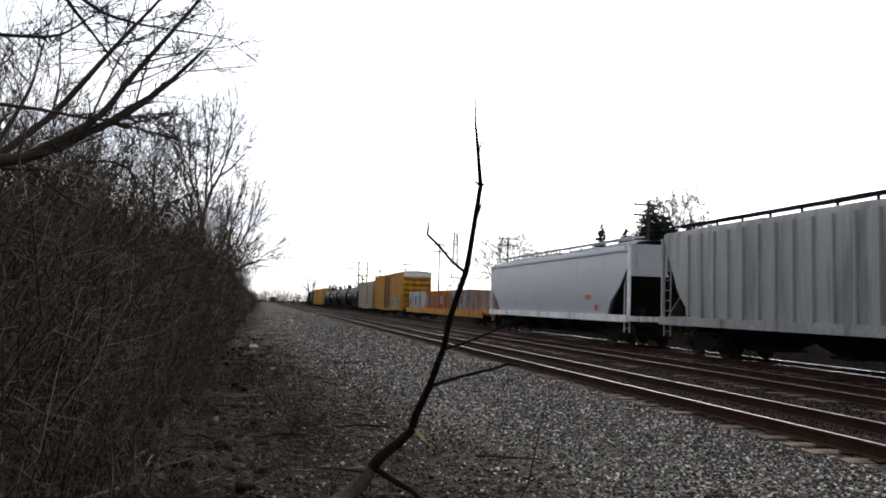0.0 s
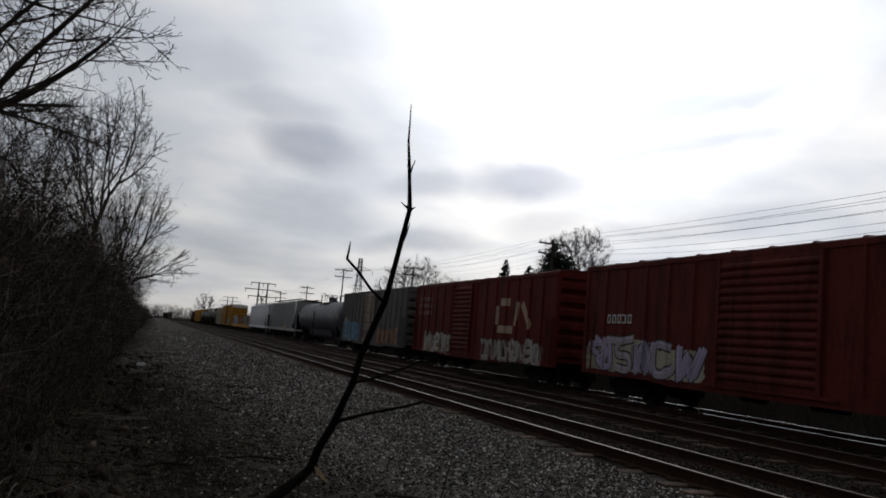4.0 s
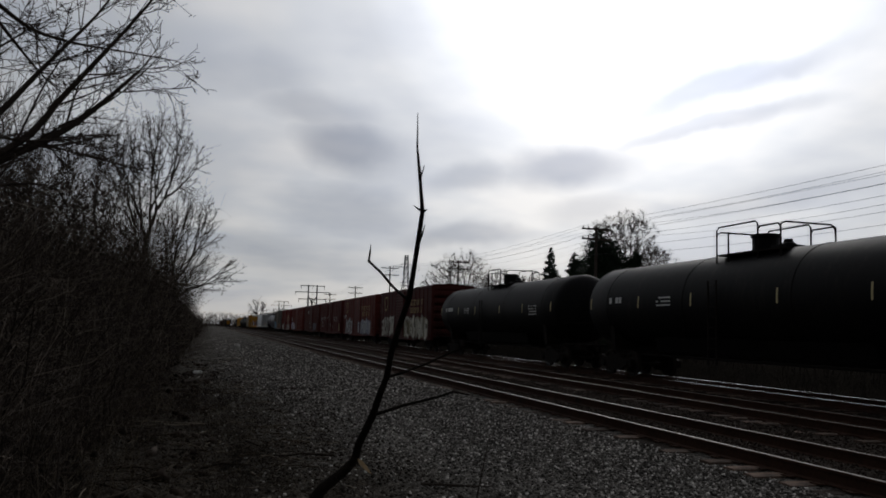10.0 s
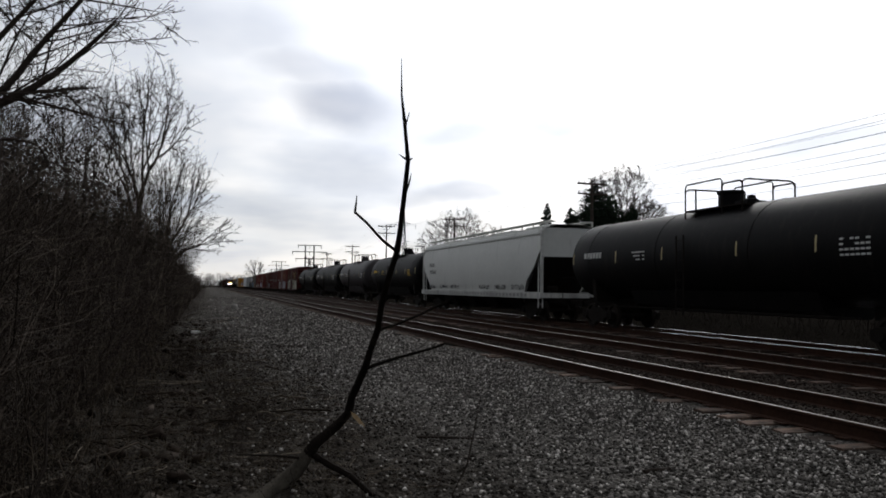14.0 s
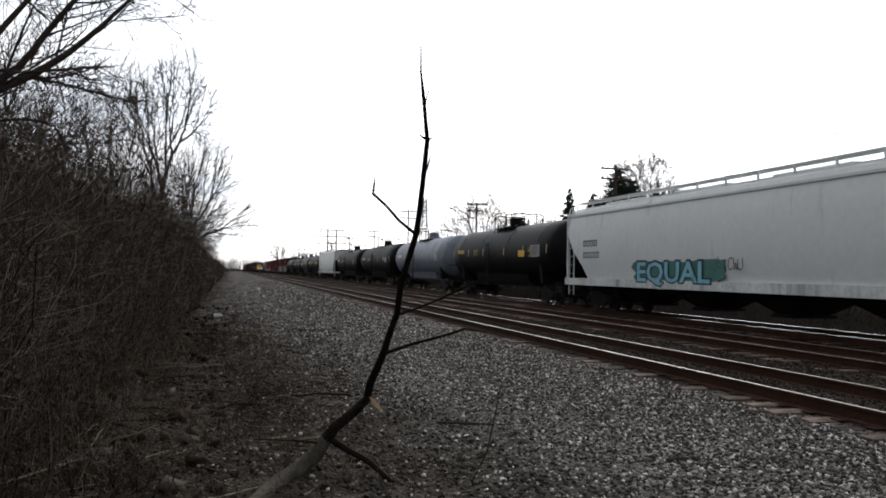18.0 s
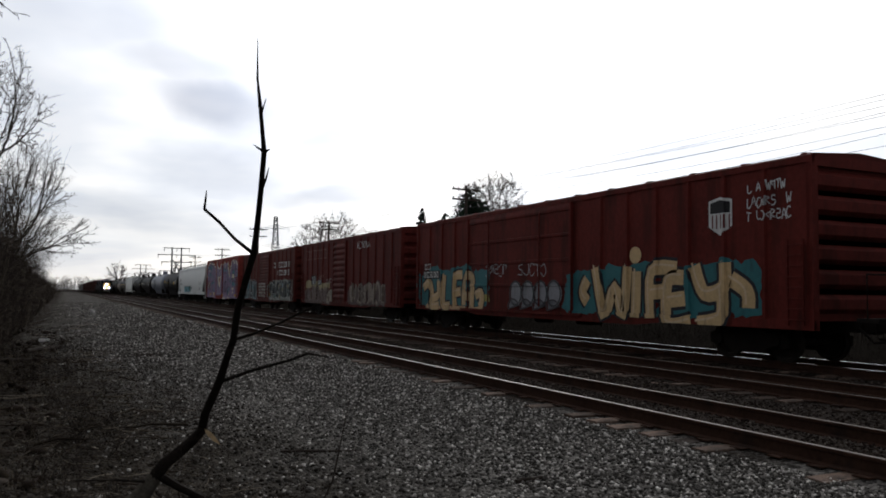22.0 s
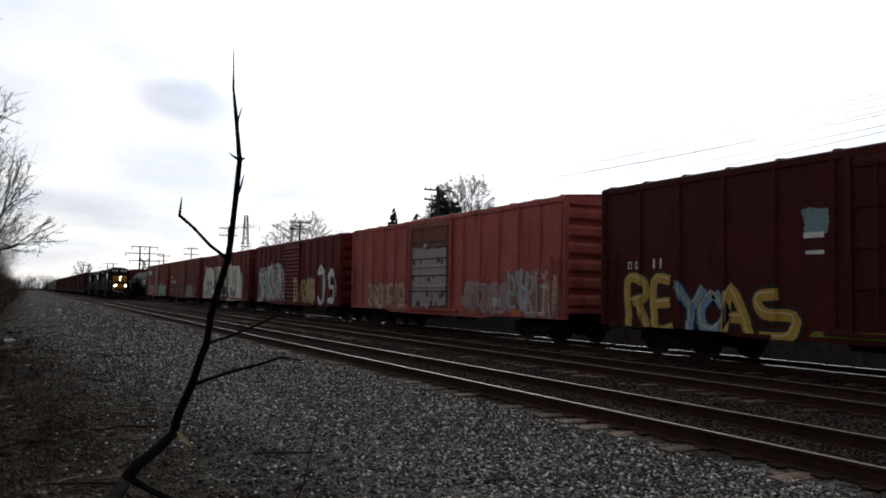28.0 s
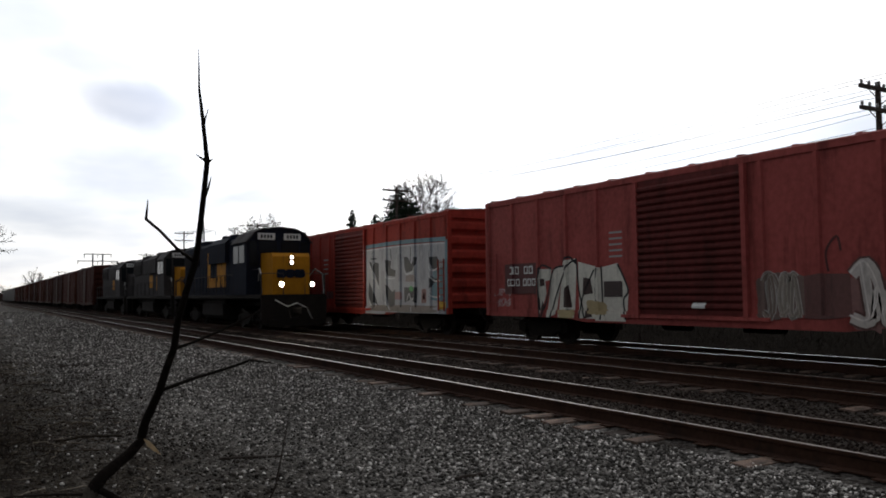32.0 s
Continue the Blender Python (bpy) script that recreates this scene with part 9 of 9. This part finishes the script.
# the thin sapling that stands before the camera
def sapling():
    t = thing("sapling", (-7.32, 6.86, ground_z(-7.32, 6.86)), "thin crooked leafless sapling leaning out of the verge", "sapling")
    o = np.array(t.location)

    def limb(name, pts, rr, material, n=6):
        part(name, smooth_by_angle(Mesh().tube([tuple(np.array(p) - o) for p in pts], rr, n).done(name), 60), material, t)

    limb("stem_base", [(-7.98, 5.75, -0.50), (-7.72, 6.28, -0.40), (-7.501, 6.70, -0.33), (-7.319, 6.86, -0.27), (-7.164, 6.86, -0.13), (-7.093, 6.84, -0.017), (-7.05, 6.82, 0.05)],
         [0.078, 0.078, 0.076, 0.074, 0.070, 0.062, 0.045], STEMBASE, 10)
    limb("stem", [(-7.093, 6.84, -0.017), (-7.011, 6.80, 0.107), (-6.844, 6.75, 0.254), (-6.748, 6.69, 0.37), (-6.757, 6.48, 0.538), (-6.722, 6.095, 0.828), (-6.712, 5.89, 1.014), (-6.697, 5.722, 1.163),
                  (-6.733, 5.427, 1.371), (-6.748, 5.09, 1.59), (-6.757, 4.84, 1.74), (-6.779, 4.68, 1.847), (-6.831, 4.357, 2.053), (-6.892, 4.02, 2.226), (-6.922, 4.0, 2.457), (-6.94, 4.0, 2.60), (-6.944, 4.0, 2.81)],
         [0.058, 0.050, 0.044, 0.039, 0.034, 0.031, 0.027, 0.026, 0.024, 0.022, 0.0215, 0.018, 0.0155, 0.0135, 0.010, 0.006, 0.002], SAPLINGBARK, 10)
    for pts, rr in (([(-6.722, 6.10, 0.825), (-6.521, 5.85, 0.93), (-6.31, 5.6, 1.019), (-6.226, 5.47, 1.071), (-6.105, 5.35, 1.053)], [0.017, 0.013, 0.011, 0.010, 0.004]),
                    ([(-6.757, 4.84, 1.735), (-6.90, 4.69, 1.81), (-7.02, 4.56, 1.90), (-7.116, 4.461, 1.957), (-7.114, 4.44, 2.01), (-7.112, 4.43, 2.06)], [0.012, 0.0095, 0.0085, 0.0085, 0.006, 0.002]),
                    ([(-6.697, 5.725, 1.158), (-6.583, 5.6, 1.208), (-6.435, 5.4, 1.297), (-6.291, 5.22, 1.395), (-6.231, 5.15, 1.43)], [0.013, 0.010, 0.009, 0.007, 0.003]),
                    ([(-6.895, 4.02, 2.229), (-6.93, 3.99, 2.239), (-6.96, 3.975, 2.254)], [0.009, 0.005, 0.001]),
                    ([(-6.89, 4.02, 2.224), (-6.87, 3.99, 2.239)], [0.009, 0.002]),
                    ([(-6.835, 4.32, 2.07), (-6.815, 4.30, 2.13), (-6.805, 4.28, 2.19)], [0.011, 0.006, 0.002]),
                    ([(-6.918, 4.0, 2.40), (-6.91, 4.0, 2.44), (-6.895, 3.99, 2.50)], [0.008, 0.005, 0.002]),
                    ([(-6.922, 4.0, 2.46), (-6.932, 4.0, 2.475)], [0.012, 0.004]),
                    ([(-7.033, 6.8, -0.001), (-6.913, 6.75, -0.077), (-6.717, 6.7, -0.18), (-6.565, 6.5, -0.305), (-6.40, 6.42, -0.37), (-6.25, 6.36, -0.42)], [0.034, 0.030, 0.028, 0.025, 0.020, 0.012]),
                    ([(-7.127, 6.84, -0.035), (-7.385, 6.7, 0.029), (-7.709, 6.6, 0.072)], [0.014, 0.010, 0.005])):
        limb("twig", pts, rr, SAPLINGBARK)
    leaf = Mesh().prism([(-0.012, 0.0), (-0.022, 0.05), (-0.012, 0.11), (0.016, 0.19), (0.024, 0.12), (0.016, 0.05)], -0.002, 0.002, axis="y")
    lf = part("dead_leaf", leaf, mat("dead_leaf", (0.50, 0.36, 0.20), 0.8, 0, 0.3, 20), t, tuple(np.array((-6.75, 6.60, 0.39)) - o))
    lf.rotation_euler = (0, radians(128), 0)


sapling()
for pts, rr in (([(-5.95, 6.3, -0.4), (-5.75, 6.33, -0.05), (-5.68, 6.35, 0.25), (-5.60, 6.37, 0.62)], [0.012, 0.009, 0.006, 0.002]),
                ([(-9.05, 4.2, -0.5), (-8.98, 4.5, 0.0), (-8.85, 4.7, 0.45), (-8.87, 4.8, 0.85)], [0.016, 0.012, 0.009, 0.003])):
    o = Vector(pts[0])
    solid("dead_stem", Mesh().tube([tuple(Vector(p) - o) for p in pts], rr, 6), BARK, o, "single dead weed stem standing on the verge", "stem")

# ---- poles, wires and pylons ----
def utility_pole(x, y, top, arms=(0.35, 1.15), span=2.4, label="weathered wooden line pole with crossarms"):
    z0 = profile(x) - 0.2
    t = thing("utility_pole", (x, y, z0), label, "utility pole", "pole line beyond the tracks")
    h = top - z0
    part("pole", Mesh().lathe([(0, 0.16), (h * 0.5, 0.135), (h, 0.10)], (0, 0, 0), "z", 10), POLEWOOD, t)
    for a in arms:
        part("crossarm", Mesh().box(-span / 2, span / 2, -0.16, -0.05, h - a - 0.07, h - a + 0.07), POLEWOOD, t)
        for i in range(6):
            x0 = -span / 2 + 0.12 + (span - 0.24) * i / 5
            part("insulator", Mesh().lathe([(h - a + 0.07, 0.02), (h - a + 0.12, 0.055), (h - a + 0.18, 0.06), (h - a + 0.24, 0.03)], (x0, -0.1, 0), "z", 8), GRAYM, t)
        br = Mesh()
        for s in (-1, 1):
            br.tube([(s * span * 0.33, -0.12, h - a - 0.05), (0, -0.14, h - a - 0.55)], 0.02)
        part("brace", br, POLEWOOD, t)


POLES = [(21.2, -22, 9.3), (21.2, 17.2, 9.3), (21.2, 57.0, 10.15), (21.2, 93.8, 10.2), (21.2, 133, 12.1), (21.2, 166.3, 10.2), (21.2, 203, 10.0), (21.2, 241, 10.0)]
for x, y, top in POLES:
    utility_pole(x, y, top, (0.3, 1.1) if y < 100 else (0.35, 1.5), 2.6 if y < 100 else 3.0)
for dx, dz, sag in ((-1.15, -0.05, 0.25), (-0.65, -0.05, 0.45), (0.65, -0.05, 0.2), (1.15, -0.05, 0.55), (-1.15, -0.85, 0.3), (0.4, -0.85, 0.5), (1.1, -0.85, 0.8), (-0.12, -1.75, 0.45), (-0.12, -2.3, 0.5)):
    pts = []
    for (x, y, a), (_, y2, b) in zip(POLES, POLES[1:]):
        for i in range(12):
            s = i / 12
            pts.append((x + dx, y + (y2 - y) * s, a + (b - a) * s + dz - 4 * sag * s * (1 - s)))
    solid("overhead_wire", Mesh().tube(pts, 0.009, 4), WIRE, (0, 0, 0), "thin dark overhead wire between line poles", "wire", "wires of the pole line")


def pylon(x, y, h, base, label, arms):
    t = thing("pylon", (x, y, -0.9), label, "pylon", "power pylons beyond the tracks")
    m = Mesh()
    n = 9
    for s in (-1, 1):
        for e in (-1, 1):
            m.tube([(s * base, e * base, 0), (s * base * 0.28, e * base * 0.28, h * 0.72), (s * base * 0.18, e * base * 0.18, h)], 0.13, 4)
    for i in range(n):
        z0, z1 = h * i / n, h * (i + 1) / n
        w0, w1 = base * np.interp(z0 / h, (0, 0.72, 1), (1, 0.28, 0.18)), base * np.interp(z1 / h, (0, 0.72, 1), (1, 0.28, 0.18))
        for e in (-1, 1):
            m.tube([(-w0, e * w0, z0), (w1, e * w1, z1)], 0.07, 3)
            m.tube([(w0, e * w0, z0), (-w1, e * w1, z1)], 0.07, 3)
            m.tube([(-w1, e * w1, z1), (w1, e * w1, z1)], 0.07, 3)
    part("lattice_mast", m, LATTICE, t)
    for z, w in arms:
        a = Mesh()
        for s in (-1, 1):
            a.tube([(0, 0, z + 0.9), (s * w, 0, z), (0, 0, z - 0.3)], 0.12, 4)
            a.tube([(s * w, 0, z), (s * w, 0, z - 1.4)], 0.08, 4)
        part("crossarm", a, LATTICE, t)


pylon(52.1, 250, 26.0, 2.6, "far steel lattice pylon with arched arms", ((22.5, 4.3), (16.5, 5.2), (10.5, 4.2)))


def h_frame(x, y, top):
    t = thing("h_frame_pylon", (x, y, -0.9), "far twin-legged pylon with two crossarms", "pylon", "power pylons beyond the tracks")
    for s in (-1, 1):
        part("leg", Mesh().lathe([(0, 0.35), (top + 0.9, 0.25)], (s * 1.6, 0, 0), "z", 8), LATTICE, t)
    for z, w in ((top - 0.2, 4.5), (top - 2.6, 6.5), (top - 5.2, 5.2)):
        a = Mesh().box(-w, w, -0.15, 0.15, z + 0.7, z + 1.0)
        for x0 in (-w + 0.2, 0, w - 0.2):
            a.box(x0 - 0.1, x0 + 0.1, -0.1, 0.1, z - 0.4, z + 0.7)
        part("crossarm", a, LATTICE, t)
    b = Mesh().tube([(-1.6, 0, top - 9), (1.6, 0, top - 3)], 0.15, 4).tube([(1.6, 0, top - 9), (-1.6, 0, top - 3)], 0.15, 4)
    part("brace", b, LATTICE, t)


h_frame(28.6, 300, 16.8)
h_frame(36.0, 520, 17.0)

# ---- small things on the verge ----
def log_at(x, y, l, r, a, label):
    m = Mesh().tube([(-l / 2, 0, r * 0.7), (-l * 0.2, 0.02, r * 0.8), (l * 0.2, -0.02, r * 0.75), (l / 2, 0, r * 0.9)], [r, r * 1.05, r * 0.95, r * 0.85], 9)
    o = solid("log", m, BARK, (x, y, ground_z(x, y)), label, "log", "old timber on the verge")
    o.rotation_euler = (0, 0, radians(a))


for x, y, l, r, a in ((-8.3, 27.5, 1.9, 0.07, 62), (-8.9, 24.0, 1.0, 0.06, 20), (-8.7, 31.5, 0.9, 0.08, 110), (-8.9, 39.0, 1.4, 0.09, 60), (-5.6, 23.5, 0.8, 0.03, 15)):
    log_at(x, y, l, r, a, "dark weathered log lying on the verge")
log_at(-5.1, 8.8, 0.9, 0.016, 160, "rotten reddish stick lying on the ballast")
log_at(-3.7, 6.6, 0.32, 0.022, 10, "short brown stick lying on the ballast")
m = Mesh().box(-0.17, 0.17, -0.11, 0.11, 0, 0.09, c=0.03)
solid("litter", m, mat("white_litter", (0.7, 0.7, 0.68), 0.6, 0, 0.15, 10), (-8.35, 31.8, ground_z(-8.35, 31.8)), "crumpled white litter on the verge", "litter")
m = Mesh().lathe([(0, 0.24), (0.28, 0.22), (0.42, 0.12), (0.45, 0.03)], (0, 0, 0), "z", 9)
solid("boulder", m, mat("pale_boulder", (0.33, 0.32, 0.30), 0.9, 0, 0.3, 6, (0.1, 0.09, 0.08), 0.4), (-5.9, 62, ground_z(-5.9, 62)), "pale boulder beside the track", "boulder")

# ---- ties and ballast stones ----
tie_rng = random.Random(2)
tie_meshes = []
for i in range(4):
    m = Mesh()
    c = 0.012
    m.prism([(-0.115 + c, -0.36), (0.115 - c, -0.36), (0.115, -0.34), (0.115, -0.195), (0.115 - c, -0.185), (-0.115 + c, -0.185 - 0.004 * i), (-0.115, -0.197), (-0.115, -0.34)], -1.30 - 0.01 * i, 1.30 + 0.012 * i, axis="x")
    tie_meshes.append(m.done("tie"))
rest = [Mesh() for _ in TRACKS]
for k, tr in enumerate(TRACK_THINGS):
    y = -30.0
    i = 0
    while y < 330:
        dx, rz = tie_rng.uniform(-0.07, 0.07), tie_rng.uniform(-0.02, 0.02)
        if 0 < y < 52:
            o = part("tie", tie_meshes[tie_rng.randrange(4)], WOODTIE, tr, (dx, y, tie_rng.choice((-0.05, -0.03, -0.012, 0.0, 0.008))))
            o.rotation_euler = (0, 0, rz)
        else:
            rest[k].box(-1.3 + dx, 1.3 + dx, y - 0.115, y + 0.115, -0.34, -0.19)
        y += 0.52 + tie_rng.uniform(-0.02, 0.02)
    o = part("ties_far", rest[k], WOODTIE, tr)
    o["kind"] = "stuff"
    pl = Mesh()
    for j in range(90):
        for s in (-1, 1):
            pl.box(s * GAUGE - 0.17, s * GAUGE + 0.17, 1 + j * 0.52 - 0.09, 1 + j * 0.52 + 0.09, -0.188, -0.176)
    o = part("tie_plates", pl, RAILSIDE, tr)
    o["kind"] = "stuff"


def stones(name, n, xr, yr, size, seed, label, material, bias=2.0, soft=0.0):
    """Loose broken stones lying on the ballast, each a rough block of its own."""
    rng = np.random.default_rng(seed)
    y = yr[0] + (yr[1] - yr[0]) * rng.random(n) ** bias
    x = rng.uniform(*xr, n)
    if soft:                                   # the field thins out towards the verge
        x = xr[1] - np.abs(rng.normal(size=n)) * soft
        x = np.where(x < xr[0], rng.uniform(xr[0], xr[1], n), x)
        x = np.where(x < -8.8, xr[1] - rng.random(n) * 4, x)
    s = size[0] + (size[1] - size[0]) * rng.random(n) ** 1.7
    z = np.array([ground_z(float(a), float(b)) for a, b in zip(x, y)]) + s * 0.12
    o = np.array([(1, 0, 0), (-1, 0, 0), (0, 1, 0), (0, -1, 0), (0, 0, 1), (0, 0, -1)], float)
    tri = np.array([(0, 2, 4), (2, 1, 4), (1, 3, 4), (3, 0, 4), (2, 0, 5), (1, 2, 5), (3, 1, 5), (0, 3, 5)])
    q = rng.normal(size=(n, 4))
    q /= np.linalg.norm(q, axis=1, keepdims=True)
    w, a, b, c = q.T
    M = np.stack([np.stack([1 - 2 * (b * b + c * c), 2 * (a * b - w * c), 2 * (a * c + w * b)], -1), np.stack([2 * (a * b + w * c), 1 - 2 * (a * a + c * c), 2 * (b * c - w * a)], -1),
                  np.stack([2 * (a * c - w * b), 2 * (b * c + w * a), 1 - 2 * (a * a + b * b)], -1)], 1)
    pts = o[None] * rng.uniform(0.6, 1.25, (n, 6, 1)) * (s[:, None] * 0.5)[..., None] * rng.uniform(0.7, 1.2, (n, 1, 3))
    pts = np.einsum("nij,nkj->nki", M, pts)
    pts[..., 2] *= 0.8
    V = (pts + np.stack([x, y, z], -1)[:, None]).reshape(-1, 3)
    F = (tri[None] + (np.arange(n) * 6)[:, None, None]).reshape(-1, 3)
    me = bpy.data.meshes.new(name)
    me.vertices.add(len(V))
    me.vertices.foreach_set("co", V.astype(np.float32).ravel())
    me.loops.add(F.size)
    me.loops.foreach_set("vertex_index", F.astype(np.int32).ravel())
    me.polygons.add(len(F))
    me.polygons.foreach_set("loop_start", np.arange(0, F.size, 3, dtype=np.int32))
    me.update(calc_edges=True)
    me.materials.append(material)
    return tagged(new(name, me), label, "ballast", kind="stuff")


STONE = stone_mat("broken_stone", (0.020, 0.0180, 0.0158), (0.066, 0.060, 0.054), (0.225, 0.208, 0.190), (0.72, 0.68, 0.63))
BEDSTONE = stone_mat("rusty_bed_stone", (0.010, 0.007, 0.0055), (0.021, 0.015, 0.012), (0.038, 0.029, 0.023), (0.12, 0.10, 0.085))
DIRT = stone_mat("dark_dirt_and_cinders", (0.013, 0.0105, 0.0085), (0.036, 0.030, 0.025), (0.075, 0.065, 0.056), (0.20, 0.18, 0.16))
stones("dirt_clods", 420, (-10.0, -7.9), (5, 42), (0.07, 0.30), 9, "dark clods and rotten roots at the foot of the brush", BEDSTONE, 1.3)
stones("verge_rubble", 20000, (-10.2, -5.2), (2.2, 30), (0.015, 0.075), 7, "dark dirt clods and cinders on the verge", DIRT, 1.8)
stones("ballast_stones", 78000, (-8.2, -1.15), (3.2, 34), (0.018, 0.062), 1, "broken gray ballast stones beside the track", STONE, 1.7, 2.7)
stones("ballast_stones", 34000, (-9.0, -1.15), (22, 120), (0.04, 0.10), 5, "broken gray ballast stones farther down the track", STONE, 1.5, 2.9)
stones("ballast_stones", 11000, (-0.68, 0.68), (3.5, 40), (0.03, 0.065), 3, "rust-stained ballast stones between the rails", BEDSTONE, 1.5)
stones("ballast_stones", 13000, (0.85, 3.3), (4, 45), (0.03, 0.07), 4, "gray ballast stones between the tracks", BEDSTONE, 1.5)
stones("ballast_stones", 9000, (3.5, 7.5), (6, 40), (0.04, 0.08), 6, "rust-stained ballast stones of the middle track", BEDSTONE, 1.5)


# ---- what moves: both trains run at a steady pace ----
def motions():
    for t, way in CARS:
        x, y, z = t.location
        if way > 0:
            walk(t, [(0.0, pose(x, y, z)), (32.0, pose(x, y + 21.0 * 32, z))])
        else:
            walk(t, [(0.0, pose(x, y + 23.0 * 32, z)), (32.0, pose(x, y, z))])


motions()
